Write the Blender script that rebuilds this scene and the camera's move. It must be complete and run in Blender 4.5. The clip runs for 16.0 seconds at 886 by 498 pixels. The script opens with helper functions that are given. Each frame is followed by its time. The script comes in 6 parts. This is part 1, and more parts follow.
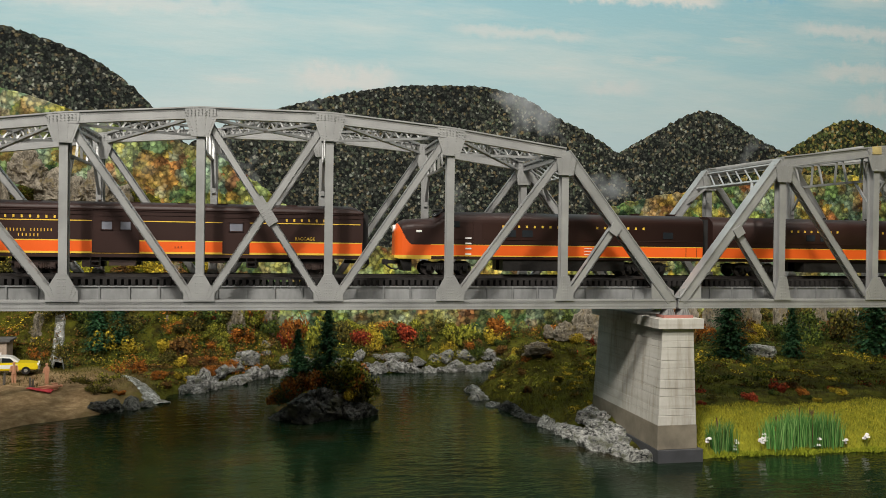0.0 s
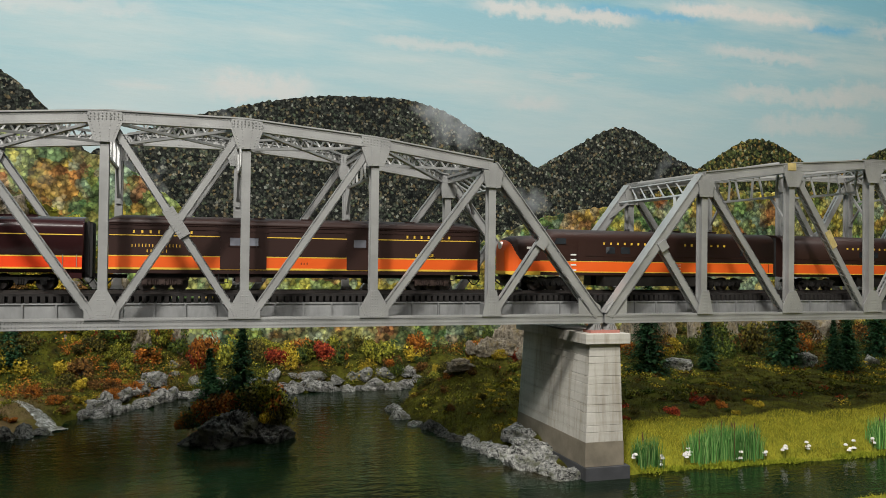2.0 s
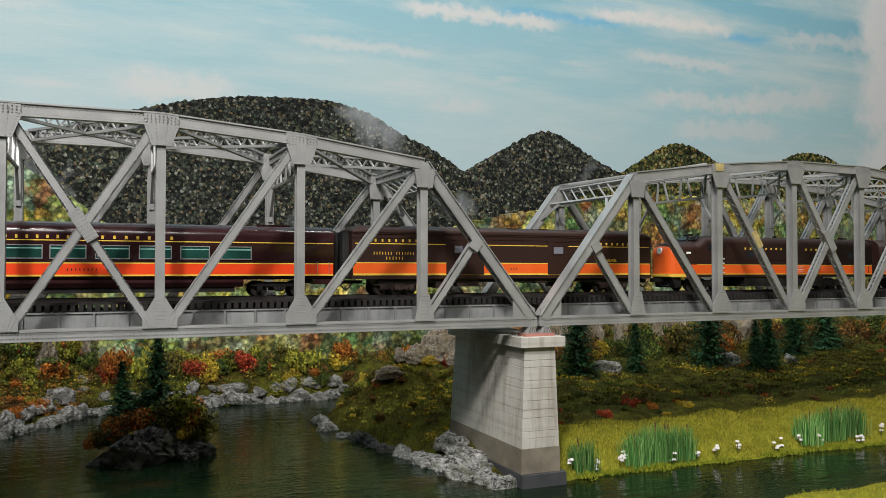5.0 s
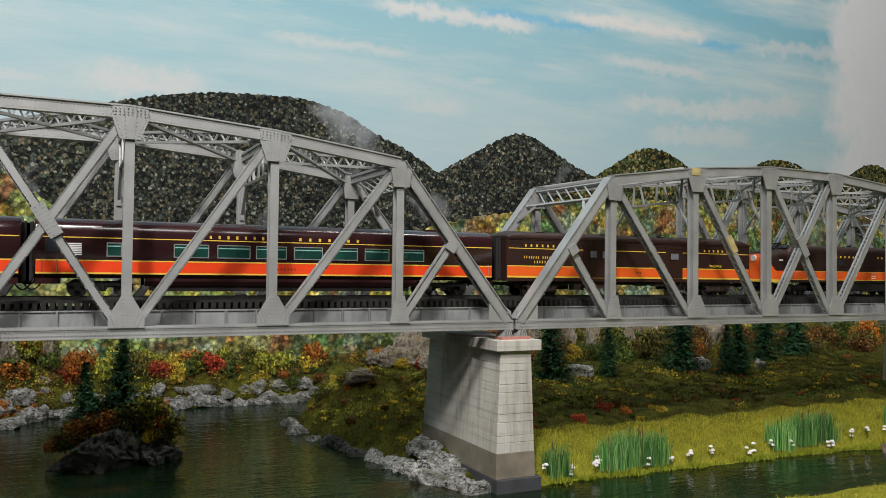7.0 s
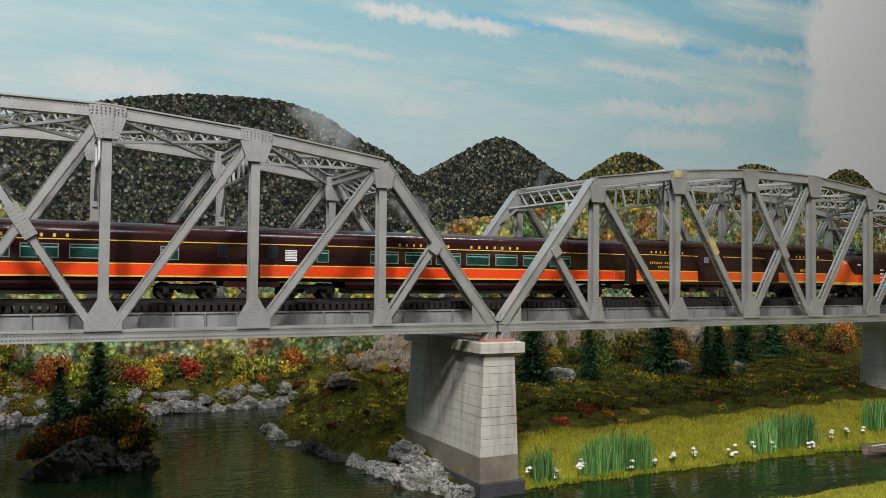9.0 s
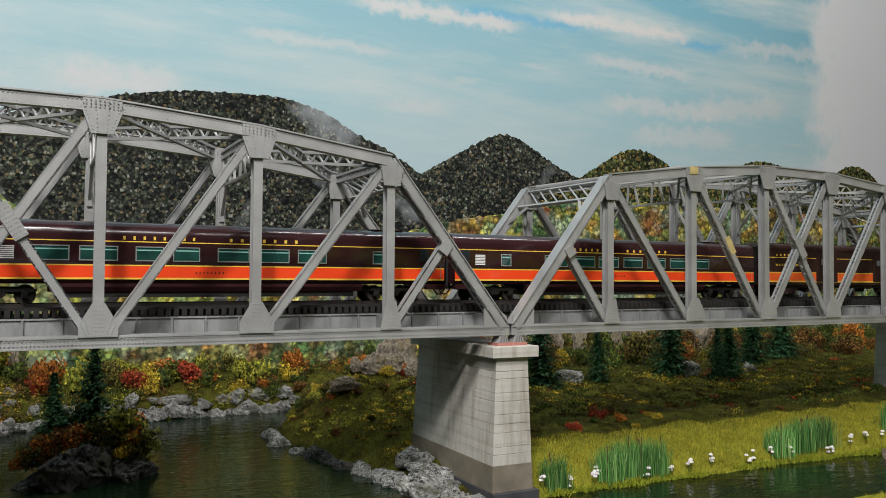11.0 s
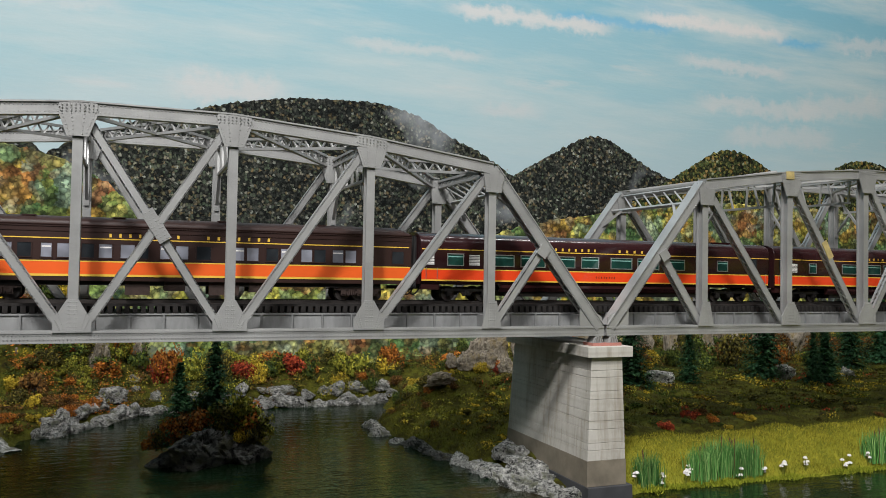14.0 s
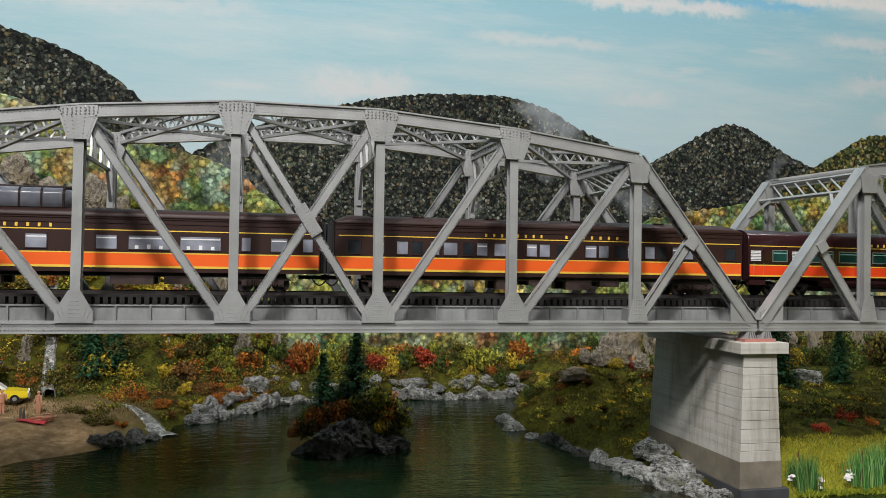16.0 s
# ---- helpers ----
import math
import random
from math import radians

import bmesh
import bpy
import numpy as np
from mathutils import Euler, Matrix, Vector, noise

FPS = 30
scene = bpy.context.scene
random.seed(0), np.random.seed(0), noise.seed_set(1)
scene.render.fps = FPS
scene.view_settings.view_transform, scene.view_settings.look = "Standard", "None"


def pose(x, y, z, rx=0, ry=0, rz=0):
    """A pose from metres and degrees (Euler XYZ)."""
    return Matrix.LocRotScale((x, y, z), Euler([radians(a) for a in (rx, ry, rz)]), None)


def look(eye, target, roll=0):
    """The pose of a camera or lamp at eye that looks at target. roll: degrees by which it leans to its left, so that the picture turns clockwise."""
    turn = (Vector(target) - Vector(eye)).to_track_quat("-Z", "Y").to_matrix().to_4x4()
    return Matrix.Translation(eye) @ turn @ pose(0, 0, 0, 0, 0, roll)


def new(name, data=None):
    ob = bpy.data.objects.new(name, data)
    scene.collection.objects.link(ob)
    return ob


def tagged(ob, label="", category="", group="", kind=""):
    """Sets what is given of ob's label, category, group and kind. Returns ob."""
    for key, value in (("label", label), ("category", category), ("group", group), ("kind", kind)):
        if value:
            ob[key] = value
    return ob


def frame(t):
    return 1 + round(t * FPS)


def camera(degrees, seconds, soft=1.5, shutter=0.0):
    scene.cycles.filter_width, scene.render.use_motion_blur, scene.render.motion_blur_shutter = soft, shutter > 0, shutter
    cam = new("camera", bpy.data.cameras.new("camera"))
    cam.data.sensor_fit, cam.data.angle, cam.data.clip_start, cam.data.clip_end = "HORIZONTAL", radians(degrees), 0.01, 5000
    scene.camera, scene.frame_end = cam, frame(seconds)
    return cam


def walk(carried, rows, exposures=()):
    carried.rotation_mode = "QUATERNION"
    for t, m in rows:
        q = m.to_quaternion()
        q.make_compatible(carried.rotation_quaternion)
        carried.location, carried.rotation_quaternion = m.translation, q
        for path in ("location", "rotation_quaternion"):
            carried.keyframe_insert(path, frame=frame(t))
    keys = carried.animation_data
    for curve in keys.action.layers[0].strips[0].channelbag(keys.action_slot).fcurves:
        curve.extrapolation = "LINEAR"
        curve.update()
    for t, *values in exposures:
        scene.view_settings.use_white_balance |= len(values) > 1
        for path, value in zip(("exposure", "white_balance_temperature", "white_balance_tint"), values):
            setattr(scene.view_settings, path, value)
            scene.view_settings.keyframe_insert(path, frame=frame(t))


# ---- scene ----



cam = camera(57.9, 16.0, soft=0.6)
PATH = [
    (0, (-0.28, -0.539, 0.046), (0.108, 1.423, 0.032), 0.7),
    (0.5, (-0.282, -0.538, 0.047), (0.156, 1.414, 0.048), 0.5),
    (1, (-0.285, -0.534, 0.048), (0.21, 1.404, 0.059), 0.6),
    (1.5, (-0.286, -0.523, 0.048), (0.267, 1.399, 0.063), 1.0),
    (2, (-0.283, -0.517, 0.045), (0.315, 1.392, 0.072), 0.7),
    (2.5, (-0.282, -0.506, 0.042), (0.352, 1.391, 0.074), 0.8),
    (3, (-0.281, -0.5, 0.042), (0.379, 1.387, 0.076), 0.6),
    (3.5, (-0.28, -0.496, 0.041), (0.429, 1.374, 0.077), 0.7),
    (4, (-0.281, -0.497, 0.042), (0.456, 1.362, 0.083), 0.4),
    (6.5, (-0.282, -0.487, 0.041), (0.554, 1.33, 0.095), 0.5),
    (7, (-0.282, -0.485, 0.041), (0.567, 1.325, 0.095), 0.7),
    (7.5, (-0.284, -0.485, 0.042), (0.579, 1.319, 0.094), 0.7),
    (8, (-0.283, -0.483, 0.04), (0.59, 1.315, 0.096), 0.6),
    (8.5, (-0.283, -0.482, 0.04), (0.607, 1.308, 0.101), 0.8),
    (9, (-0.283, -0.479, 0.039), (0.616, 1.307, 0.106), 0.6),
    (11.5, (-0.281, -0.451, 0.04), (0.626, 1.33, 0.106), 0.4),
    (12, (-0.281, -0.449, 0.04), (0.623, 1.334, 0.104), 0.5),
    (12.5, (-0.285, -0.458, 0.042), (0.609, 1.331, 0.102), 0.5),
    (13, (-0.291, -0.466, 0.042), (0.582, 1.332, 0.102), 0.7),
    (13.5, (-0.298, -0.477, 0.044), (0.51, 1.351, 0.1), 0.8),
    (14, (-0.303, -0.477, 0.043), (0.414, 1.389, 0.099), 1.0),
    (14.5, (-0.308, -0.471, 0.042), (0.304, 1.432, 0.095), 1.0),
    (15, (-0.311, -0.468, 0.041), (0.214, 1.461, 0.092), 0.9),
    (15.5, (-0.316, -0.471, 0.043), (0.162, 1.471, 0.086), 0.9),
    (16, (-0.32, -0.468, 0.041), (0.129, 1.481, 0.081), 0.9),
]
walk(cam, [(t, look(eye, target, roll)) for t, eye, target, roll in PATH],
     [(0.0, -0.08, 6700, 9), (2.0, -0.10, 6520, 9), (3.5, -0.10, 6400, 10), (9.0, -0.10, 6320, 11), (16.0, -0.11, 6230, 11)])

# ---- light: ceiling tubes of the layout room, and one added backdrop lamp ----
world = bpy.data.worlds.new("room_air")
scene.world = world
world.use_nodes = True
world.node_tree.nodes["Background"].inputs[0].default_value = (0.9, 0.95, 1.0, 1)
world.node_tree.nodes["Background"].inputs[1].default_value = 0.008


def area_lamp(name, eye, target, sx, sy, watts, colour):
    d = bpy.data.lights.new(name, "AREA")
    d.shape, d.size, d.size_y, d.energy, d.color = "RECTANGLE", sx, sy, watts, colour
    ob = new(name, d)
    ob.matrix_world = look(eye, target)
    return ob


area_lamp("unseen_lamp", (-0.62, -0.85, 1.15), (-0.05, 0.15, 0.0), 0.10, 0.22, 22.0, (1.0, 0.97, 0.92))
area_lamp("unseen_lamp", (-0.72, -1.5, 1.2), (-0.28, 0.42, 0.1), 1.9, 0.16, 32.0, (1.0, 0.97, 0.93))
# added lamp, unseen: brightens the right side of the painted backdrop
area_lamp("unseen_lamp", (0.52, 0.05, 1.45), (0.55, 0.46, 0.3), 0.60, 0.10, 10.0, (1.0, 0.97, 0.92))

# ---- materials ----
MATS = {}


def nodes_of(name, rough=0.6, metal=0.0, gloss=0.5):
    m = bpy.data.materials.new(name)
    m.use_nodes = True
    nt = m.node_tree
    b = nt.nodes["Principled BSDF"]
    b.inputs["Roughness"].default_value = rough
    b.inputs["Metallic"].default_value = metal
    b.inputs["Specular IOR Level"].default_value = gloss
    MATS[name] = m
    return m, nt, b


def ramp(nt, fac, stops, interp="LINEAR"):
    r = nt.nodes.new("ShaderNodeValToRGB")
    r.color_ramp.interpolation = interp
    e = r.color_ramp.elements
    while len(e) < len(stops):
        e.new(0.5)
    for k, (p, c) in enumerate(stops):
        e[k].position, e[k].color = p, (*c, 1)
    nt.links.new(fac, r.inputs[0])
    return r.outputs[0]


def noise_tex(nt, scale, detail=4.0, rough=0.55, stretch=None):
    tc = nt.nodes.new("ShaderNodeTexCoord")
    n = nt.nodes.new("ShaderNodeTexNoise")
    n.inputs["Scale"].default_value, n.inputs["Detail"].default_value, n.inputs["Roughness"].default_value = scale, detail, rough
    if stretch:
        mp = nt.nodes.new("ShaderNodeMapping")
        mp.inputs["Scale"].default_value = stretch
        nt.links.new(tc.outputs["Object"], mp.inputs[0])
        nt.links.new(mp.outputs[0], n.inputs["Vector"])
    else:
        nt.links.new(tc.outputs["Object"], n.inputs["Vector"])
    return n.outputs["Fac"]


def mix(nt, fac, a, b, blend="MIX"):
    m = nt.nodes.new("ShaderNodeMix")
    m.data_type, m.blend_type = "RGBA", blend
    for sock, v in ((m.inputs[0], fac), (m.inputs[6], a), (m.inputs[7], b)):
        if isinstance(v, (int, float)):
            sock.default_value = v
        elif isinstance(v, tuple):
            sock.default_value = (*v, 1)
        else:
            nt.links.new(v, sock)
    return m.outputs[2]


def bump(nt, b, height, strength=0.3, dist=0.001):
    n = nt.nodes.new("ShaderNodeBump")
    n.inputs["Strength"].default_value, n.inputs["Distance"].default_value = strength, dist
    nt.links.new(height, n.inputs["Height"])
    nt.links.new(n.outputs[0], b.inputs["Normal"])


def paint(name, colour, rough=0.5, metal=0.0, var=0.25, scale=60, bumps=0.15, stretch=None, gloss=0.5):
    """Paint with soft blotches and a fine grain."""
    m, nt, b = nodes_of(name, rough, metal, gloss)
    lo = tuple(c * (1 - var) for c in colour)
    hi = tuple(min(1, c * (1 + var)) for c in colour)
    big = ramp(nt, noise_tex(nt, scale, 5, 0.6, stretch), [(0.3, lo), (0.7, hi)])
    nt.links.new(big, b.inputs["Base Color"])
    bump(nt, b, noise_tex(nt, scale * 25, 3), bumps, 0.0003)
    return m


def island_mat(name, stops, rough=0.8):
    """Foliage: each leaf takes its own shade."""
    m, nt, b = nodes_of(name, rough, 0.0, 0.12)
    g = nt.nodes.new("ShaderNodeNewGeometry")
    o = nt.nodes.new("ShaderNodeObjectInfo")
    col = ramp(nt, g.outputs["Random Per Island"], stops)
    hs = nt.nodes.new("ShaderNodeHueSaturation")
    mr = nt.nodes.new("ShaderNodeMapRange")
    mr.inputs[3].default_value, mr.inputs[4].default_value = 0.7, 1.3
    nt.links.new(o.outputs["Random"], mr.inputs[0])
    nt.links.new(mr.outputs[0], hs.inputs["Value"])
    nt.links.new(col, hs.inputs["Color"])
    nt.links.new(hs.outputs[0], b.inputs["Base Color"])
    return m


STEEL = paint("grey_bridge_paint", (0.31, 0.31, 0.302), 0.40, 0.22, 0.18, 40, 0.4)
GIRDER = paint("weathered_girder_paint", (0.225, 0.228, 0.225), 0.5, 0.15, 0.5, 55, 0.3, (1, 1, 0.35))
TIE = paint("dark_tie_wood", (0.022, 0.020, 0.019), 0.8, 0, 0.4, 200, 0.4, gloss=0.15)
RAIL = paint("rail_steel", (0.06, 0.052, 0.048), 0.4, 0.6, 0.3, 100)
BROWN = paint("chocolate_brown_paint", (0.030, 0.0130, 0.0100), 0.50, 0, 0.12, 30, gloss=0.28)
MAROON = paint("dark_maroon_paint", (0.030, 0.010, 0.011), 0.22, 0, 0.12, 30, 0.05)
ORANGE = paint("orange_band_paint", (0.78, 0.115, 0.016), 0.35, 0, 0.07, 30, 0.05)
REDORANGE = paint("red_orange_band_paint", (0.78, 0.06, 0.012), 0.28, 0, 0.07, 30, 0.05)
YELLOW = paint("yellow_line_paint", (0.75, 0.48, 0.06), 0.4, 0, 0.08, 60, 0.05)
BLACK = paint("black_running_gear", (0.016, 0.0145, 0.0135), 0.5, 0, 0.5, 150, 0.3, gloss=0.25)
TRUCKM = paint("brown_truck_casting", (0.045, 0.029, 0.024), 0.5, 0, 0.4, 150, 0.3, gloss=0.3)
SILVER = paint("silver_window_frame", (0.6, 0.6, 0.6), 0.3, 0.8, 0.1, 80, 0.05)
WHITE = paint("white_paint", (0.75, 0.74, 0.72), 0.5, 0, 0.08, 60)
REDW = paint("red_primer", (0.40, 0.17, 0.135), 0.6, 0, 0.15, 80)


def glass_mat(name, colour, rough=0.06):
    m, nt, b = nodes_of(name, rough)
    c = ramp(nt, noise_tex(nt, 60, 2), [(0.35, tuple(v * 0.5 for v in colour)), (0.65, colour)])
    nt.links.new(c, b.inputs["Base Color"])
    return m


GREENGLASS = glass_mat("green_tinted_window", (0.018, 0.072, 0.056))
GREYGLASS = glass_mat("bluish_window", (0.30, 0.31, 0.36))
DARKGLASS = glass_mat("dark_window", (0.03, 0.035, 0.04))


def concrete_mat():
    m, nt, b = nodes_of("weathered_concrete", 0.85)
    base = ramp(nt, noise_tex(nt, 22, 7, 0.7), [(0.3, (0.36, 0.34, 0.30)), (0.7, (0.55, 0.53, 0.48))])
    streak = ramp(nt, noise_tex(nt, 90, 6, 0.7, (1, 1, 0.10)), [(0.34, (0.70, 0.66, 0.60)), (0.50, (1, 1, 1))])
    boards = ramp(nt, noise_tex(nt, 40, 2, 0.5, (0.05, 0.05, 6.0)), [(0.36, (0.90, 0.89, 0.87)), (0.48, (1, 1, 1))])
    c = mix(nt, 1.0, base, streak, "MULTIPLY")
    c = mix(nt, 1.0, c, boards, "MULTIPLY")
    chips = ramp(nt, noise_tex(nt, 190, 4, 0.6, (1, 1, 0.5)), [(0.70, (1, 1, 1)), (0.74, (0.45, 0.42, 0.38))])
    nt.links.new(mix(nt, 1.0, c, chips, "MULTIPLY"), b.inputs["Base Color"])
    bump(nt, b, noise_tex(nt, 500, 5), 0.35, 0.0005)
    return m


CONCRETE = concrete_mat()
WETCON = paint("water_stained_concrete", (0.18, 0.155, 0.115), 0.75, 0, 0.35, 50, 0.3)
FOOTING = paint("dark_footing", (0.045, 0.046, 0.05), 0.6, 0, 0.3, 60, 0.3)


def rock_mat(name, lo, hi, moss):
    """Rock: the texture runs in each boulder's own space, about one unit in radius."""
    m, nt, b = nodes_of(name, 0.85, 0.0, 0.25)
    base = ramp(nt, noise_tex(nt, 3.2, 10, 0.78), [(0.42, lo), (0.60, hi)])
    mo = ramp(nt, noise_tex(nt, 1.6, 8, 0.75), [(0.52, (0, 0, 0)), (0.60, (0.85, 0.85, 0.85))])
    nt.links.new(mix(nt, mo, base, moss), b.inputs["Base Color"])
    bump(nt, b, noise_tex(nt, 5.0, 10, 0.8), 1.0, 0.004)
    return m


ROCK = rock_mat("grey_plaster_rock", (0.03, 0.032, 0.028), (0.84, 0.83, 0.78), (0.10, 0.11, 0.05))
SLATE = rock_mat("slate_grey_rock", (0.035, 0.037, 0.033), (0.64, 0.63, 0.60), (0.08, 0.085, 0.04))
DARKROCK = rock_mat("dark_wet_rock", (0.02, 0.021, 0.02), (0.27, 0.27, 0.25), (0.05, 0.05, 0.02))
TANROCK = rock_mat("tan_rock", (0.13, 0.11, 0.08), (0.48, 0.42, 0.33), (0.2, 0.15, 0.06))


def ground_mat():
    m, nt, b = nodes_of("turf_and_sand", 0.95, 0.0, 0.12)
    turf = ramp(nt, noise_tex(nt, 70, 8, 0.75), [(0.3, (0.012, 0.009, 0.004)), (0.45, (0.045, 0.042, 0.006)), (0.6, (0.095, 0.098, 0.011)), (0.72, (0.045, 0.055, 0.008))])
    sand = ramp(nt, noise_tex(nt, 120, 8, 0.7), [(0.3, (0.14, 0.085, 0.038)), (0.5, (0.26, 0.17, 0.088)), (0.7, (0.42, 0.30, 0.17))])
    grass = ramp(nt, noise_tex(nt, 90, 8, 0.75), [(0.3, (0.10, 0.12, 0.012)), (0.7, (0.33, 0.31, 0.03))])
    tc = nt.nodes.new("ShaderNodeTexCoord")
    sp = nt.nodes.new("ShaderNodeSeparateXYZ")
    nt.links.new(tc.outputs["Object"], sp.inputs[0])

    def step(sock, lo, hi):
        r = nt.nodes.new("ShaderNodeMapRange")
        r.inputs[1].default_value, r.inputs[2].default_value = lo, hi
        nt.links.new(sock, r.inputs[0])
        return r.outputs[0]
    left = step(sp.outputs[0], -0.40, -0.46)
    right = step(sp.outputs[0], 0.015, 0.025)
    front = step(sp.outputs[1], 0.066, 0.040)
    both = nt.nodes.new("ShaderNodeMath")
    both.operation = "MULTIPLY"
    nt.links.new(right, both.inputs[0])
    nt.links.new(front, both.inputs[1])
    low = step(sp.outputs[1], 0.37, 0.31)
    beach = nt.nodes.new("ShaderNodeMath")
    beach.operation = "MULTIPLY"
    nt.links.new(left, beach.inputs[0])
    nt.links.new(low, beach.inputs[1])
    c = mix(nt, beach.outputs[0], turf, sand)
    c = mix(nt, both.outputs[0], c, grass)
    nt.links.new(c, b.inputs["Base Color"])
    bump(nt, b, noise_tex(nt, 700, 6, 0.7), 0.8, 0.0015)
    return m


GROUND = ground_mat()


def water_mat():
    m, nt, b = nodes_of("dark_green_river_resin", 0.05)
    c = ramp(nt, noise_tex(nt, 9, 4, 0.6), [(0.35, (0.004, 0.008, 0.003)), (0.58, (0.007, 0.019, 0.008)), (0.72, (0.026, 0.019, 0.007))])
    nt.links.new(c, b.inputs["Base Color"])
    b.inputs["IOR"].default_value = 1.33
    bump(nt, b, noise_tex(nt, 42, 4, 0.6, (1, 2.2, 1)), 0.5, 0.0016)
    return m


WATER = water_mat()


def dabs(nt, scale, stops, seed=0.0):
    """Round brush dabs: a random colour per dab, darker rims."""
    tc = nt.nodes.new("ShaderNodeTexCoord")
    nz = nt.nodes.new("ShaderNodeTexNoise")
    nz.inputs["Scale"].default_value, nz.inputs["Detail"].default_value = scale * 1.1, 5.0
    add = nt.nodes.new("ShaderNodeVectorMath")
    add.operation = "MULTIPLY_ADD"
    add.inputs[1].default_value = (1.5 / scale,) * 3
    nt.links.new(tc.outputs["Object"], nz.inputs["Vector"])
    nt.links.new(nz.outputs["Color"], add.inputs[0])
    nt.links.new(tc.outputs["Object"], add.inputs[2])
    v = nt.nodes.new("ShaderNodeTexVoronoi")
    v.inputs["Scale"].default_value = scale
    nt.links.new(add.outputs[0], v.inputs["Vector"])
    s = nt.nodes.new("ShaderNodeSeparateColor")
    nt.links.new(v.outputs["Color"], s.inputs[0])
    c = ramp(nt, s.outputs[0], stops)
    rim = ramp(nt, v.outputs["Distance"], [(0.25, (1, 1, 1)), (0.75, (0.3, 0.3, 0.3))])
    return mix(nt, 1.0, c, rim, "MULTIPLY")


def hill_mat(name, scale, stops, mist, mist_at):
    m, nt, b = nodes_of(name, 0.9, 0.0, 0.15)
    fine = dabs(nt, scale, stops)
    shade = ramp(nt, noise_tex(nt, 14, 5, 0.6), [(0.3, (0.55, 0.55, 0.55)), (0.7, (1.25, 1.2, 1.1))])
    c = mix(nt, 1.0, fine, shade, "MULTIPLY")
    haze = ramp(nt, noise_tex(nt, 9, 4, 0.55), [(mist_at, (0, 0, 0)), (mist_at + 0.16, (mist, mist, mist))])
    nt.links.new(mix(nt, haze, c, (0.42, 0.45, 0.47)), b.inputs["Base Color"])
    return m


HILL = hill_mat("painted_dark_woods", 320, [(0.0, (0.006, 0.008, 0.008)), (0.38, (0.026, 0.031, 0.028)), (0.62, (0.07, 0.075, 0.065)), (0.8, (0.085, 0.115, 0.08)), (0.9, (0.17, 0.13, 0.07)), (1, (0.29, 0.32, 0.29))], 0.6, 0.58)
HILL2 = hill_mat("painted_olive_woods", 270, [(0.0, (0.008, 0.012, 0.006)), (0.35, (0.04, 0.05, 0.022)), (0.6, (0.10, 0.14, 0.05)), (0.8, (0.22, 0.21, 0.06)), (0.92, (0.36, 0.22, 0.06)), (1, (0.34, 0.38, 0.24))], 0.2, 0.66)


def autumn_mat():
    """Painted tree crowns: a hue for each crown, broken into fine dabs of light and dark."""
    m, nt, b = nodes_of("painted_autumn_woods", 0.9, 0.0, 0.15)
    hues = [(0.0, (0.07, 0.15, 0.07)), (0.2, (0.20, 0.38, 0.14)), (0.36, (0.48, 0.54, 0.12)), (0.50, (0.84, 0.64, 0.10)), (0.60, (0.30, 0.50, 0.34)), (0.72, (0.48, 0.64, 0.50)), (0.84, (0.62, 0.40, 0.10)), (0.93, (0.45, 0.14, 0.07)), (1, (0.28, 0.42, 0.20))]
    crowns = dabs(nt, 30, hues)
    small = dabs(nt, 75, hues)
    c = mix(nt, 0.42, crowns, small)
    fine = dabs(nt, 190, [(0.0, (0.35, 0.36, 0.35)), (0.45, (0.9, 0.9, 0.85)), (0.8, (1.3, 1.25, 1.1)), (1.0, (1.8, 1.7, 1.4))])
    c = mix(nt, 1.0, c, fine, "MULTIPLY")
    haze = ramp(nt, noise_tex(nt, 11, 4, 0.55), [(0.6, (0, 0, 0)), (0.76, (0.4, 0.4, 0.4))])
    nt.links.new(mix(nt, haze, c, (0.36, 0.40, 0.38)), b.inputs["Base Color"])
    return m


AUTUMN = autumn_mat()


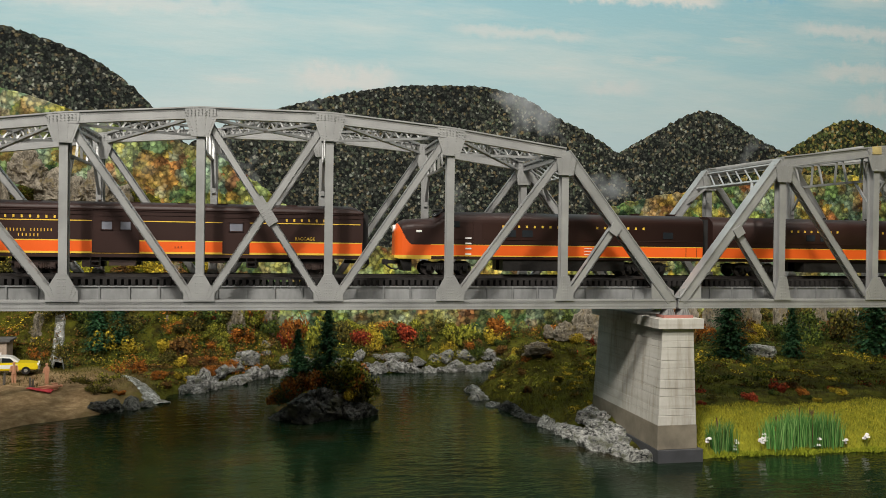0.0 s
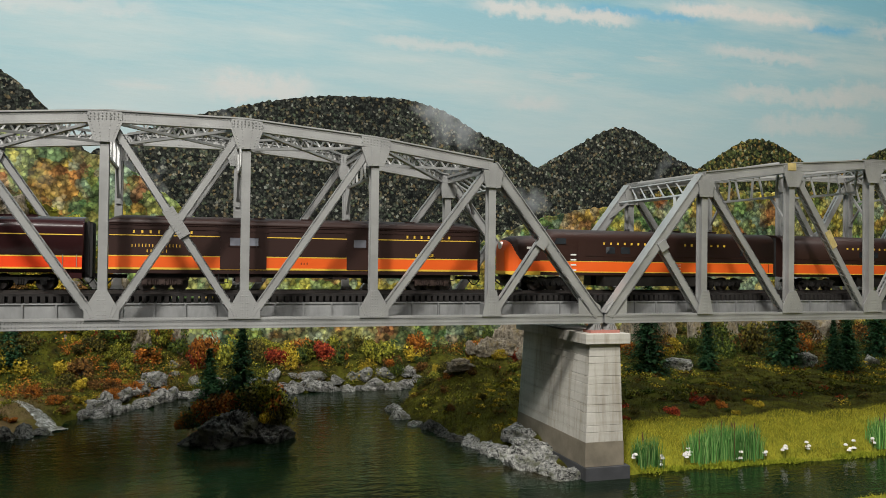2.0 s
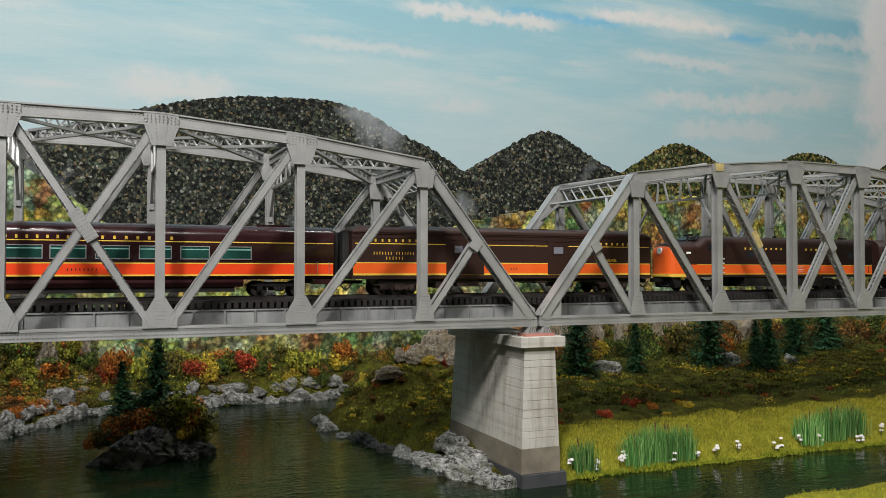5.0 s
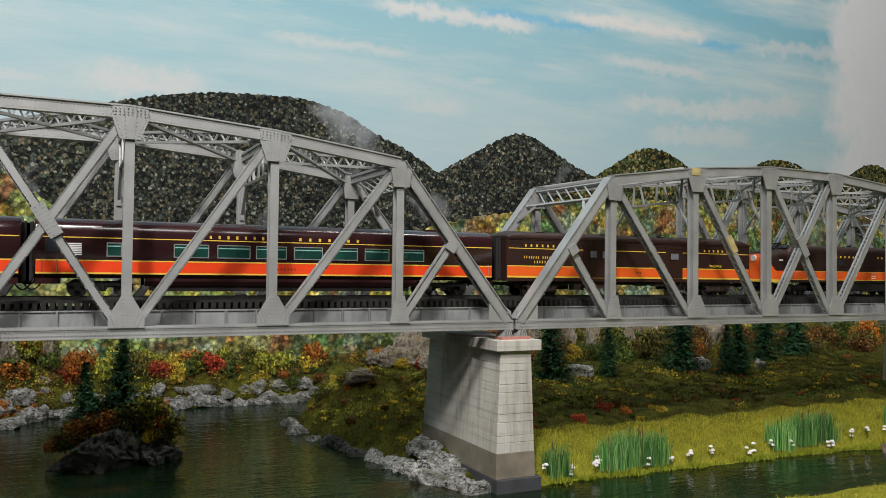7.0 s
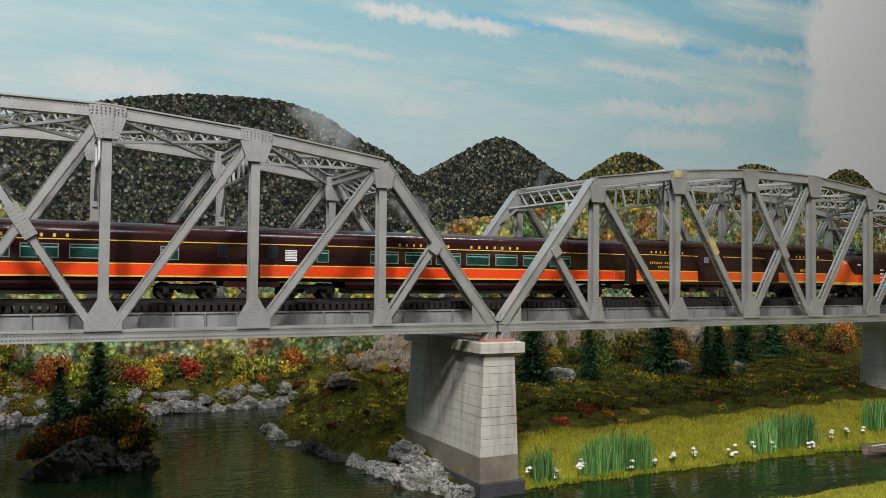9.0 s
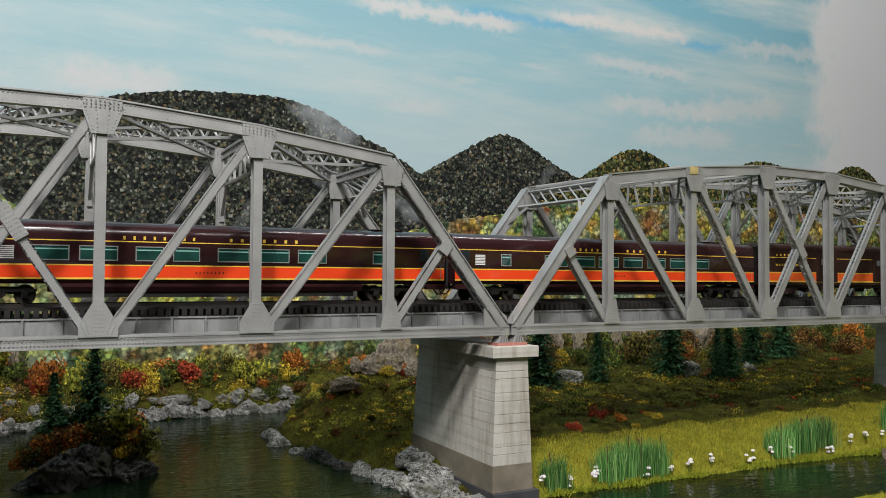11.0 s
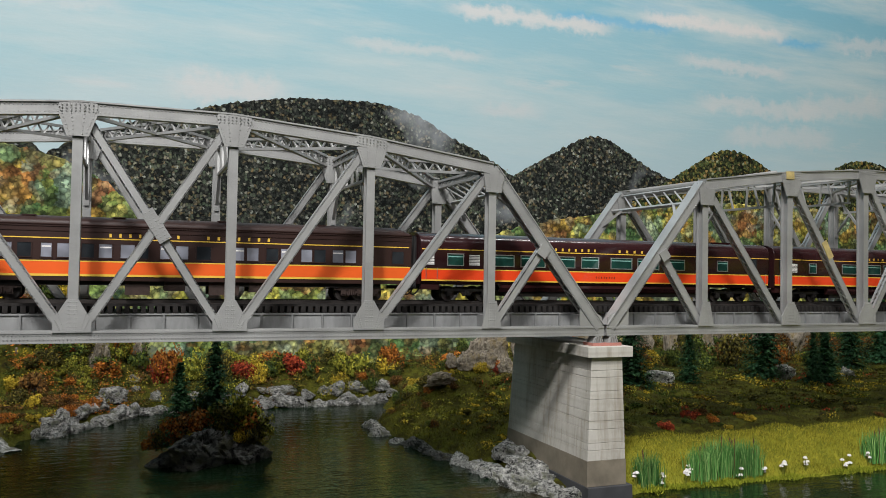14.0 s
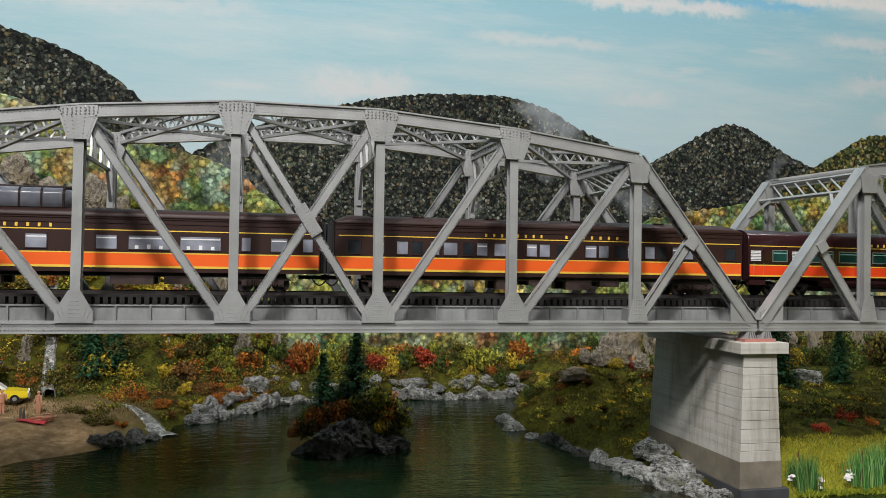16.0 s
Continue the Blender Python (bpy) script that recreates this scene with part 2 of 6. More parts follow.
def sky_mat():
    m, nt, b = nodes_of("painted_sky", 0.85)
    tc = nt.nodes.new("ShaderNodeTexCoord")
    sp = nt.nodes.new("ShaderNodeSeparateXYZ")
    nt.links.new(tc.outputs["Object"], sp.inputs[0])
    mr = nt.nodes.new("ShaderNodeMapRange")
    mr.inputs[1].default_value, mr.inputs[2].default_value = 0.15, 0.52
    nt.links.new(sp.outputs[2], mr.inputs[0])
    base = ramp(nt, mr.outputs[0], [(0.0, (0.40, 0.50, 0.52)), (0.4, (0.29, 0.455, 0.50)), (1.0, (0.13, 0.34, 0.45))])
    # long tilted brush streaks
    mp = nt.nodes.new("ShaderNodeMapping")
    mp.inputs["Rotation"].default_value = (0, radians(1.5), 0)
    mp.inputs["Scale"].default_value = (1.0, 1.0, 6.5)
    nt.links.new(tc.outputs["Object"], mp.inputs[0])

    def streak(scale, detail, lo, hi, top, shift):
        n = nt.nodes.new("ShaderNodeTexNoise")
        n.inputs["Scale"].default_value, n.inputs["Detail"].default_value, n.inputs["Roughness"].default_value = scale, detail, 0.62
        off = nt.nodes.new("ShaderNodeVectorMath")
        off.inputs[1].default_value = (shift, 0, shift)
        nt.links.new(mp.outputs[0], off.inputs[0])
        nt.links.new(off.outputs[0], n.inputs["Vector"])
        return ramp(nt, n.outputs["Fac"], [(lo, (0, 0, 0)), (hi, (top, top, top))])
    c = mix(nt, streak(2.6, 7, 0.45, 0.7, 0.9, 0.0), base, (0.45, 0.52, 0.525))
    high = ramp(nt, mr.outputs[0], [(0.35, (0.12, 0.12, 0.12)), (0.75, (1, 1, 1))])
    c = mix(nt, mix(nt, 1.0, streak(1.7, 6, 0.56, 0.7, 0.75, 3.3), high, "MULTIPLY"), c, (0.13, 0.36, 0.52))
    c = mix(nt, streak(4.5, 9, 0.62, 0.70, 0.5, 7.1), c, (0.50, 0.52, 0.515))

    def calc(op, a, v2, v3=None):
        n = nt.nodes.new("ShaderNodeMath")
        n.operation = op
        for k, v in enumerate((a, v2, v3)):
            if isinstance(v, (int, float)):
                n.inputs[k].default_value = v
            elif v is not None:
                nt.links.new(v, n.inputs[k])
        return n.outputs[0]

    def span_of(sock, lo, hi):
        r = nt.nodes.new("ShaderNodeMapRange")
        r.interpolation_type = "SMOOTHSTEP"
        r.inputs[1].default_value, r.inputs[2].default_value = lo, hi
        nt.links.new(sock, r.inputs[0])
        return r.outputs[0]
    puffs = noise_tex(nt, 42, 7, 0.65)
    X, Z = sp.outputs[0], sp.outputs[2]
    # brushed clouds: ends, thickness, strength, colour
    for x0, z0, x1, z1, th, power, col in ((0.585, 0.403, 0.72, 0.409, 0.006, 0.8, (0.12, 0.36, 0.54)), (0.20, 0.397, 0.44, 0.398, 0.007, 0.7, (0.12, 0.36, 0.54)), (0.345, 0.411, 0.64, 0.416, 0.009, 0.95, (0.558, 0.549, 0.540)),
                                           (0.05, 0.384, 0.33, 0.386, 0.010, 0.9, (0.540, 0.540, 0.531)), (-0.09, 0.324, 0.14, 0.325, 0.007, 0.6, (0.504, 0.522, 0.517)), (0.41, 0.357, 0.65, 0.354, 0.008, 0.65, (0.513, 0.522, 0.522)),
                                           (0.44, 0.300, 0.72, 0.297, 0.012, 0.7, (0.495, 0.517, 0.517)), (0.62, 0.302, 0.86, 0.330, 0.016, 0.65, (0.495, 0.513, 0.513)), (-0.29, 0.249, -0.12, 0.254, 0.016, 0.8, (0.513, 0.522, 0.517)),
                                           (0.09, 0.257, 0.22, 0.258, 0.009, 0.6, (0.495, 0.513, 0.513)), (0.49, 0.250, 0.74, 0.264, 0.014, 0.6, (0.495, 0.517, 0.517)), (0.70, 0.412, 0.97, 0.430, 0.012, 0.6, (0.513, 0.522, 0.522)), (-0.62, 0.33, -0.30, 0.335, 0.010, 0.5, (0.504, 0.522, 0.522))):
        slope = (z1 - z0) / (x1 - x0)
        line = calc("MULTIPLY_ADD", X, slope, z0 - slope * x0)
        d = calc("DIVIDE", calc("SUBTRACT", Z, line), th)
        d = calc("ABSOLUTE", calc("MULTIPLY_ADD", calc("SUBTRACT", puffs, 0.5), 4.2, d), 0)
        body = calc("SUBTRACT", 1.0, span_of(d, 0.15, 1.55))
        ends = calc("MULTIPLY", span_of(X, x0, x0 + 0.05), calc("SUBTRACT", 1.0, span_of(X, x1 - 0.05, x1)))
        c = mix(nt, calc("MULTIPLY", calc("MULTIPLY", body, ends), power), c, col)
    # ragged cloud bank where the paint ends on bare wall
    edge = nt.nodes.new("ShaderNodeMapRange")
    edge.inputs[1].default_value, edge.inputs[2].default_value = 0.885, 0.955
    wob = nt.nodes.new("ShaderNodeMath")
    wob.operation = "MULTIPLY_ADD"
    wob.inputs[1].default_value = 0.22
    nt.links.new(noise_tex(nt, 16, 6, 0.6), wob.inputs[0])
    nt.links.new(sp.outputs[0], wob.inputs[2])
    sub = nt.nodes.new("ShaderNodeMath")
    sub.operation = "SUBTRACT"
    sub.inputs[1].default_value = 0.11
    nt.links.new(wob.outputs[0], sub.inputs[0])
    nt.links.new(sub.outputs[0], edge.inputs[0])
    c = mix(nt, edge.outputs[0], c, (0.545, 0.56, 0.57))
    wall = nt.nodes.new("ShaderNodeMapRange")
    wall.inputs[1].default_value, wall.inputs[2].default_value = 0.97, 0.995
    nt.links.new(sub.outputs[0], wall.inputs[0])
    nt.links.new(mix(nt, wall.outputs[0], c, (0.53, 0.545, 0.565)), b.inputs["Base Color"])
    bump(nt, b, noise_tex(nt, 60, 5, 0.6, (1, 1, 5)), 0.15, 0.001)
    return m


SKY = sky_mat()
# dark colours for the unseen walls and ceiling, chosen to reduce bounced fill
DARKSHELL = paint("bounce_cut_wall_paint", (0.10, 0.10, 0.11), 0.85, 0, 0.1, 4, 0.1)
WALLM = paint("grey_wall_paint", (0.53, 0.545, 0.565), 0.8, 0, 0.03, 4, 0.1)
CEIL = paint("bounce_cut_ceiling_paint", (0.12, 0.12, 0.12), 0.9, 0, 0.03, 4, 0.1)
FLOORM = paint("dark_carpet", (0.1, 0.09, 0.085), 0.95, 0, 0.2, 8, 0.4)

# ---- mesh helpers ----


def part(name, bm, material, parent=None, label=""):
    """One bmesh as one mesh object, under a thing or a part."""
    me = bpy.data.meshes.new(name)
    bm.to_mesh(me)
    bm.free()
    return link_mesh(name, me, material, parent, label)


def link_mesh(name, me, material, parent=None, label=""):
    if material and not me.materials:
        me.materials.append(material)
    ob = new(name, me)
    if parent:
        ob.parent = parent
    if label:
        tagged(ob, label)
    return ob


def bar(bm, p0, p1, w, d, side=(0, 1, 0)):
    """A straight bar from p0 to p1: w across, d along side."""
    p0, p1 = Vector(p0), Vector(p1)
    ax = (p1 - p0).normalized()
    s = Vector(side)
    s = (s - ax * s.dot(ax)).normalized()
    u = ax.cross(s)
    vs = []
    for p in (p0, p1):
        for a, b in ((-1, -1), (1, -1), (1, 1), (-1, 1)):
            vs.append(bm.verts.new(p + u * (a * w / 2) + s * (b * d / 2)))
    for f in ((3, 2, 1, 0), (4, 5, 6, 7), (0, 1, 5, 4), (1, 2, 6, 5), (2, 3, 7, 6), (3, 0, 4, 7)):
        bm.faces.new([vs[i] for i in f])


def box(bm, x0, x1, y0, y1, z0, z1):
    bar(bm, (x0, (y0 + y1) / 2, (z0 + z1) / 2), (x1, (y0 + y1) / 2, (z0 + z1) / 2), z1 - z0, y1 - y0)


def slab(bm, outline, y0, y1):
    """A plate in the x-z plane, from y0 to y1."""
    a = [bm.verts.new((x, y0, z)) for x, z in outline]
    b = [bm.verts.new((x, y1, z)) for x, z in outline]
    n = len(a)
    bm.faces.new(a)
    bm.faces.new(b[::-1])
    for i in range(n):
        bm.faces.new((a[i], b[i], b[(i + 1) % n], a[(i + 1) % n]))


def fix(bm):
    bmesh.ops.recalc_face_normals(bm, faces=bm.faces)
    return bm


def make(name, material, parent, build, label=""):
    bm = bmesh.new()
    build(bm)
    return part(name, fix(bm), material, parent, label)


def thing(name, label, category, group="", m=None):
    ob = new(name)
    tagged(ob, label, category, group)
    if m is not None:
        ob.matrix_world = m
    return ob


def tube(bm, p0, p1, r0, r1, n=8):
    p0, p1 = Vector(p0), Vector(p1)
    ax = (p1 - p0).normalized()
    s = ax.orthogonal().normalized()
    u = ax.cross(s)
    rings = []
    for p, r in ((p0, r0), (p1, r1)):
        rings.append([bm.verts.new(p + (s * math.cos(2 * math.pi * k / n) + u * math.sin(2 * math.pi * k / n)) * r) for k in range(n)])
    for k in range(n):
        bm.faces.new((rings[0][k], rings[0][(k + 1) % n], rings[1][(k + 1) % n], rings[1][k]))
    bm.faces.new(rings[0][::-1])
    bm.faces.new(rings[1])

# ---- the room ----
WATER_Z = -0.108
BACK = 0.48


def room_wall(name, x0, x1, y0, y1, z0, z1, mat, label):
    ob = make(name, mat, None, lambda bm: box(bm, x0, x1, y0, y1, z0, z1), label)
    tagged(ob, label, "wall", kind="structure")


room_wall("wall_north", -2.0, 2.5, BACK + 0.006, BACK + 0.1, -1.0, 1.9, WALLM, "plain grey painted wall behind the layout")
# unseen side walls, rear wall and ceiling, added dark to hold down fill
room_wall("wall_west", -2.1, -2.0, -2.6, BACK + 0.1, -1.0, 1.9, DARKSHELL, "unseen side wall, made dark to cut bounced light")
room_wall("wall_east", 2.5, 2.6, -2.6, BACK + 0.1, -1.0, 1.9, DARKSHELL, "unseen side wall, made dark to cut bounced light")
room_wall("wall_south", -2.0, 2.5, -2.7, -2.6, -1.0, 1.9, DARKSHELL, "unseen wall behind the camera, made dark to cut bounced light")
room_wall("ceiling", -2.1, 2.6, -2.7, BACK + 0.1, 1.9, 2.0, CEIL, "unseen ceiling, made dark to cut bounced light")
room_wall("floor", -2.1, 2.6, -2.7, BACK + 0.1, -1.1, -1.0, FLOORM, "dark carpet of the visitors' aisle")
room_wall("backdrop", -2.0, 2.49, BACK, BACK + 0.005, -0.3, 1.2, SKY, "painted pale blue sky with streaky clouds")


def hill(name, mat, knots, y, seed, label, rough=0.003):
    """A painted hill: smooth outline through a few knots, ragged by tree tops."""
    xs = np.linspace(knots[0][0], knots[-1][0], 420)
    kx, kz = zip(*knots)
    # smooth the polyline by a cosine blend
    zs = []
    for x in xs:
        i = min(max(int(np.searchsorted(kx, x)) - 1, 0), len(kx) - 2)
        f = (x - kx[i]) / (kx[i + 1] - kx[i])
        zs.append((kz[i], kz[i + 1], f))
    z = np.array([a + (b - a) * f for a, b, f in zs])
    k = np.ones(21) / 21
    zp = np.pad(z, 10, mode="edge")
    z = np.convolve(zp, k, mode="valid")
    z = z + np.array([noise.fractal(Vector((x * 160, seed, 0)), 1, 2, 3) for x in xs]) * rough
    bm = bmesh.new()
    rows = []
    for x, top in zip(xs, z):
        rows.append([bm.verts.new((x, y - 0.0012, -0.16)), bm.verts.new((x, y - 0.0012, top - 0.0012)), bm.verts.new((x, y + 0.0005, top))])
    for a, b in zip(rows, rows[1:]):
        bm.faces.new((a[0], b[0], b[1], a[1]))
        bm.faces.new((a[1], b[1], b[2], a[2]))
    ob = part(name, bm, mat)
    tagged(ob, label, "painted hill", kind="structure")


hill("backdrop_hill_west", HILL, [(-1.4, 0.2), (-1.0, 0.32), (-0.75, 0.31), (-0.61, 0.297), (-0.53, 0.273), (-0.483, 0.249), (-0.443, 0.215), (-0.40, 0.16), (-0.3, 0.10)], BACK - 0.001, 1, "dark wooded hill painted on the backdrop")
hill("backdrop_hill_middle", HILL, [(-0.5, 0.10), (-0.36, 0.185), (-0.285, 0.213), (-0.2, 0.236), (-0.13, 0.248), (-0.025, 0.252), (0.035, 0.238), (0.066, 0.217), (0.115, 0.199), (0.165, 0.168), (0.21, 0.13), (0.3, 0.08)], BACK - 0.003, 2, "broad dark wooded hill painted on the backdrop")
hill("backdrop_hill_peak", HILL, [(0.05, 0.10), (0.15, 0.165), (0.22, 0.205), (0.262, 0.228), (0.288, 0.235), (0.316, 0.226), (0.370, 0.196), (0.416, 0.178), (0.47, 0.15), (0.6, 0.1)], BACK - 0.005, 3, "dark pointed wooded hill painted on the backdrop")
hill("backdrop_hill_olive", HILL2, [(0.34, 0.14), (0.405, 0.178), (0.455, 0.207), (0.49, 0.228), (0.52, 0.231), (0.553, 0.223), (0.606, 0.195), (0.65, 0.18), (0.694, 0.2), (0.74, 0.226), (0.78, 0.232), (0.83, 0.225), (0.87, 0.20), (0.92, 0.195), (0.96, 0.225), (1.0, 0.24), (1.04, 0.235), (1.09, 0.20), (1.15, 0.1)], BACK - 0.007, 4, "olive wooded knolls painted on the backdrop")
hill("backdrop_woods", AUTUMN, [(-1.4, 0.25), (-0.8, 0.25), (-0.66, 0.235), (-0.6, 0.22), (-0.54, 0.205), (-0.47, 0.175), (-0.40, 0.165), (-0.33, 0.145), (-0.30, 0.11), (-0.26, 0.06), (-0.1, 0.03), (0.05, 0.05), (0.12, 0.09), (0.18, 0.11), (0.26, 0.12), (0.34, 0.135), (0.42, 0.15), (0.55, 0.15), (0.75, 0.15), (1.2, 0.14)], BACK - 0.009, 5, "autumn woods painted along the foot of the backdrop", 0.006)

# ---- ground and river ----
SHORE = [(-1.6, 0.05), (-0.8, 0.10), (-0.62, 0.13), (-0.511, 0.155), (-0.468, 0.188), (-0.438, 0.217), (-0.397, 0.255), (-0.385, 0.301), (-0.349, 0.343),
         (-0.29, 0.406), (-0.176, 0.408), (-0.028, 0.407), (-0.05, 0.33), (-0.083, 0.268), (-0.074, 0.178), (-0.048, 0.12), (-0.032, 0.045),
         (-0.020, 0.0), (0.020, -0.004), (0.025, 0.001), (0.14, -0.003), (0.26, -0.002), (0.368, -0.01), (0.9, -0.03), (2.0, -0.05), (2.0, -0.13),
         (0.5, -0.100), (0.264, -0.094), (0.19, -0.097), (0.126, -0.099), (0.06, -0.118), (0.0, -0.2), (-0.05, -1.4), (-1.6, -1.4)]


def land_distance(x, y):
    """Distance to the river's edge, positive on land (arrays)."""
    best = np.full(x.shape, 1e9)
    inside = np.zeros(x.shape, bool)
    n = len(SHORE)
    for i in range(n):
        (ax, ay), (bx, by) = SHORE[i], SHORE[(i + 1) % n]
        dx, dy = bx - ax, by - ay
        f = np.clip(((x - ax) * dx + (y - ay) * dy) / (dx * dx + dy * dy), 0, 1)
        best = np.minimum(best, np.hypot(x - ax - f * dx, y - ay - f * dy))
        cross = ((ay > y) != (by > y)) & (x < dx * (y - ay) / (dy if dy else 1e-9) + ax)
        inside ^= cross
    return np.where(inside, -best, best)


def ground_z(x, y):
    x, y = np.asarray(x, float), np.asarray(y, float)
    d = land_distance(x, y)
    d = d + 0.006 * np.sin(x * 61 + 2 * np.sin(y * 45)) * np.cos(y * 53 + x * 17)
    up = 0.022 * (1 - np.exp(-np.maximum(d, 0) / 0.03)) + np.where(x > 0.01, 0.046, 0.085) * np.maximum(d, 0)
    beach = np.clip((-0.40 - x) / 0.05, 0, 1)
    up = up * (1 - 0.45 * beach)
    near = np.clip((-0.05 - y) / 0.02, 0, 1) * np.clip((x + 0.1) / 0.05, 0, 1)
    up = up * (1 - 0.6 * near)
    up = up + np.where(d > 0, 0.0025 * np.sin(x * 83) * np.sin(y * 71 + x * 30), 0) * np.clip(d / 0.03, 0, 1)
    up = up + np.where(d > 0, 0.030 * np.exp(-((x - 0.015) / 0.05) ** 2 - ((y - 0.275) / 0.045) ** 2), 0) * np.clip(d / 0.04, 0, 1)
    west = np.clip((-0.28 - x) / 0.16, 0, 1)
    slope = np.clip((y - 0.385) / 0.09, 0, 1) ** 1.2 * (0.016 + 0.184 * west)
    up = up + slope
    return WATER_Z + np.where(d > 0, up, np.maximum(d * 0.5, -0.02))


def z_at(x, y):
    return float(ground_z(np.array([x]), np.array([y]))[0])


def build_ground():
    xs = np.concatenate([np.linspace(-1.55, -0.75, 30)[:-1], np.linspace(-0.75, 0.8, 260), np.linspace(0.8, 1.9, 40)[1:]])
    ys = np.concatenate([np.linspace(-1.3, -0.15, 30)[:-1], np.linspace(-0.15, BACK - 0.002, 130)])
    X, Y = np.meshgrid(xs, ys)
    Z = ground_z(X, Y)
    verts = np.stack([X, Y, Z], -1).reshape(-1, 3).tolist()
    w, faces = len(xs), []
    for j in range(len(ys) - 1):
        for i in range(w - 1):
            a = j * w + i
            faces.append((a, a + 1, a + w + 1, a + w))
    me = bpy.data.meshes.new("ground")
    me.from_pydata(verts, [], faces)
    for p in me.polygons:
        p.use_smooth = True
    tagged(link_mesh("ground", me, GROUND), "modelled banks of brown turf, sand and grass", "ground", kind="structure")


build_ground()
tagged(make("water", WATER, None, lambda bm: box(bm, -1.55, 1.9, -1.3, BACK - 0.003, WATER_Z - 0.004, WATER_Z)),
       "glossy dark green river cast in resin", "river", kind="structure")

# ---- piers ----


def pier(x, m_rot=0.0, y_shift=0.0, z_shift=0.0):
    ob = thing("bridge_pier", "pale weathered concrete pier standing in the river bank", "pier", "piers under the truss spans")

    def taper(bm, z0, z1, a, b):
        lo = [bm.verts.new((p, q, z0)) for p, q in ((a[0], a[2]), (a[1], a[2]), (a[1], a[3]), (a[0], a[3]))]
        hi = [bm.verts.new((p, q, z1)) for p, q in ((b[0], b[2]), (b[1], b[2]), (b[1], b[3]), (b[0], b[3]))]
        bm.faces.new(lo[::-1])
        bm.faces.new(hi)
        for i in range(4):
            bm.faces.new((lo[i], lo[(i + 1) % 4], hi[(i + 1) % 4], hi[i]))
        bmesh.ops.bevel(bm, geom=[e for e in bm.edges], offset=0.00022, segments=1, affect="EDGES")
    # courses cast in lifts: each a slab of its own with a fine joint
    joints = (0.0, 0.13, 0.20, 0.33, 0.41, 0.53, 0.62, 0.70, 0.83, 0.90, 1.0)
    zt, zb = -0.0130, -0.082
    for f0, f1 in zip(joints, joints[1:]):
        za, zc = zt + (zb - zt) * f1, zt + (zb - zt) * f0
        s = lambda f: (-0.0135 - 0.0037 * f, 0.0105 + 0.0018 * f, -0.0085 - 0.0023 * f, 0.109 + 0.002 * f)
        make("concrete_course", CONCRETE, ob, lambda bm: taper(bm, za, zc - (0.00016 if f0 else 0.0), s(f1), s(f0)))
    make("water_stained_base", WETCON, ob, lambda bm: taper(bm, -0.099, -0.082, (-0.0178, 0.0128, -0.0115, 0.112), (-0.0174, 0.0126, -0.011, 0.1115)), "brown water-stained concrete base")
    make("footing", FOOTING, ob, lambda bm: taper(bm, -0.125, -0.099, (-0.019, 0.0165, -0.0145, 0.115), (-0.0186, 0.0161, -0.014, 0.1145)), "dark slate footing block")
    make("cap", CONCRETE, ob, lambda bm: taper(bm, -0.0130, -0.0058, (-0.0185, 0.0165, -0.0125, 0.114), (-0.0185, 0.0165, -0.0125, 0.114)))
    for yy in (0.0, 0.1):
        make("bearing_plate", REDW, ob, lambda bm: box(bm, -0.0115, 0.0115, yy - 0.006, yy + 0.006, -0.0058, -0.0038), "reddish primed bearing plate")
        for sx in (-1, 1):
            def shoe(bm):
                slab(bm, [(sx * 0.0015, -0.0038), (sx * 0.0105, -0.0038), (sx * 0.008, 0.0009), (sx * 0.0035, 0.0009)][::sx], yy - 0.004, yy + 0.004)
                for i in range(4):
                    xx = sx * (0.0025 + 0.0022 * i)
                    bar(bm, (xx, yy - 0.0046, -0.0038), (sx * 0.006 + (xx - sx * 0.006) * 0.5, yy - 0.0046, 0.0007), 0.0006, 0.0012)
            make("bearing_shoe", STEEL, ob, shoe)
    ob.matrix_world = pose(x, y_shift, z_shift, 0, 0, m_rot)
    return ob


TURN = 2.0
P = 0.0822
END = 0.0850
L_SPAN = 2 * END + 5 * P
NODE = [0.0] + [END + P * k for k in range(6)] + [L_SPAN]
START1, START2, LIFT = -0.002, 0.0, 0.001
LEAN1, LEAN2, DECK = 0.0, 0.08, -0.0017
pier(-0.0008)
far = START2 + L_SPAN
pier(far * math.cos(radians(TURN)) + 0.001, TURN, far * math.sin(radians(TURN)), -far * math.sin(radians(LEAN2)))
pier(START1 - L_SPAN - 0.001, 0, 0, L_SPAN * math.sin(radians(LEAN1)))

# ---- truss spans ----
TOPS = {1: 0.1132, 2: 0.1242, 3: 0.1310, 4: 0.1310, 5: 0.1242, 6: 0.1132}
CH = 0.0078
TRUSS_W = 0.10


def rivets(spots, y, r=0.00050):
    """Small domed rivet heads on a face that looks along -y."""
    verts, faces = [], []
    for x, z in spots:
        i = len(verts)
        for k in range(5):
            a = 2 * math.pi * k / 5
            verts.append((x + r * math.cos(a), y, z + r * math.sin(a)))
        for k in range(5):
            a = 2 * math.pi * k / 5
            verts.append((x + 0.5 * r * math.cos(a), y - 0.45 * r, z + 0.5 * r * math.sin(a)))
        for k in range(5):
            faces.append((i + k, i + (k + 1) % 5, i + 5 + (k + 1) % 5, i + 5 + k))
        faces.append(tuple(i + 5 + k for k in range(5)))
    me = bpy.data.meshes.new("rivets")
    me.from_pydata(verts, [], faces)
    return me


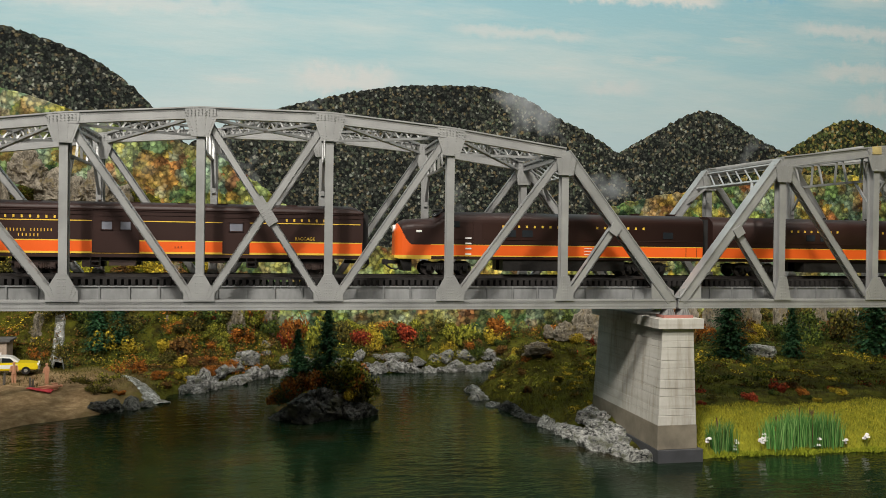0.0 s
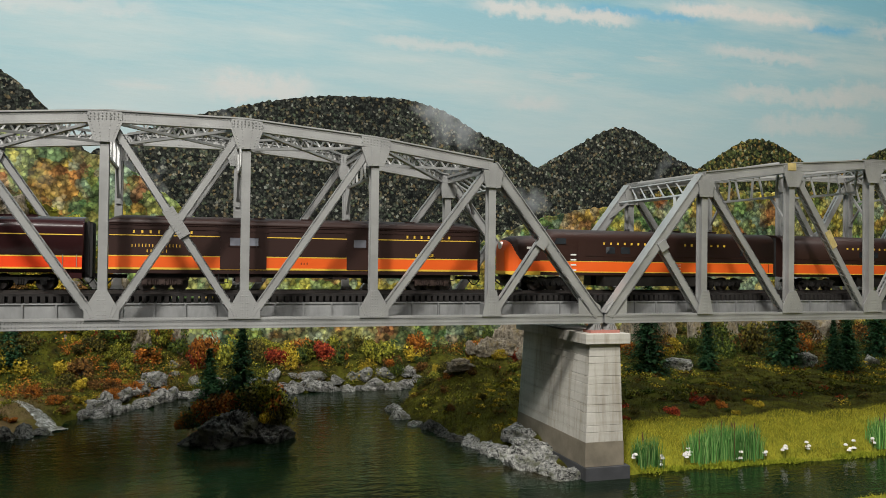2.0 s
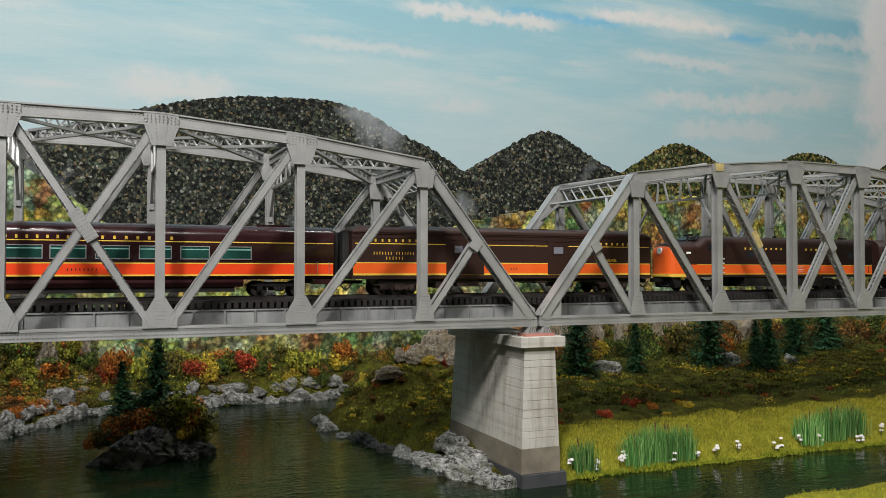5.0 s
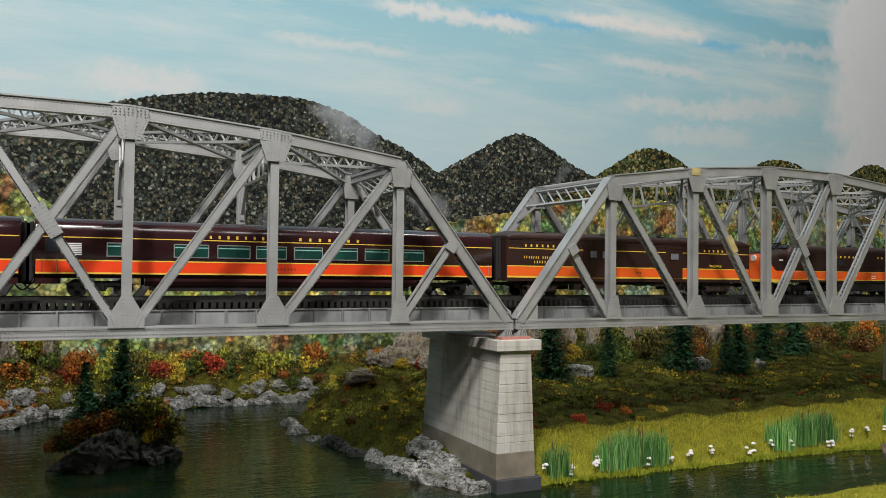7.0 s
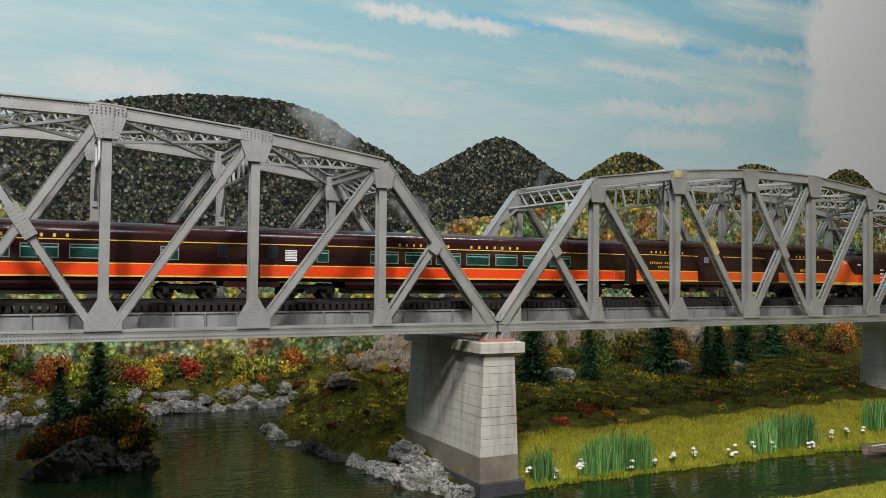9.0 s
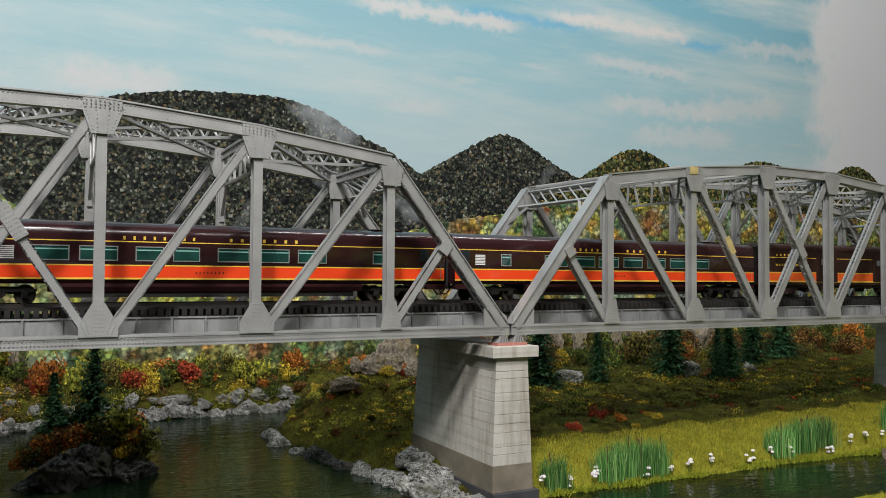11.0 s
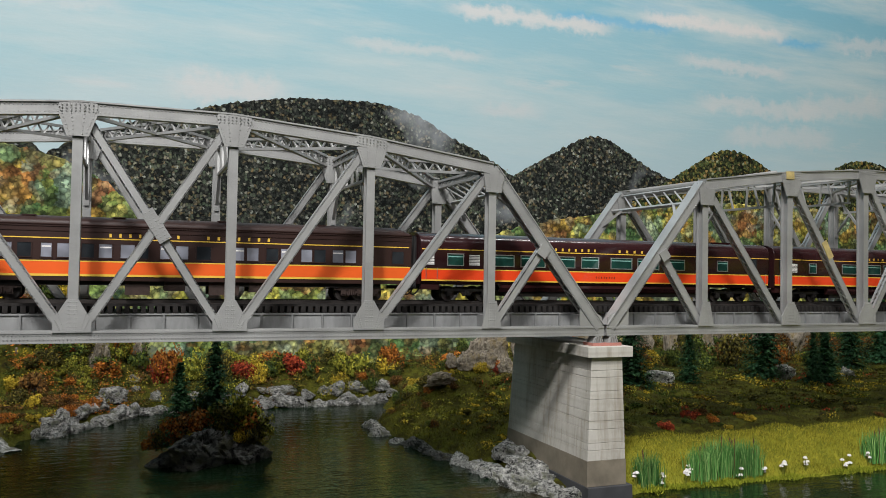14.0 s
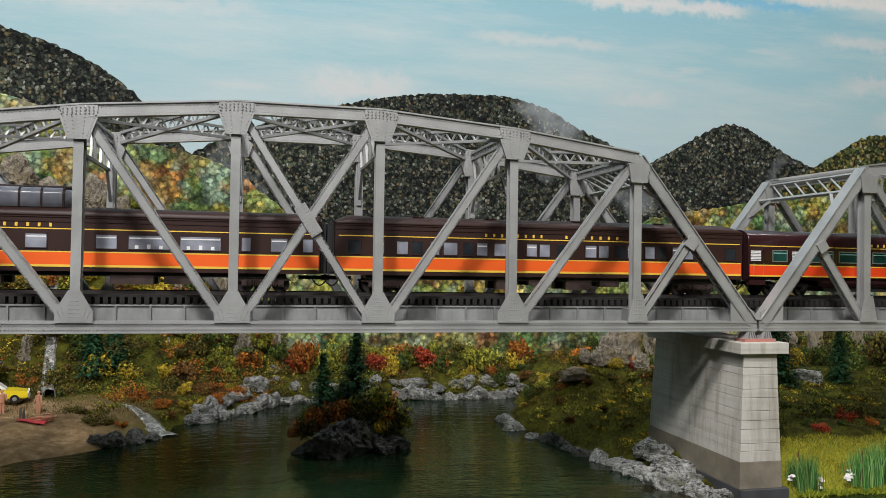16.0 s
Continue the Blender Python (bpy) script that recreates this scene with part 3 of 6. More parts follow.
def along(p0, p1, offset, pitch, trim=0.004):
    """Spots in a row beside the line p0-p1."""
    dx, dz = p1[0] - p0[0], p1[1] - p0[1]
    n = math.hypot(dx, dz)
    out, s = [], trim
    while s < n - trim:
        out.append((p0[0] + dx * s / n - dz / n * offset, p0[1] + dz * s / n + dx / n * offset))
        s += pitch
    return out


def built_up(bm, a, b, w, d, y, laced=True):
    """Two plates joined by zigzag lacing on both edges."""
    bar(bm, (a[0], y - d / 2 + 0.0004, a[1]), (b[0], y - d / 2 + 0.0004, b[1]), w, 0.0008)
    bar(bm, (a[0], y + d / 2 - 0.0004, a[1]), (b[0], y + d / 2 - 0.0004, b[1]), w, 0.0008)
    dx, dz = b[0] - a[0], b[1] - a[1]
    n = math.hypot(dx, dz)
    nx, nz = -dz / n, dx / n
    for sgn in (-1, 1):
        ox, oz = nx * sgn * (w / 2 - 0.0004), nz * sgn * (w / 2 - 0.0004)
        for yy in (y - d / 2 + 0.0009, y + d / 2 - 0.0009):
            bar(bm, (a[0] + ox, yy, a[1] + oz), (b[0] + ox, yy, b[1] + oz), 0.0007, 0.0018)
        if laced:
            k = max(2, int(n / (d * 0.75)))
            for i in range(k):
                f0, f1 = i / k, (i + 1) / k
                ya, yb = (y - d / 2, y + d / 2) if i % 2 else (y + d / 2, y - d / 2)
                bar(bm, (a[0] + dx * f0 + ox, ya, a[1] + dz * f0 + oz), (a[0] + dx * f1 + ox, yb, a[1] + dz * f1 + oz), 0.0004, 0.0011, (0.3, 1, 0.2))


def lattice(bm, p0, p1, h, t=0.0008, step=0.004):
    """A flat lattice beam: two rails and zigzag bars; h is its depth in z."""
    p0, p1 = Vector(p0), Vector(p1)
    up = Vector((0, 0, h / 2))
    for s in (-1, 1):
        bar(bm, p0 + up * s, p1 + up * s, 0.0017, 0.0024, (1, 0.2, 0))
    n = max(3, int((p1 - p0).length / step))
    for i in range(n):
        a, b = p0.lerp(p1, i / n), p0.lerp(p1, (i + 1) / n)
        s = 1 if i % 2 else -1
        bar(bm, a + up * s, b - up * s, 0.0009, t, (1, 0.2, 0))


def span(name_label, m):
    ob = thing("truss_bridge_span", name_label, "truss bridge", "truss spans of the river bridge")
    L = L_SPAN
    node = lambda k: (-NODE[k], 0.0032)
    top = lambda k: (-NODE[k], TOPS[k] - CH / 2)
    for side, y in (("near", 0.0), ("far", TRUSS_W)):
        spots = []
        for ya, yb, za, zb, word in ((-0.0036, -0.0026, 0.0007, 0.0066, "chord_plate"), (0.0026, 0.0036, 0.0007, 0.0066, "chord_plate"), (-0.0044, 0.0044, 0.0, 0.0007, "chord_flange"), (-0.0042, -0.0036, 0.0052, 0.0062, "chord_angle")):
            make(word, STEEL, ob, lambda bm: box(bm, -L, 0, y + ya, y + yb, za, zb))
        spots += along((-L, 0.0022), (0, 0.0022), 0, 0.0019) + along((-L, 0.0046), (0, 0.0046), 0, 0.0019)
        for k in range(1, 6):
            a, b = top(k), top(k + 1)
            make("top_chord", STEEL, ob, lambda bm: (bar(bm, (a[0], y, a[1]), (b[0], y, b[1]), CH - 0.0016, 0.0076),
                                                     bar(bm, (a[0], y, a[1] + CH / 2 - 0.0004), (b[0], y, b[1] + CH / 2 - 0.0004), 0.0009, 0.0098),
                                                     bar(bm, (a[0], y - 0.0042, a[1] - CH / 2 + 0.0008), (b[0], y - 0.0042, b[1] - CH / 2 + 0.0008), 0.0012, 0.0014)))
            spots += along(a, b, 0.0021, 0.0021) + along(a, b, -0.0020, 0.0021)
        for k0, k1 in ((0, 1), (7, 6)):
            a, b = node(k0), top(k1)
            sx = -1 if k0 == 0 else 1
            a = (a[0] + sx * 0.0035, a[1] + 0.002)
            make("end_post", STEEL, ob, lambda bm: (built_up(bm, a, b, 0.0068, 0.0078, y), bar(bm, (a[0] - sx * 0.003, y, a[1] + 0.0021), (b[0] - sx * 0.003, y, b[1] + 0.0021), 0.0006, 0.0092)))
            spots += along(a, b, 0.0024, 0.0021) + along(a, b, -0.0024, 0.0021)
            c = (node(k1)[0] - sx * 0.003, 0.008)
            mid = (a[0] + (b[0] - a[0]) * 0.52, a[1] + (b[1] - a[1]) * 0.52)
            make("sub_strut", STEEL, ob, lambda bm: built_up(bm, c, mid, 0.0056, 0.0052, y))
            make("splice_plate", STEEL, ob, lambda bm: bar(bm, (mid[0] + sx * 0.004, y - 0.0046, mid[1] - 0.006), (mid[0], y - 0.0046, mid[1]), 0.0075, 0.001))
        for k in range(1, 7):
            x, zt = top(k)
            make("vertical", STEEL, ob, lambda bm: (box(bm, x - 0.0026, x + 0.0026, y - 0.0034, y - 0.0026, 0.006, zt), box(bm, x - 0.0026, x + 0.0026, y + 0.0026, y + 0.0034, 0.006, zt),
                                                    box(bm, x - 0.0006, x + 0.0006, y - 0.0026, y + 0.0026, 0.006, zt)))
            g = 0.0096
            make("bottom_gusset", STEEL, ob, lambda bm: slab(bm, [(x - g, 0.0058), (x + g, 0.0058), (x + g, 0.012), (x + 0.0030, 0.0235), (x - 0.0030, 0.0235), (x - g, 0.012)] if 2 <= k <= 5 else
                                                             [(x - 0.007, 0.0058), (x + 0.007, 0.0058), (x + 0.0032, 0.0235), (x - 0.0032, 0.0235)], y - 0.0052, y - 0.0044))
            w0, w1 = (0.0098, 0.0055) if 2 <= k <= 5 else (0.0072, 0.0055)
            make("top_gusset", STEEL, ob, lambda bm: slab(bm, [(x - w1, zt - 0.0155), (x + w1, zt - 0.0155), (x + w0, zt - 0.0035), (x - w0, zt - 0.0035)], y - 0.0052, y - 0.0044))
            if 2 <= k <= 5:
                lz = (top(k - 1)[1] - zt) / P * 0.0095
                rz = (top(k + 1)[1] - zt) / P * 0.0095
                hh = CH / 2 - 0.0010
                make("chord_splice", STEEL, ob, lambda bm: slab(bm, [(x - 0.0095, zt + rz - hh), (x, zt - hh), (x + 0.0095, zt + lz - hh), (x + 0.0095, zt + lz + hh), (x, zt + hh + 0.0006), (x - 0.0095, zt + rz + hh)], y - 0.0046, y - 0.0036))
            gs = []
            for i in range(8):
                for sx in (-1, 1):
                    gs.append((x + sx * 0.0022, 0.0068 + i * 0.0022))
                    gs.append((x + sx * 0.0010, 0.0068 + i * 0.0022))
                    if 2 <= k <= 5:
                        gs.append((x + sx * (0.0040 + 0.0004 * i), 0.0066 + 0.0013 * i))
                        gs.append((x + sx * (0.0056 + 0.0004 * i), 0.0064 + 0.0009 * i))
                    gs.append((x + sx * (0.0022 + 0.0002 * i), zt - 0.0145 + i * 0.0022))
                    gs.append((x + sx * (0.0045 + 0.0007 * i), zt - 0.0135 + i * 0.0019))
                gs += [(x - 0.008 + 0.0022 * i, zt + v + (lz if i > 3 else rz if i < 3 else 0) * abs(i - 3.5) / 4.2) for v in (-0.0018, 0.0, 0.0018)] if 2 <= k <= 5 else []
            link_mesh("rivets", rivets([s for s in gs], y - 0.0052), STEEL, ob)["kind"] = "stuff"
        diag = [(1, 2), (2, 3), (3, 4), (4, 3), (5, 4), (6, 5)]
        for k, j in diag:
            a, b = top(k), node(j)
            s = 1 if b[0] > a[0] else -1
            a2, b2 = (a[0] + s * 0.004, a[1] - 0.005), (b[0] - s * 0.005, b[1] + 0.004)
            w = 0.0052
            make("diagonal", STEEL, ob, lambda bm: built_up(bm, a2, b2, w, 0.0056 if (k, j) != (4, 3) else 0.0050, y))
            spots2 = along(a2, b2, 0.0019, 0.0021, 0.008) + along(a2, b2, -0.0019, 0.0021, 0.008)
            link_mesh("rivets", rivets(spots2, y - 0.0028 if (k, j) != (4, 3) else y - 0.0025), STEEL, ob)["kind"] = "stuff"
        xm, zm = -L / 2, (TOPS[3] - CH / 2 - 0.005 + 0.0072) / 2
        d = Vector((P - 0.009, 0, TOPS[3] - CH / 2 - 0.0122)).normalized()
        make("crossing_plate", STEEL, ob, lambda bm: bar(bm, (xm - d.x * 0.0098, y - 0.0036, zm + d.z * 0.0098), (xm + d.x * 0.0098, y - 0.0036, zm - d.z * 0.0098), 0.0072, 0.0012))
        link_mesh("rivets", rivets([(xm + d.x * u - d.z * v, zm - d.z * u - d.x * v) for u in [0.0022 * i - 0.0088 for i in range(9)] for v in (-0.0026, -0.0012, 0.0012, 0.0026)], y - 0.0042), STEEL, ob)["kind"] = "stuff"
        for xe, s in ((0, -1), (-L, 1)):
            make("end_gusset", STEEL, ob, lambda bm: slab(bm, [(xe + s * 0.0012, 0.0008), (xe + s * 0.0185, 0.0008), (xe + s * 0.0185, 0.0185), (xe + s * 0.011, 0.0190), (xe + s * 0.0012, 0.0125)][::-s], y - 0.0030, y - 0.0022))
        me = rivets(spots, y - 0.0042)
        link_mesh("rivets", me, STEEL, ob)["kind"] = "stuff"
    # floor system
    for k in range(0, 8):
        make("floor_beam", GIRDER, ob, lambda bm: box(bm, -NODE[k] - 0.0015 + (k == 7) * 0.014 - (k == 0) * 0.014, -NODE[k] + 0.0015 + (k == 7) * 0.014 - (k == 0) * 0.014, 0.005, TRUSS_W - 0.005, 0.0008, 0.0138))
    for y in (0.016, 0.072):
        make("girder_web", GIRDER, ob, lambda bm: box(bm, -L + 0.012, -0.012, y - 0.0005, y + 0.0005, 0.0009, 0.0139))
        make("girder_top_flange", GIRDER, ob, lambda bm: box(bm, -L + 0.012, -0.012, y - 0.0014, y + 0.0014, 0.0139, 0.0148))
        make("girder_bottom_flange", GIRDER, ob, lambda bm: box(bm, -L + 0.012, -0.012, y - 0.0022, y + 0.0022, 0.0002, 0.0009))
        sm = None
        for i in range(30):
            x = -0.0245 - i * 0.01857
            if sm is None:
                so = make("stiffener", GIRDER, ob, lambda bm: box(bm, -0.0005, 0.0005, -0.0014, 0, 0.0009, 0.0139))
                sm = so.data
            else:
                so = link_mesh("stiffener", sm, None, ob)
            so.location = (x, y - 0.0005, 0)
        link_mesh("rivets", rivets([(-0.0245 - i * 0.01857 + v, 0.0022 + 0.0015 * j) for v in (-0.0012, 0.0012) for i in range(30) for j in range(8)], y - 0.0005, 0.0003), GIRDER, ob)["kind"] = "stuff"
    # bracing between the trusses
    for k in range(1, 7):
        x, zt = top(k)
        make("top_strut", STEEL, ob, lambda bm: lattice(bm, (x, 0.004, zt - 0.001), (x, TRUSS_W - 0.004, zt - 0.001), 0.0045))
        if 2 <= k <= 5:
            def sway(bm):
                zl = zt - 0.022
                bar(bm, (x, 0.012, zl), (x, TRUSS_W - 0.012, zl), 0.0018, 0.0018, (1, 0, 0))
                for i in range(6):
                    yy = 0.014 + i * (TRUSS_W - 0.028) / 5
                    bar(bm, (x, yy, zl), (x, yy + (0.006 if i % 2 else -0.002), zt - 0.003), 0.0011, 0.0016, (1, 0, 0))
                for ya, yb in ((0.004, 0.020), (TRUSS_W - 0.004, TRUSS_W - 0.020)):
                    bar(bm, (x, ya, zl - 0.020), (x, yb, zl), 0.0016, 0.0018, (1, 0, 0))
                    bar(bm, (x, ya, zl - 0.024), (x, ya, zl + 0.008), 0.0016, 0.003, (1, 0, 0))
            make("sway_frame", STEEL, ob, sway)
    for k in range(1, 6):
        a, b = top(k), top(k + 1)
        for s in (0, 1):
            p0 = (a[0] - 0.006, 0.004 if s else TRUSS_W - 0.004, a[1] + 0.0005)
            p1 = (b[0] + 0.006, TRUSS_W - 0.004 if s else 0.004, b[1] + 0.0005)
            make("lateral_brace", STEEL, ob, lambda bm: lattice(bm, p0, p1, 0.0068, 0.0011, 0.0050))
    for k0, k1 in ((0, 1), (7, 6)):
        a, b = node(k0), top(k1)
        q = lambda f: (a[0] + (b[0] - a[0]) * f, a[1] + (b[1] - a[1]) * f)

        def portal(bm):
            for f, w in ((0.985, 0.0024), (0.865, 0.0020)):
                x, z = q(f)
                bar(bm, (x, 0.003, z), (x, TRUSS_W - 0.003, z), w, 0.0026, (1, 0, 0.7))
            n = 7
            for i in range(n - 1):
                (x0, z0), (x1, z1) = q(0.865), q(0.985)
                y0, y1 = 0.006 + (TRUSS_W - 0.012) * i / n, 0.006 + (TRUSS_W - 0.012) * (i + 2.0) / n
                bar(bm, (x0, y0, z0), (x1, y1, z1), 0.0010, 0.0012, (1, 0, 0.7))
            for ya, yb in ((0.003, 0.018), (TRUSS_W - 0.003, TRUSS_W - 0.018)):
                (x0, z0), (x1, z1) = q(0.74), q(0.865)
                bar(bm, (x0, ya, z0), (x1, yb, z1), 0.002, 0.002, (1, 0, 0.7))
        make("portal_frame", STEEL, ob, portal)
    ob.matrix_world = m
    return ob


TRACK_Y = 0.045
span_a = span("grey riveted steel through-truss span on concrete piers", pose(START1, 0, LIFT, 0, LEAN1, 0))
m2 = pose(START2, 0, LIFT, 0, LEAN2, TURN) @ pose(L_SPAN, 0, 0)
span_b = span("grey riveted steel through-truss span with yellowed stains", m2)

# yellowed patches on the second span
STAIN = paint("yellowed_patch", (0.42, 0.33, 0.14), 0.6, 0, 0.3, 200)
for p0, p1, w in (((-NODE[5] + 0.036, -0.0032, 0.071), (-NODE[5] + 0.044, -0.0032, 0.058), 0.0056), ((-NODE[5] - 0.006, -0.0053, 0.1205), (-NODE[5] + 0.002, -0.0053, 0.1209), 0.0060)):
    make("stain_patch", STAIN, span_b, lambda bm: bar(bm, p0, p1, w, 0.0004), "yellowed patch on the paint")

# ---- track ----


def track(m, L):
    ob = thing("railway_track", "dark rails on closely set black bridge ties", "railway track", "tracks over the bridge")
    tie = None
    n = int(L / 0.0044)
    for i in range(n):
        x = -0.002 - i * 0.0044
        if tie is None:
            t = make("tie", TIE, ob, lambda bm: box(bm, -0.0013, 0.0013, -0.0305, 0.0305, 0.0166, 0.0208))
            tie = t.data
        else:
            t = link_mesh("tie", tie, None, ob)
        t.location = (x, TRACK_Y, 0)
    for s in (-1, 1):
        make("rail", RAIL, ob, lambda bm: (box(bm, -L, 0, TRACK_Y + s * 0.0085 - 0.0006, TRACK_Y + s * 0.0085 + 0.0006, 0.0208, 0.0236),
                                           box(bm, -L, 0, TRACK_Y + s * 0.0085 - 0.0014, TRACK_Y + s * 0.0085 + 0.0014, 0.0206, 0.0211)))
        make("guard_timber", TIE, ob, lambda bm: box(bm, -L, 0, TRACK_Y + s * 0.0275 - 0.0018, TRACK_Y + s * 0.0275 + 0.0018, 0.0207, 0.0222))
    ob.matrix_world = m


track(pose(START1 + 0.001, 0, LIFT + DECK, 0, LEAN1, 0), L_SPAN)
track(pose(0, 0, DECK) @ m2, L_SPAN)

# ---- the train ----
RAIL_Z = 0.0236 + LIFT + DECK
HALF = 0.0165
LOUVRE = paint("white_window_blind", (0.72, 0.70, 0.68), 0.6, 0, 0.1, 200)
BELLOWS = paint("black_rubber_diaphragm", (0.012, 0.011, 0.011), 0.8, 0, 0.3, 100)
HEADLAMP = paint("white_lens", (0.85, 0.83, 0.78), 0.2, 0, 0.05, 100)


def shell(bm, stations, smooth=True):
    """Skin over cross sections: each station is (x, [(y, z), ...])."""
    rings = [[bm.verts.new((x, y, z)) for y, z in ring] for x, ring in stations]
    for a, b in zip(rings, rings[1:]):
        for i in range(len(a) - 1):
            f = bm.faces.new((a[i], b[i], b[i + 1], a[i + 1]))
            f.smooth = smooth
        bm.faces.new((a[-1], b[-1], b[0], a[0]))
    bm.faces.new(rings[0])
    bm.faces.new(rings[-1][::-1])


def section(w, z0, ze, zt, n=14, power=2.0):
    """Upright sides to the eaves at ze, then a rounded roof up to zt."""
    ring = [(-w, z0)]
    for k in range(n + 1):
        a = math.pi * k / n
        c, s = math.cos(a), math.sin(a)
        ring.append((-w * math.copysign(abs(c) ** (2 / power), c), ze + (zt - ze) * abs(s) ** (2 / power)))
    ring.append((w, z0))
    return ring


def strip(ob, name, mat, x0, x1, z0, z1, proud, label=""):
    """A painted band on both sides."""
    for s in (-1, 1):
        make(name, mat, ob, lambda bm: box(bm, x0, x1, min(s * HALF, s * (HALF + proud)), max(s * HALF, s * (HALF + proud)), z0, z1), label)


def pane(ob, x0, x1, z0, z1, glass, framed=None, t=0.0006):
    for s in (-1, 1):
        y = s * HALF
        w = make("window", glass, ob, lambda bm: box(bm, x0, x1, min(y, y + s * 0.00022), max(y, y + s * 0.00022), z0, z1))
        if framed:
            def rim(bm):
                a, b = min(y, y + s * 0.0005), max(y, y + s * 0.0005)
                box(bm, x0 - t, x1 + t, a, b, z1, z1 + t)
                box(bm, x0 - t, x1 + t, a, b, z0 - t, z0)
                box(bm, x0 - t, x0, a, b, z0, z1)
                box(bm, x1, x1 + t, a, b, z0, z1)
            make("window_frame", framed, w, rim)


def bars(ob, words, x0, x1, z, h, mat, proud=0.0004):
    """A line of lettering kept as plain bars, one a letter; words gives the letter counts."""
    total = sum(words) + len(words) - 1
    pitch = (x1 - x0) / total
    for s in (-1, 1):
        def build(bm):
            i = 0
            for wlen in words:
                for k in range(wlen):
                    x = x0 + (i + 0.22) * pitch
                    y = s * HALF
                    w = pitch * 0.24
                    box(bm, x, x + w, min(y, y + s * proud), max(y, y + s * proud), z, z + h)
                    i += 1
                i += 1
        o = make("lettering", mat, ob, build)
        o["kind"] = "stuff"


def text_mesh(body, size):
    cu = bpy.data.curves.new("word", "FONT")
    cu.body, cu.size, cu.align_x, cu.extrude = body, size, "CENTER", 0.0002
    tmp = bpy.data.objects.new("word", cu)
    scene.collection.objects.link(tmp)
    bpy.context.view_layer.update()
    me = bpy.data.meshes.new_from_object(tmp.evaluated_get(bpy.context.evaluated_depsgraph_get()))
    bpy.data.objects.remove(tmp)
    return me


def wheel_mesh(r):
    bm = bmesh.new()
    tube(bm, (0, -0.0012, 0), (0, 0.0012, 0), r, r, 20)
    tube(bm, (0, 0.0004, 0), (0, 0.0013, 0), r * 1.1, r * 1.1, 20)
    tube(bm, (0, -0.0017, 0), (0, -0.0011, 0), r * 0.35, r * 0.4, 10)
    me = bpy.data.meshes.new("wheel")
    fix(bm).to_mesh(me)
    bm.free()
    me.materials.append(RAIL)
    return me


WHEEL = wheel_mesh(0.0050)


def truck(ob, x, axles, pitch, mat):
    n = (axles - 1) / 2

    t = make("truck", mat, ob, lambda bm: box(bm, x - n * pitch - 0.003, x + n * pitch + 0.003, -0.009, 0.009, 0.0055, 0.0085))
    for s in (-1, 1):
        def frame_side(bm):
            y = s * 0.0118
            box(bm, x - n * pitch - 0.0035, x + n * pitch + 0.0035, y - 0.0009, y + 0.0009, 0.0066, 0.0092)
            for k in range(axles):
                ax = x + (k - n) * pitch
                box(bm, ax - 0.0017, ax + 0.0017, y - 0.0016, y + 0.0016, 0.0034, 0.0074)
                box(bm, ax - 0.0010, ax + 0.0010, y - 0.0021, y + 0.0021, 0.0042, 0.0060)
            for k in range(axles - 1):
                ax = x + (k + 0.5 - n) * pitch
                slab(bm, [(ax - 0.0044, 0.0066), (ax - 0.0025, 0.0034), (ax + 0.0025, 0.0034), (ax + 0.0044, 0.0066)], y - 0.0007, y + 0.0007)
                for j in (-1, 0, 1):
                    tube(bm, (ax + j * 0.0014, y - s * 0.0001 + s * 0.0009, 0.0040), (ax + j * 0.0014, y + s * 0.0009, 0.0072), 0.0007, 0.0007, 6)
            bar(bm, (x - n * pitch - 0.006, y, 0.0074), (x + n * pitch + 0.006, y, 0.0074), 0.0009, 0.0009)
        make("side_frame", mat, t, frame_side)
    for k in range(axles):
        for s in (-1, 1):
            w = link_mesh("wheel", WHEEL, None, t)
            w.location = (x + (k - n) * pitch, s * 0.0083, 0.0050)
            w.rotation_euler = (0, 0, 0 if s < 0 else math.pi)


def ends(ob, L, z0, z1):
    for s in (-1, 1):
        make("diaphragm", BELLOWS, ob, lambda bm: (box(bm, min(s * L / 2, s * (L / 2 + 0.0042)), max(s * L / 2, s * (L / 2 + 0.0042)), -0.0085, 0.0085, z0, z1),
                                                   box(bm, min(s * (L / 2 + 0.001), s * (L / 2 + 0.0024)), max(s * (L / 2 + 0.001), s * (L / 2 + 0.0024)), -0.0094, 0.0094, z0 + 0.001, z1 + 0.0008)))
        make("coupler", BLACK, ob, lambda bm: (box(bm, min(s * (L / 2 - 0.012), s * (L / 2 + 0.005)), max(s * (L / 2 - 0.012), s * (L / 2 + 0.005)), -0.0014, 0.0014, 0.0078, 0.0102),
                                              box(bm, min(s * (L / 2 + 0.002), s * (L / 2 + 0.006)), max(s * (L / 2 + 0.002), s * (L / 2 + 0.006)), -0.0026, 0.0026, 0.0072, 0.0108)))
        make("air_hose", BLACK, ob, lambda bm: [tube(bm, (s * (L / 2 - 0.004 + 0.0016 * i), -0.005, 0.0085 - 0.0045 * math.sin(math.pi * i / 6)), (s * (L / 2 - 0.004 + 0.0016 * (i + 1)), -0.005, 0.0085 - 0.0045 * math.sin(math.pi * (i + 1) / 6)), 0.0005, 0.0005, 5) for i in range(6)])


def vents(ob, mat, xs, y, z):
    for x in xs:
        make("roof_vent", mat, ob, lambda bm: (box(bm, x - 0.0032, x + 0.0032, y - 0.0018, y + 0.0018, z - 0.0012, z + 0.0012), box(bm, x - 0.0038, x + 0.0038, y - 0.0022, y + 0.0022, z + 0.0010, z + 0.0016)))


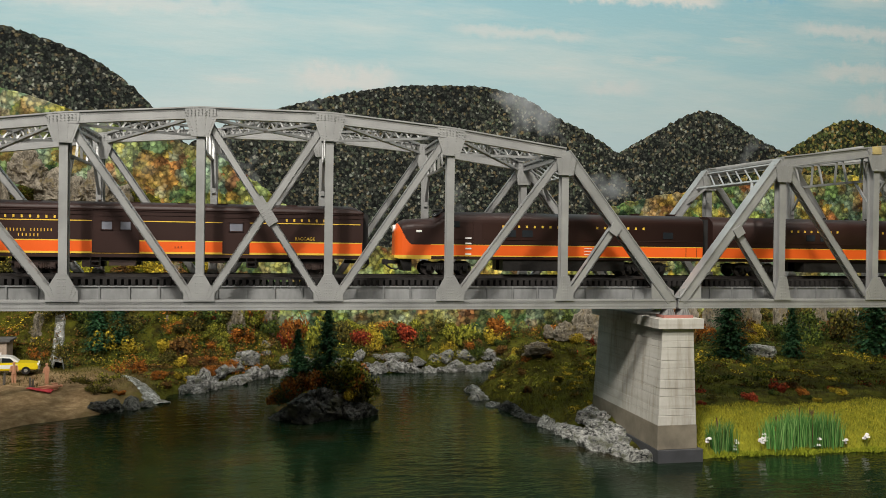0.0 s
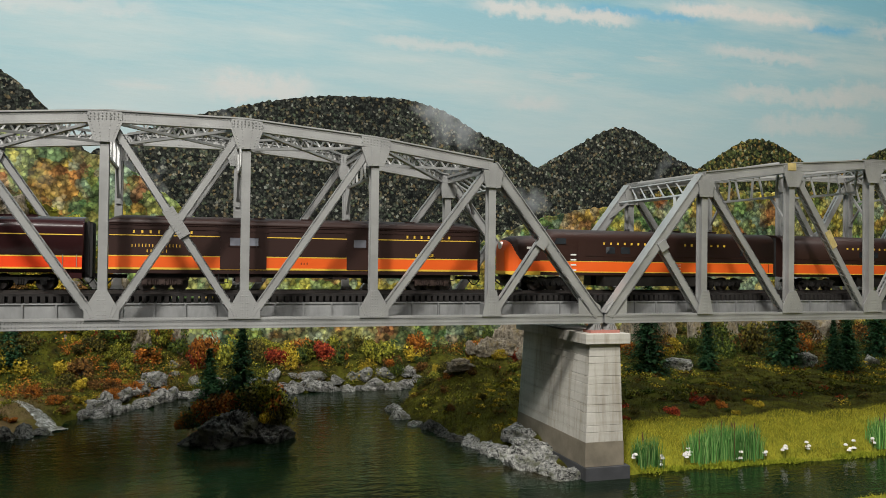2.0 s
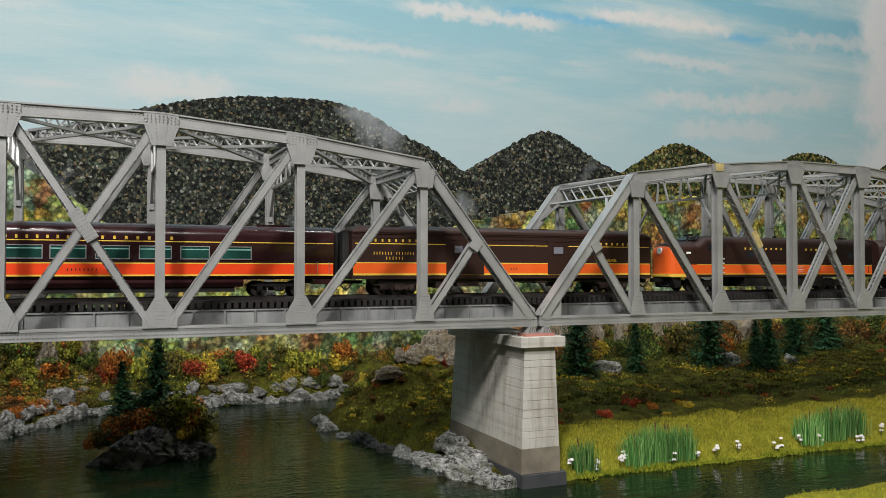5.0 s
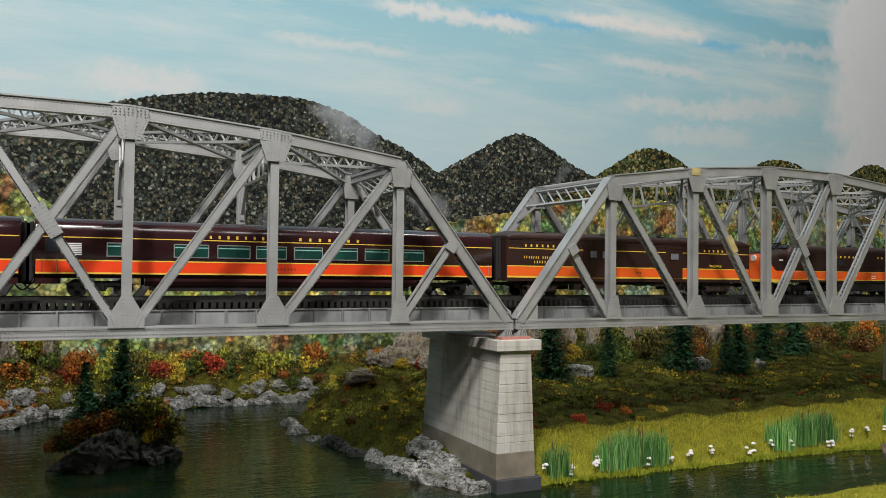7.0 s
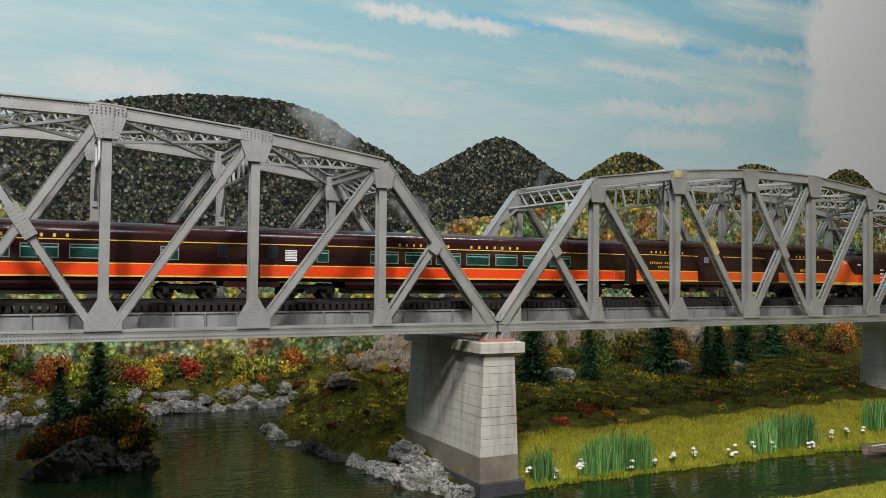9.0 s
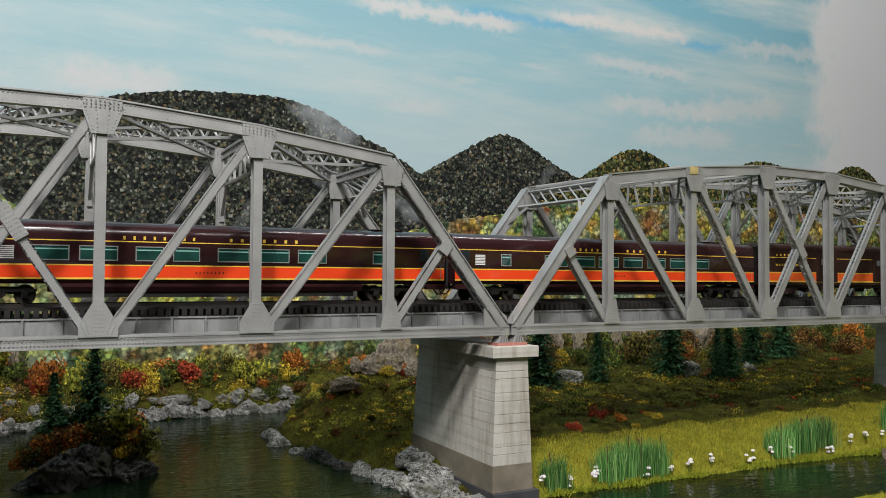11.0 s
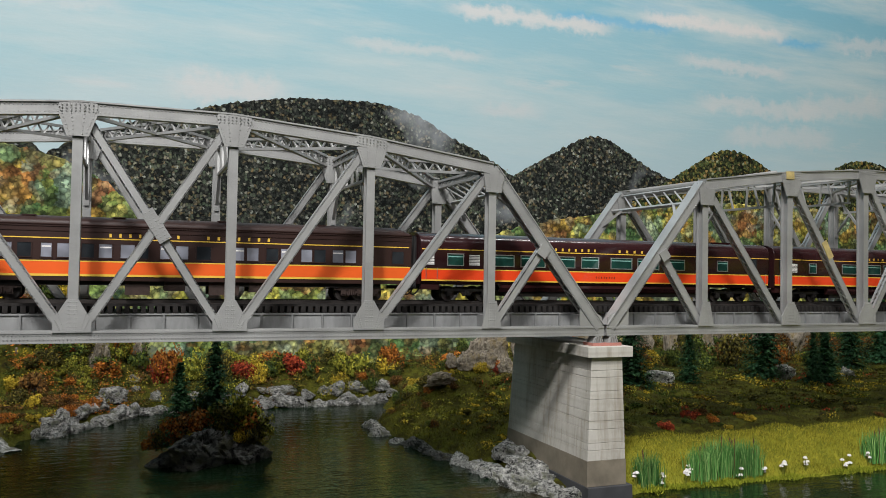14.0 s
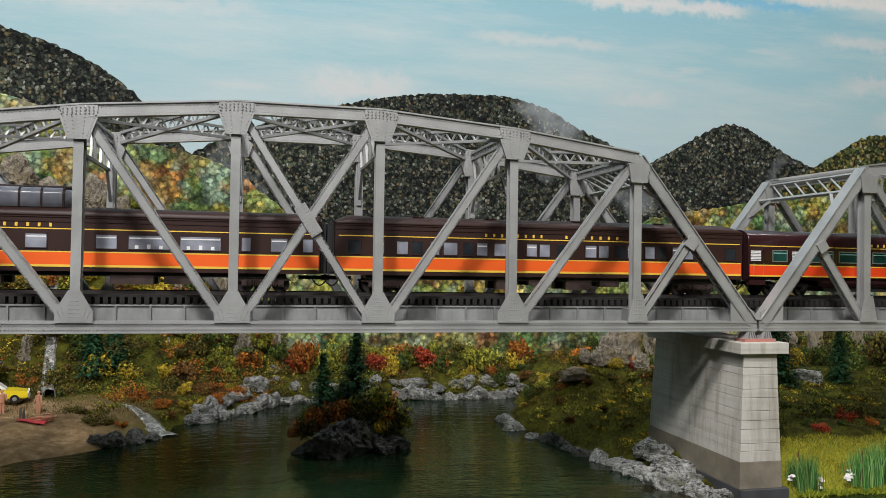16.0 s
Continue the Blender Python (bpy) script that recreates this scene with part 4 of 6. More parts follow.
def heavyweight(label, L, arched=True):
    ob = thing("heavyweight_car", label, "railway car", "cars of the passenger train")
    make("body", BROWN, ob, lambda bm: box(bm, -L / 2, L / 2, -HALF, HALF, 0.0112, 0.0428))
    make("eaves_moulding", BROWN, ob, lambda bm: box(bm, -L / 2 - 0.0002, L / 2 + 0.0002, -HALF - 0.0005, HALF + 0.0005, 0.0421, 0.0427))
    make("underframe", BLACK, ob, lambda bm: box(bm, -L / 2 + 0.02, L / 2 - 0.02, -HALF + 0.003, HALF - 0.003, 0.0085, 0.0112))

    def roof(bm):
        st = []
        for f, drop in ((-0.5, 0.0070), (-0.492, 0.0042), (-0.48, 0.0016), (-0.465, 0.0), (0.465, 0.0), (0.48, 0.0016), (0.492, 0.0042), (0.5, 0.0070)):
            d = drop if arched else drop * 0.25
            st.append((f * L, section(HALF + 0.0005, 0.0428, 0.0436, 0.0488 - d * 0.6, 16, 2.5)))
        shell(bm, st)
    make("roof", BROWN, ob, roof)

    def ribs(bm):
        for i in range(-6, 7):
            x = i * L / 14
            ring = section(HALF + 0.0006, 0.0432, 0.0437, 0.0490, 12, 2.5)
            shell(bm, [(x - 0.0002, ring), (x + 0.0002, ring)], False)
    make("roof_seams", BROWN, ob, ribs)
    strip(ob, "upper_line", YELLOW, -L / 2 + 0.002, L / 2 - 0.002, 0.0352, 0.0358, 0.0002, "thin yellow line")
    strip(ob, "orange_band", ORANGE, -L / 2 + 0.0008, L / 2 - 0.0008, 0.0150, 0.0220, 0.00018, "glossy orange band")
    strip(ob, "middle_line", YELLOW, -L / 2 + 0.0008, L / 2 - 0.0008, 0.0220, 0.0227, 0.00025, "thin yellow line")
    strip(ob, "lower_line", YELLOW, -L / 2 + 0.0008, L / 2 - 0.0008, 0.0137, 0.0150, 0.00025, "yellow line")
    strip(ob, "belt_rail", BROWN, -L / 2, L / 2, 0.0394, 0.0399, 0.0004)
    for s in (-1, 1):
        truck(ob, s * (L / 2 - 0.034), 3, 0.0108, TRUCKM)
    ends(ob, L, 0.0115, 0.043)
    return ob


def underboxes(ob, mat, boxes):
    for x0, x1, z0 in boxes:
        make("equipment_box", mat, ob, lambda bm: [box(bm, x0, x1, s * 0.0105 - 0.0032, s * 0.0105 + 0.0032, z0, 0.0112) for s in (-1, 1)])


def baggage_car():
    L = 0.250
    ob = heavyweight("brown and orange heavyweight baggage car with yellow lines", L)
    for x0, x1, wins in ((-0.0552, -0.0253, ((-0.0490, -0.0425), (-0.0372, -0.0308))), (0.0287, 0.0467, ((0.0335, 0.0420),))):
        for s in (-1, 1):
            y = s * HALF
            d = make("sliding_door", BROWN, ob, lambda bm: (box(bm, x0, x1, min(y, y + s * 0.0006), max(y, y + s * 0.0006), 0.0142, 0.0392), box(bm, x0 - 0.001, x1 + 0.001, min(y, y + s * 0.0009), max(y, y + s * 0.0009), 0.0386, 0.0395)))
            for a, b in wins:
                yy = y + s * 0.0006
                make("door_window", GREYGLASS, d, lambda bm: box(bm, a, b, min(yy, yy + s * 0.0002), max(yy, yy + s * 0.0002), 0.0298, 0.0350))
                make("door_window_frame", BROWN, d, lambda bm: [box(bm, p, q, min(yy, yy + s * 0.0005), max(yy, yy + s * 0.0005), r, t) for p, q, r, t in ((a - 0.0006, b + 0.0006, 0.0350, 0.0357), (a - 0.0006, b + 0.0006, 0.0291, 0.0298), (a - 0.0006, a, 0.0291, 0.0357), (b, b + 0.0006, 0.0291, 0.0357))])
    bars(ob, (8,), -0.1100, -0.0700, 0.0368, 0.0019, YELLOW)
    bars(ob, (7,), 0.0700, 0.1060, 0.0368, 0.0019, YELLOW)
    bars(ob, (7, 7), -0.1100, -0.0790, 0.0280, 0.0019, YELLOW)
    bars(ob, (6,), -0.1010, -0.0870, 0.0246, 0.0019, YELLOW)
    bars(ob, (3,), -0.0030, 0.0030, 0.0176, 0.0014, BLACK)
    w = text_mesh("BAGGAGE", 0.0030)
    o = link_mesh("baggage_word", w, YELLOW, ob)
    o.location, o.rotation_euler = (0.0843, -HALF - 0.0003, 0.0240), (math.pi / 2, 0, 0)
    vents(ob, BROWN, (-0.092, -0.030, 0.002, 0.028, 0.075), -0.0095, 0.0470)
    underboxes(ob, TRUCKM, ((-0.062, -0.052, 0.0045), (-0.045, -0.028, 0.0055), (0.02, 0.03, 0.0075), (0.045, 0.052, 0.0045)))
    for x in (-0.053, 0.048):
        make("step", BLACK, ob, lambda bm: [box(bm, x - 0.003, x + 0.003, -HALF - 0.0002, -HALF + 0.002, z, z + 0.0005) for z in (0.005, 0.008)] + [box(bm, x + s * 0.003 - 0.0003, x + s * 0.003 + 0.0003, -HALF - 0.0002, -HALF + 0.0004, 0.005, 0.0114) for s in (-1, 1)])
    return ob


COACH_WIN = ((-0.1331, -0.1255), (-0.1174, -0.1106), (-0.1024, -0.0955), (-0.0927, -0.0858), (-0.0807, -0.0752), (-0.0723, -0.0634), (-0.0597, -0.0530), (-0.0504, -0.0434),
             (-0.0387, -0.0310), (-0.0295, -0.0234), (-0.0168, -0.0098), (-0.0079, -0.0009), (0.0039, 0.0122), (0.0241, 0.0320), (0.0338, 0.0407), (0.0456, 0.0530), (0.0546, 0.0620),
             (0.0674, 0.0743), (0.0757, 0.0830), (0.0876, 0.0946), (0.0960, 0.1030), (0.1276, 0.1355))


def coach():
    L = 0.282
    ob = heavyweight("brown and orange heavyweight coach with paired windows", L)
    for k, (a, b) in enumerate(COACH_WIN):
        pane(ob, a, b, 0.0246, 0.0326, GREYGLASS if k % 3 else DARKGLASS, BROWN)
        if k % 3 == 1:
            for s in (-1, 1):
                make("blind", LOUVRE, ob, lambda bm: box(bm, a + 0.0004, b - 0.0004, min(s * HALF, s * (HALF + 0.0003)), max(s * HALF, s * (HALF + 0.0003)), 0.0302, 0.0310))
    bars(ob, (8,), -0.0462, -0.0032, 0.0366, 0.0021, YELLOW)
    bars(ob, (7,), 0.0086, 0.0509, 0.0366, 0.0021, YELLOW)
    vents(ob, BROWN, (-0.115, -0.088, -0.04, 0.02, 0.08), -0.010, 0.0472)
    underboxes(ob, TRUCKM, ((-0.036, -0.022, 0.003), (-0.014, -0.002, 0.0055), (0.012, 0.03, 0.003), (0.036, 0.05, 0.005)))
    return ob


def dome_diner():
    L = 0.298
    ob = heavyweight("brown and orange dome car with wide windows", L, False)
    for a, b in ((-0.13, -0.12), (-0.105, -0.092), (-0.08, -0.065), (-0.050, -0.035), (-0.0171, -0.0059), (0.0204, 0.0317), (0.0382, 0.0606), (0.0670, 0.0901), (0.1022, 0.1074), (0.1194, 0.1291), (0.1386, 0.1444)):
        pane(ob, a, b, 0.0246, 0.0326, GREYGLASS, BROWN)
        if b - a > 0.008:
            for s in (-1, 1):
                make("blind", LOUVRE, ob, lambda bm: box(bm, a + 0.0004, b - 0.0004, min(s * HALF, s * (HALF + 0.0003)), max(s * HALF, s * (HALF + 0.0003)), 0.0306, 0.0313))
        if b - a > 0.02:
            for i in range(3):
                xx = a + (b - a) * (0.2 + 0.3 * i)
                make("table_lamp_shape", LOUVRE, ob, lambda bm: box(bm, xx - 0.001, xx + 0.001, -HALF - 0.0003, -HALF, 0.0248, 0.0268 + 0.0006 * (i % 2)))
    bars(ob, (8,), -0.100, -0.056, 0.0366, 0.0021, YELLOW)
    bars(ob, (7,), -0.042, 0.0, 0.0366, 0.0021, YELLOW)

    def dome(bm):
        shell(bm, [(x, section(0.0125 - t, 0.048, 0.0555 - t * 0.5, 0.0605 - t, 12, 2.6)) for x, t in ((-0.098, 0.006), (-0.094, 0.0015), (-0.09, 0), (0.0, 0), (0.0036, 0.0015), (0.0058, 0.006))])
    make("dome", GREYGLASS, ob, dome, "glazed dome with silvery panes")
    for i in range(9):
        x = -0.0925 + i * 0.01175

        def mullion(bm):
            shell(bm, [(x - 0.0006, section(0.0128, 0.048, 0.0557, 0.0608, 12, 2.6)), (x + 0.0006, section(0.0128, 0.048, 0.0557, 0.0608, 12, 2.6))], False)
        make("dome_rib", BROWN, ob, mullion)
    make("dome_cap", BROWN, ob, lambda bm: shell(bm, [(-0.094, section(0.009, 0.0594, 0.0597, 0.0612)), (0.0036, section(0.009, 0.0594, 0.0597, 0.0612))]))
    underboxes(ob, TRUCKM, ((0.028, 0.052, 0.0038), (0.058, 0.076, 0.0042), (-0.06, -0.03, 0.004)))
    return ob


def lightweight(label, L, windows, blinds, words, door):
    ob = thing("streamlined_car", label, "railway car", "cars of the passenger train")

    def body(bm):
        ring = [(-HALF, 0.0112)] + section(HALF, 0.0112, 0.0388, 0.0467, 16, 2.4)[1:-1] + [(HALF, 0.0112)]
        tight = [(y * 0.985, z * 0.995 + 0.0002) for y, z in ring]
        shell(bm, [(-L / 2, tight), (-L / 2 + 0.0008, ring), (L / 2 - 0.0008, ring), (L / 2, tight)])
    make("body", MAROON, ob, body)
    strip(ob, "upper_line", YELLOW, -L / 2 + 0.001, L / 2 - 0.001, 0.0347, 0.0353, 0.0002, "thin yellow line")
    strip(ob, "orange_band", REDORANGE, -L / 2 + 0.001, L / 2 - 0.001, 0.0146, 0.0212, 0.00018, "glossy orange band")
    strip(ob, "middle_line", YELLOW, -L / 2 + 0.001, L / 2 - 0.001, 0.0212, 0.0219, 0.00025, "thin yellow line")
    strip(ob, "lower_line", YELLOW, -L / 2 + 0.001, L / 2 - 0.001, 0.0136, 0.0146, 0.00025, "yellow line")
    for a, b in windows:
        pane(ob, a + 0.0006, b - 0.0006, 0.0246, 0.0318, GREENGLASS, SILVER)
        # pale strip over each pane: its colour stands for light inside the car
        for s in (-1, 1):
            make("blind", light_band_paint, ob, lambda bm: box(bm, a + 0.0006, b - 0.0006, min(s * HALF, s * (HALF + 0.0003)), max(s * HALF, s * (HALF + 0.0003)), 0.0299, 0.0306))
    for a, b in blinds:
        for s in (-1, 1):
            y = s * HALF
            lv = make("louvre_panel", BLACK, ob, lambda bm: box(bm, a, b, min(y, y + s * 0.0002), max(y, y + s * 0.0002), 0.0246, 0.0320))
            make("louvre", LOUVRE, lv, lambda bm: [box(bm, a, b, min(y, y + s * 0.0006), max(y, y + s * 0.0006), 0.0246 + 0.00105 * i, 0.0246 + 0.00105 * i + 0.0007) for i in range(7)])
    pane(ob, door - 0.0028, door + 0.0028, 0.0268, 0.0342, DARKGLASS, BLACK)
    for (n, a, b) in words:
        bars(ob, (n,), a, b, 0.0361, 0.0020, YELLOW)
    bars(ob, (8,), -0.014, 0.004, 0.0170, 0.0013, BLACK)
    for s in (-1, 1):
        truck(ob, s * (L / 2 - 0.036), 2, 0.0300 * 0.5 + 0.011, BLACK)
    for x in np.linspace(-L / 2 + 0.02, L / 2 - 0.02, 9):
        make("roof_vent", MAROON, ob, lambda bm: box(bm, x - 0.0012, x + 0.0012, -0.0102, -0.0092, 0.0443, 0.0455))
    make("roof_hatch", MAROON, ob, lambda bm: box(bm, L / 2 - 0.05, L / 2 - 0.028, -0.007, 0.007, 0.0455, 0.0473))
    for sx in (-1, 1):
        make("skirt", MAROON, ob, lambda bm: shell(bm, [(x, [(sx * HALF, 0.0113), (sx * (HALF + 0.0001), 0.0095), (sx * (HALF - 0.0018), 0.0066), (sx * (HALF - 0.004), 0.0066), (sx * (HALF - 0.004), 0.0113)]) for x in (-L / 2 + 0.060, L / 2 - 0.060)], False))
        for e in (-1, 1):
            make("end_skirt", MAROON, ob, lambda bm: box(bm, min(e * (L / 2 - 0.001), e * (L / 2 - 0.014)), max(e * (L / 2 - 0.001), e * (L / 2 - 0.014)), sx * (HALF - 0.002) - 0.002, sx * (HALF - 0.002) + 0.0018, 0.0078, 0.0113))
    make("skirt_box", BLACK, ob, lambda bm: box(bm, -L / 2 + 0.065, L / 2 - 0.065, -0.0135, 0.0135, 0.0034, 0.0068))
    for s in (-1, 1):
        make("grab_iron", SILVER, ob, lambda bm: [tube(bm, (s * (L / 2 - 0.004 - 0.002 * i), -HALF - 0.0007, 0.0150), (s * (L / 2 - 0.004 - 0.002 * i), -HALF - 0.0007, 0.0225), 0.0002, 0.0002, 5) for i in (0, 4)])
    ends(ob, L, 0.0085, 0.043)
    return ob


# pale green that paints the interior light band on the panes
light_band_paint = paint("pale_green_light_band", (0.22, 0.42, 0.38), 0.3, 0, 0.1, 100)


def locomotive(nose):
    """Streamlined diesel: with a nose at -x, or a flat-ended booster."""
    L = 0.239 if nose else 0.245
    ob = thing("diesel_locomotive", "brown streamlined diesel cab unit with an orange nose" if nose else "brown and orange diesel booster unit without a cab", "locomotive", "units of the diesel locomotive")
    x0 = -L / 2

    def stations():
        st = []
        if nose:
            # (distance from the tip, half width, eaves, top)
            for d, w, ze, zt in ((0.0, 0.0070, 0.0270, 0.0310), (0.0008, 0.0096, 0.0295, 0.0345), (0.0022, 0.0118, 0.0310, 0.0372), (0.0045, 0.0136, 0.0322, 0.0393), (0.008, 0.0150, 0.0330, 0.0404), (0.013, 0.0159, 0.0336, 0.0409),
                                 (0.020, 0.0164, 0.0340, 0.0412), (0.027, 0.0165, 0.0342, 0.0415), (0.0285, 0.0165, 0.0348, 0.0420), (0.0330, 0.0165, 0.0374, 0.0450), (0.0355, 0.0165, 0.0384, 0.0463), (0.040, 0.0165, 0.0388, 0.0467)):
                st.append((x0 + d, section(w, 0.0116, ze, zt, 18, 2.3)))
        else:
            st.append((x0, section(HALF, 0.0116, 0.0388, 0.0467, 18, 2.3)))
        st.append((L / 2, section(HALF, 0.0116, 0.0388, 0.0467, 18, 2.3)))
        return st

    def skin(bm):
        shell(bm, stations())
        if nose:
            # cut the nose into fine strips so that the paint line can sweep up
            zs = np.linspace(0.0122, 0.0405, 64)
            for z in zs:
                g = bm.verts[:] + bm.edges[:] + bm.faces[:]
                bmesh.ops.bisect_plane(bm, geom=g, plane_co=(0, 0, z), plane_no=(0, 0, 1))
            for x in np.linspace(x0 + 0.0006, x0 + 0.0255, 46):
                g = bm.verts[:] + bm.edges[:] + bm.faces[:]
                bmesh.ops.bisect_plane(bm, geom=g, plane_co=(x, 0, 0), plane_no=(1, 0, 0))
            for f in bm.faces:
                c = f.calc_center_median()
                d = c.x - x0
                lim = 0.0222 + 0.022 * max(0.0, 1 - d / 0.0115) ** 1.6
                if d < 0.0255 and 0.0146 < c.z < lim:
                    f.material_index = 1
                elif d < 0.0255 and c.z <= 0.0146:
                    f.material_index = 2
    b = make("body", BROWN, ob, skin)
    b.data.materials.append(ORANGE)
    b.data.materials.append(YELLOW)
    xs = x0 + (0.0250 if nose else 0.0006)
    strip(ob, "orange_band", ORANGE, xs, L / 2 - 0.0006, 0.0146, 0.0220, 0.00018, "orange band")
    strip(ob, "middle_line", YELLOW, xs, L / 2 - 0.0006, 0.0220, 0.0224, 0.00025)
    strip(ob, "lower_line", YELLOW, xs, L / 2 - 0.0006, 0.0139, 0.0146, 0.00025)
    sh = 0.0 if nose else -0.012
    bars(ob, (8,), -0.0426 + sh, 0.0057 + sh, 0.0352, 0.0017, YELLOW)
    bars(ob, (7,), 0.0304 + sh, 0.0739 + sh, 0.0352, 0.0017, YELLOW)
    for x in (-0.035, -0.022, 0.09):
        for s in (-1, 1):
            make("side_window", DARKGLASS, ob, lambda bm: box(bm, x - 0.004, x + 0.004, min(s * HALF, s * (HALF + 0.0003)), max(s * HALF, s * (HALF + 0.0003)), 0.0285, 0.0335))
    strip(ob, "belt_moulding", BROWN, xs + 0.012, L / 2 - 0.0006, 0.0262, 0.0266, 0.0004)
    for x in (0.105, 0.114):
        strip(ob, "panel_joint", BLACK, x - 0.0002, x + 0.0002, 0.0146, 0.0222, 0.0003)
    for s in (-1, 1):
        y = s * HALF
        make("side_step", WHITE, ob, lambda bm: [box(bm, 0.0225, 0.0285, min(y, y + s * 0.0006), max(y, y + s * 0.0006), 0.0158 + 0.0022 * i, 0.0163 + 0.0022 * i) for i in range(3)])
        make("fuel_tank", BLACK, ob, lambda bm: box(bm, -0.04, 0.055, min(s * 0.004, s * 0.0155), max(s * 0.004, s * 0.0155), 0.0035, 0.0116))
    vents(ob, BROWN, (0.07, 0.035, 0.1), 0, 0.0464)
    for x in (-0.01, 0.012):
        make("exhaust_stack", BLACK, ob, lambda bm: tube(bm, (x, 0, 0.0460), (x, 0, 0.0482), 0.0022, 0.0018, 10))
    for s in (-1, 1):
        truck(ob, s * (L / 2 - 0.042) - (0.004 if nose else 0), 3, 0.0135, BLACK)
    if nose:
        for s in (-1, 1):
            y = s * 0.0168
            make("cab_window", DARKGLASS, ob, lambda bm: slab(bm, [(x0 + 0.0365, 0.0350), (x0 + 0.0462, 0.0350), (x0 + 0.0462, 0.0394), (x0 + 0.0385, 0.0394)], y - 0.0003, y + 0.0003))
            make("windshield_pane", DARKGLASS, ob, lambda bm: bar(bm, (x0 + 0.0292, s * 0.0062, 0.0428), (x0 + 0.0330, s * 0.0062, 0.0458), 0.0008, 0.0095))
            make("number_board", HEADLAMP, ob, lambda bm: bar(bm, (x0 + 0.0145, s * 0.0160, 0.0318), (x0 + 0.0185, s * 0.0164, 0.0318), 0.0016, 0.0012))
            make("cab_ladder", WHITE, ob, lambda bm: [box(bm, x0 + 0.0505, x0 + 0.0550, min(s * HALF, s * (HALF + 0.0007)), max(s * HALF, s * (HALF + 0.0007)), z, z + 0.0011) for z in (0.0150, 0.0190, 0.0228, 0.0266)])
            make("cab_door", BROWN, ob, lambda bm: box(bm, x0 + 0.0565, x0 + 0.063, min(s * HALF, s * (HALF + 0.0005)), max(s * HALF, s * (HALF + 0.0005)), 0.0226, 0.0386))
        make("headlight", HEADLAMP, ob, lambda bm: tube(bm, (x0 + 0.0022, 0, 0.0335), (x0 - 0.0006, 0, 0.0335), 0.0028, 0.0028, 14), "round headlight")
        make("pilot", BLACK, ob, lambda bm: slab(bm, [(x0 + 0.003, 0.0125), (x0 + 0.012, 0.0125), (x0 + 0.012, 0.003), (x0 + 0.006, 0.003)], -0.012, 0.012))
        make("anticlimber", YELLOW, ob, lambda bm: box(bm, x0 - 0.0006, x0 + 0.0115, -0.0118, 0.0118, 0.0122, 0.0142))
        make("coupler", BLACK, ob, lambda bm: (box(bm, x0 - 0.006, x0 + 0.006, -0.0015, 0.0015, 0.0078, 0.0104), box(bm, x0 - 0.008, x0 - 0.004, -0.0026, 0.0026, 0.0072, 0.011)))
        make("steam_hose", BLACK, ob, lambda bm: [tube(bm, (x0 - 0.008 + 0.003 * i, -0.005, 0.009 - 0.005 * math.sin(math.pi * i / 6)), (x0 - 0.005 + 0.003 * i, -0.005, 0.009 - 0.005 * math.sin(math.pi * (i + 1) / 6)), 0.0006, 0.0006, 5) for i in range(6)])
        make("bell_pod", BLACK, ob, lambda bm: (tube(bm, (x0 + 0.034, -0.006, 0.0455), (x0 + 0.037, -0.006, 0.0488), 0.0012, 0.0006, 8), tube(bm, (x0 + 0.030, 0.004, 0.0472), (x0 + 0.039, 0.004, 0.0478), 0.0007, 0.0012, 8)))
    else:
        make("diaphragm", BELLOWS, ob, lambda bm: box(bm, x0 - 0.0036, x0, -0.0095, 0.0095, 0.012, 0.0442))
    make("rear_diaphragm", BELLOWS, ob, lambda bm: box(bm, L / 2, L / 2 + 0.0036, -0.0095, 0.0095, 0.012, 0.0442))
    return ob


# each vehicle with the place of its middle on the line at the clip's start
TRAIN = [(locomotive(True), -0.0823), (locomotive(False), 0.1692), (baggage_car(), -0.3505),
         (lightweight("glossy maroon and orange streamlined car with green windows", 0.2985, ((-0.1109, -0.1024), (-0.073, -0.052), (-0.047, -0.0264), (-0.0229, -0.003), (0.0017, 0.0211), (0.0263, 0.0454), (0.0504, 0.0682), (0.0749, 0.0943)),
                      ((-0.1322, -0.1243),), ((8, -0.053, -0.0095), (7, 0.0036, 0.0497)), -0.1402), -0.6372),
         (lightweight("glossy maroon and orange streamlined car with white blinds", 0.302, ((-0.1317, -0.1193), (-0.1004, -0.0807), (-0.0759, -0.0559), (-0.0467, -0.0313), (-0.0263, -0.0111), (-0.001, 0.018), (0.0227, 0.0426), (0.0479, 0.0666), (0.0978, 0.1086)),
                      ((-0.1492, -0.1412), (-0.1154, -0.1075)), ((8, -0.0546, -0.0111), (7, 0.0045, 0.0512)), 0.1347), -0.9440),
         (coach(), -1.2423), (dome_diner(), -1.5415)]


def on_track(s):
    """A point of the line: straight over the first span, then along the second."""
    if s <= START2:
        return Vector((s, TRACK_Y, RAIL_Z - s * math.sin(radians(LEAN1))))
    a = radians(TURN)
    d = s - START2
    return Vector((START2 + d * math.cos(a) - TRACK_Y * math.sin(a) * min(1, d / 0.05), d * math.sin(a) + TRACK_Y, RAIL_Z - d * math.sin(radians(LEAN2))))


RUN = [(0.0, 0.0), (3.5, 0.2455), (7.0, 0.4871), (9.0, 0.6280), (12.0, 0.8262), (14.5, 1.0060), (16.0, 1.1094)]


def run_at(t):
    for (t0, s0), (t1, s1) in zip(RUN, RUN[1:]):
        if t <= t1:
            return s0 + (s1 - s0) * (t - t0) / (t1 - t0)
    return RUN[-1][1]

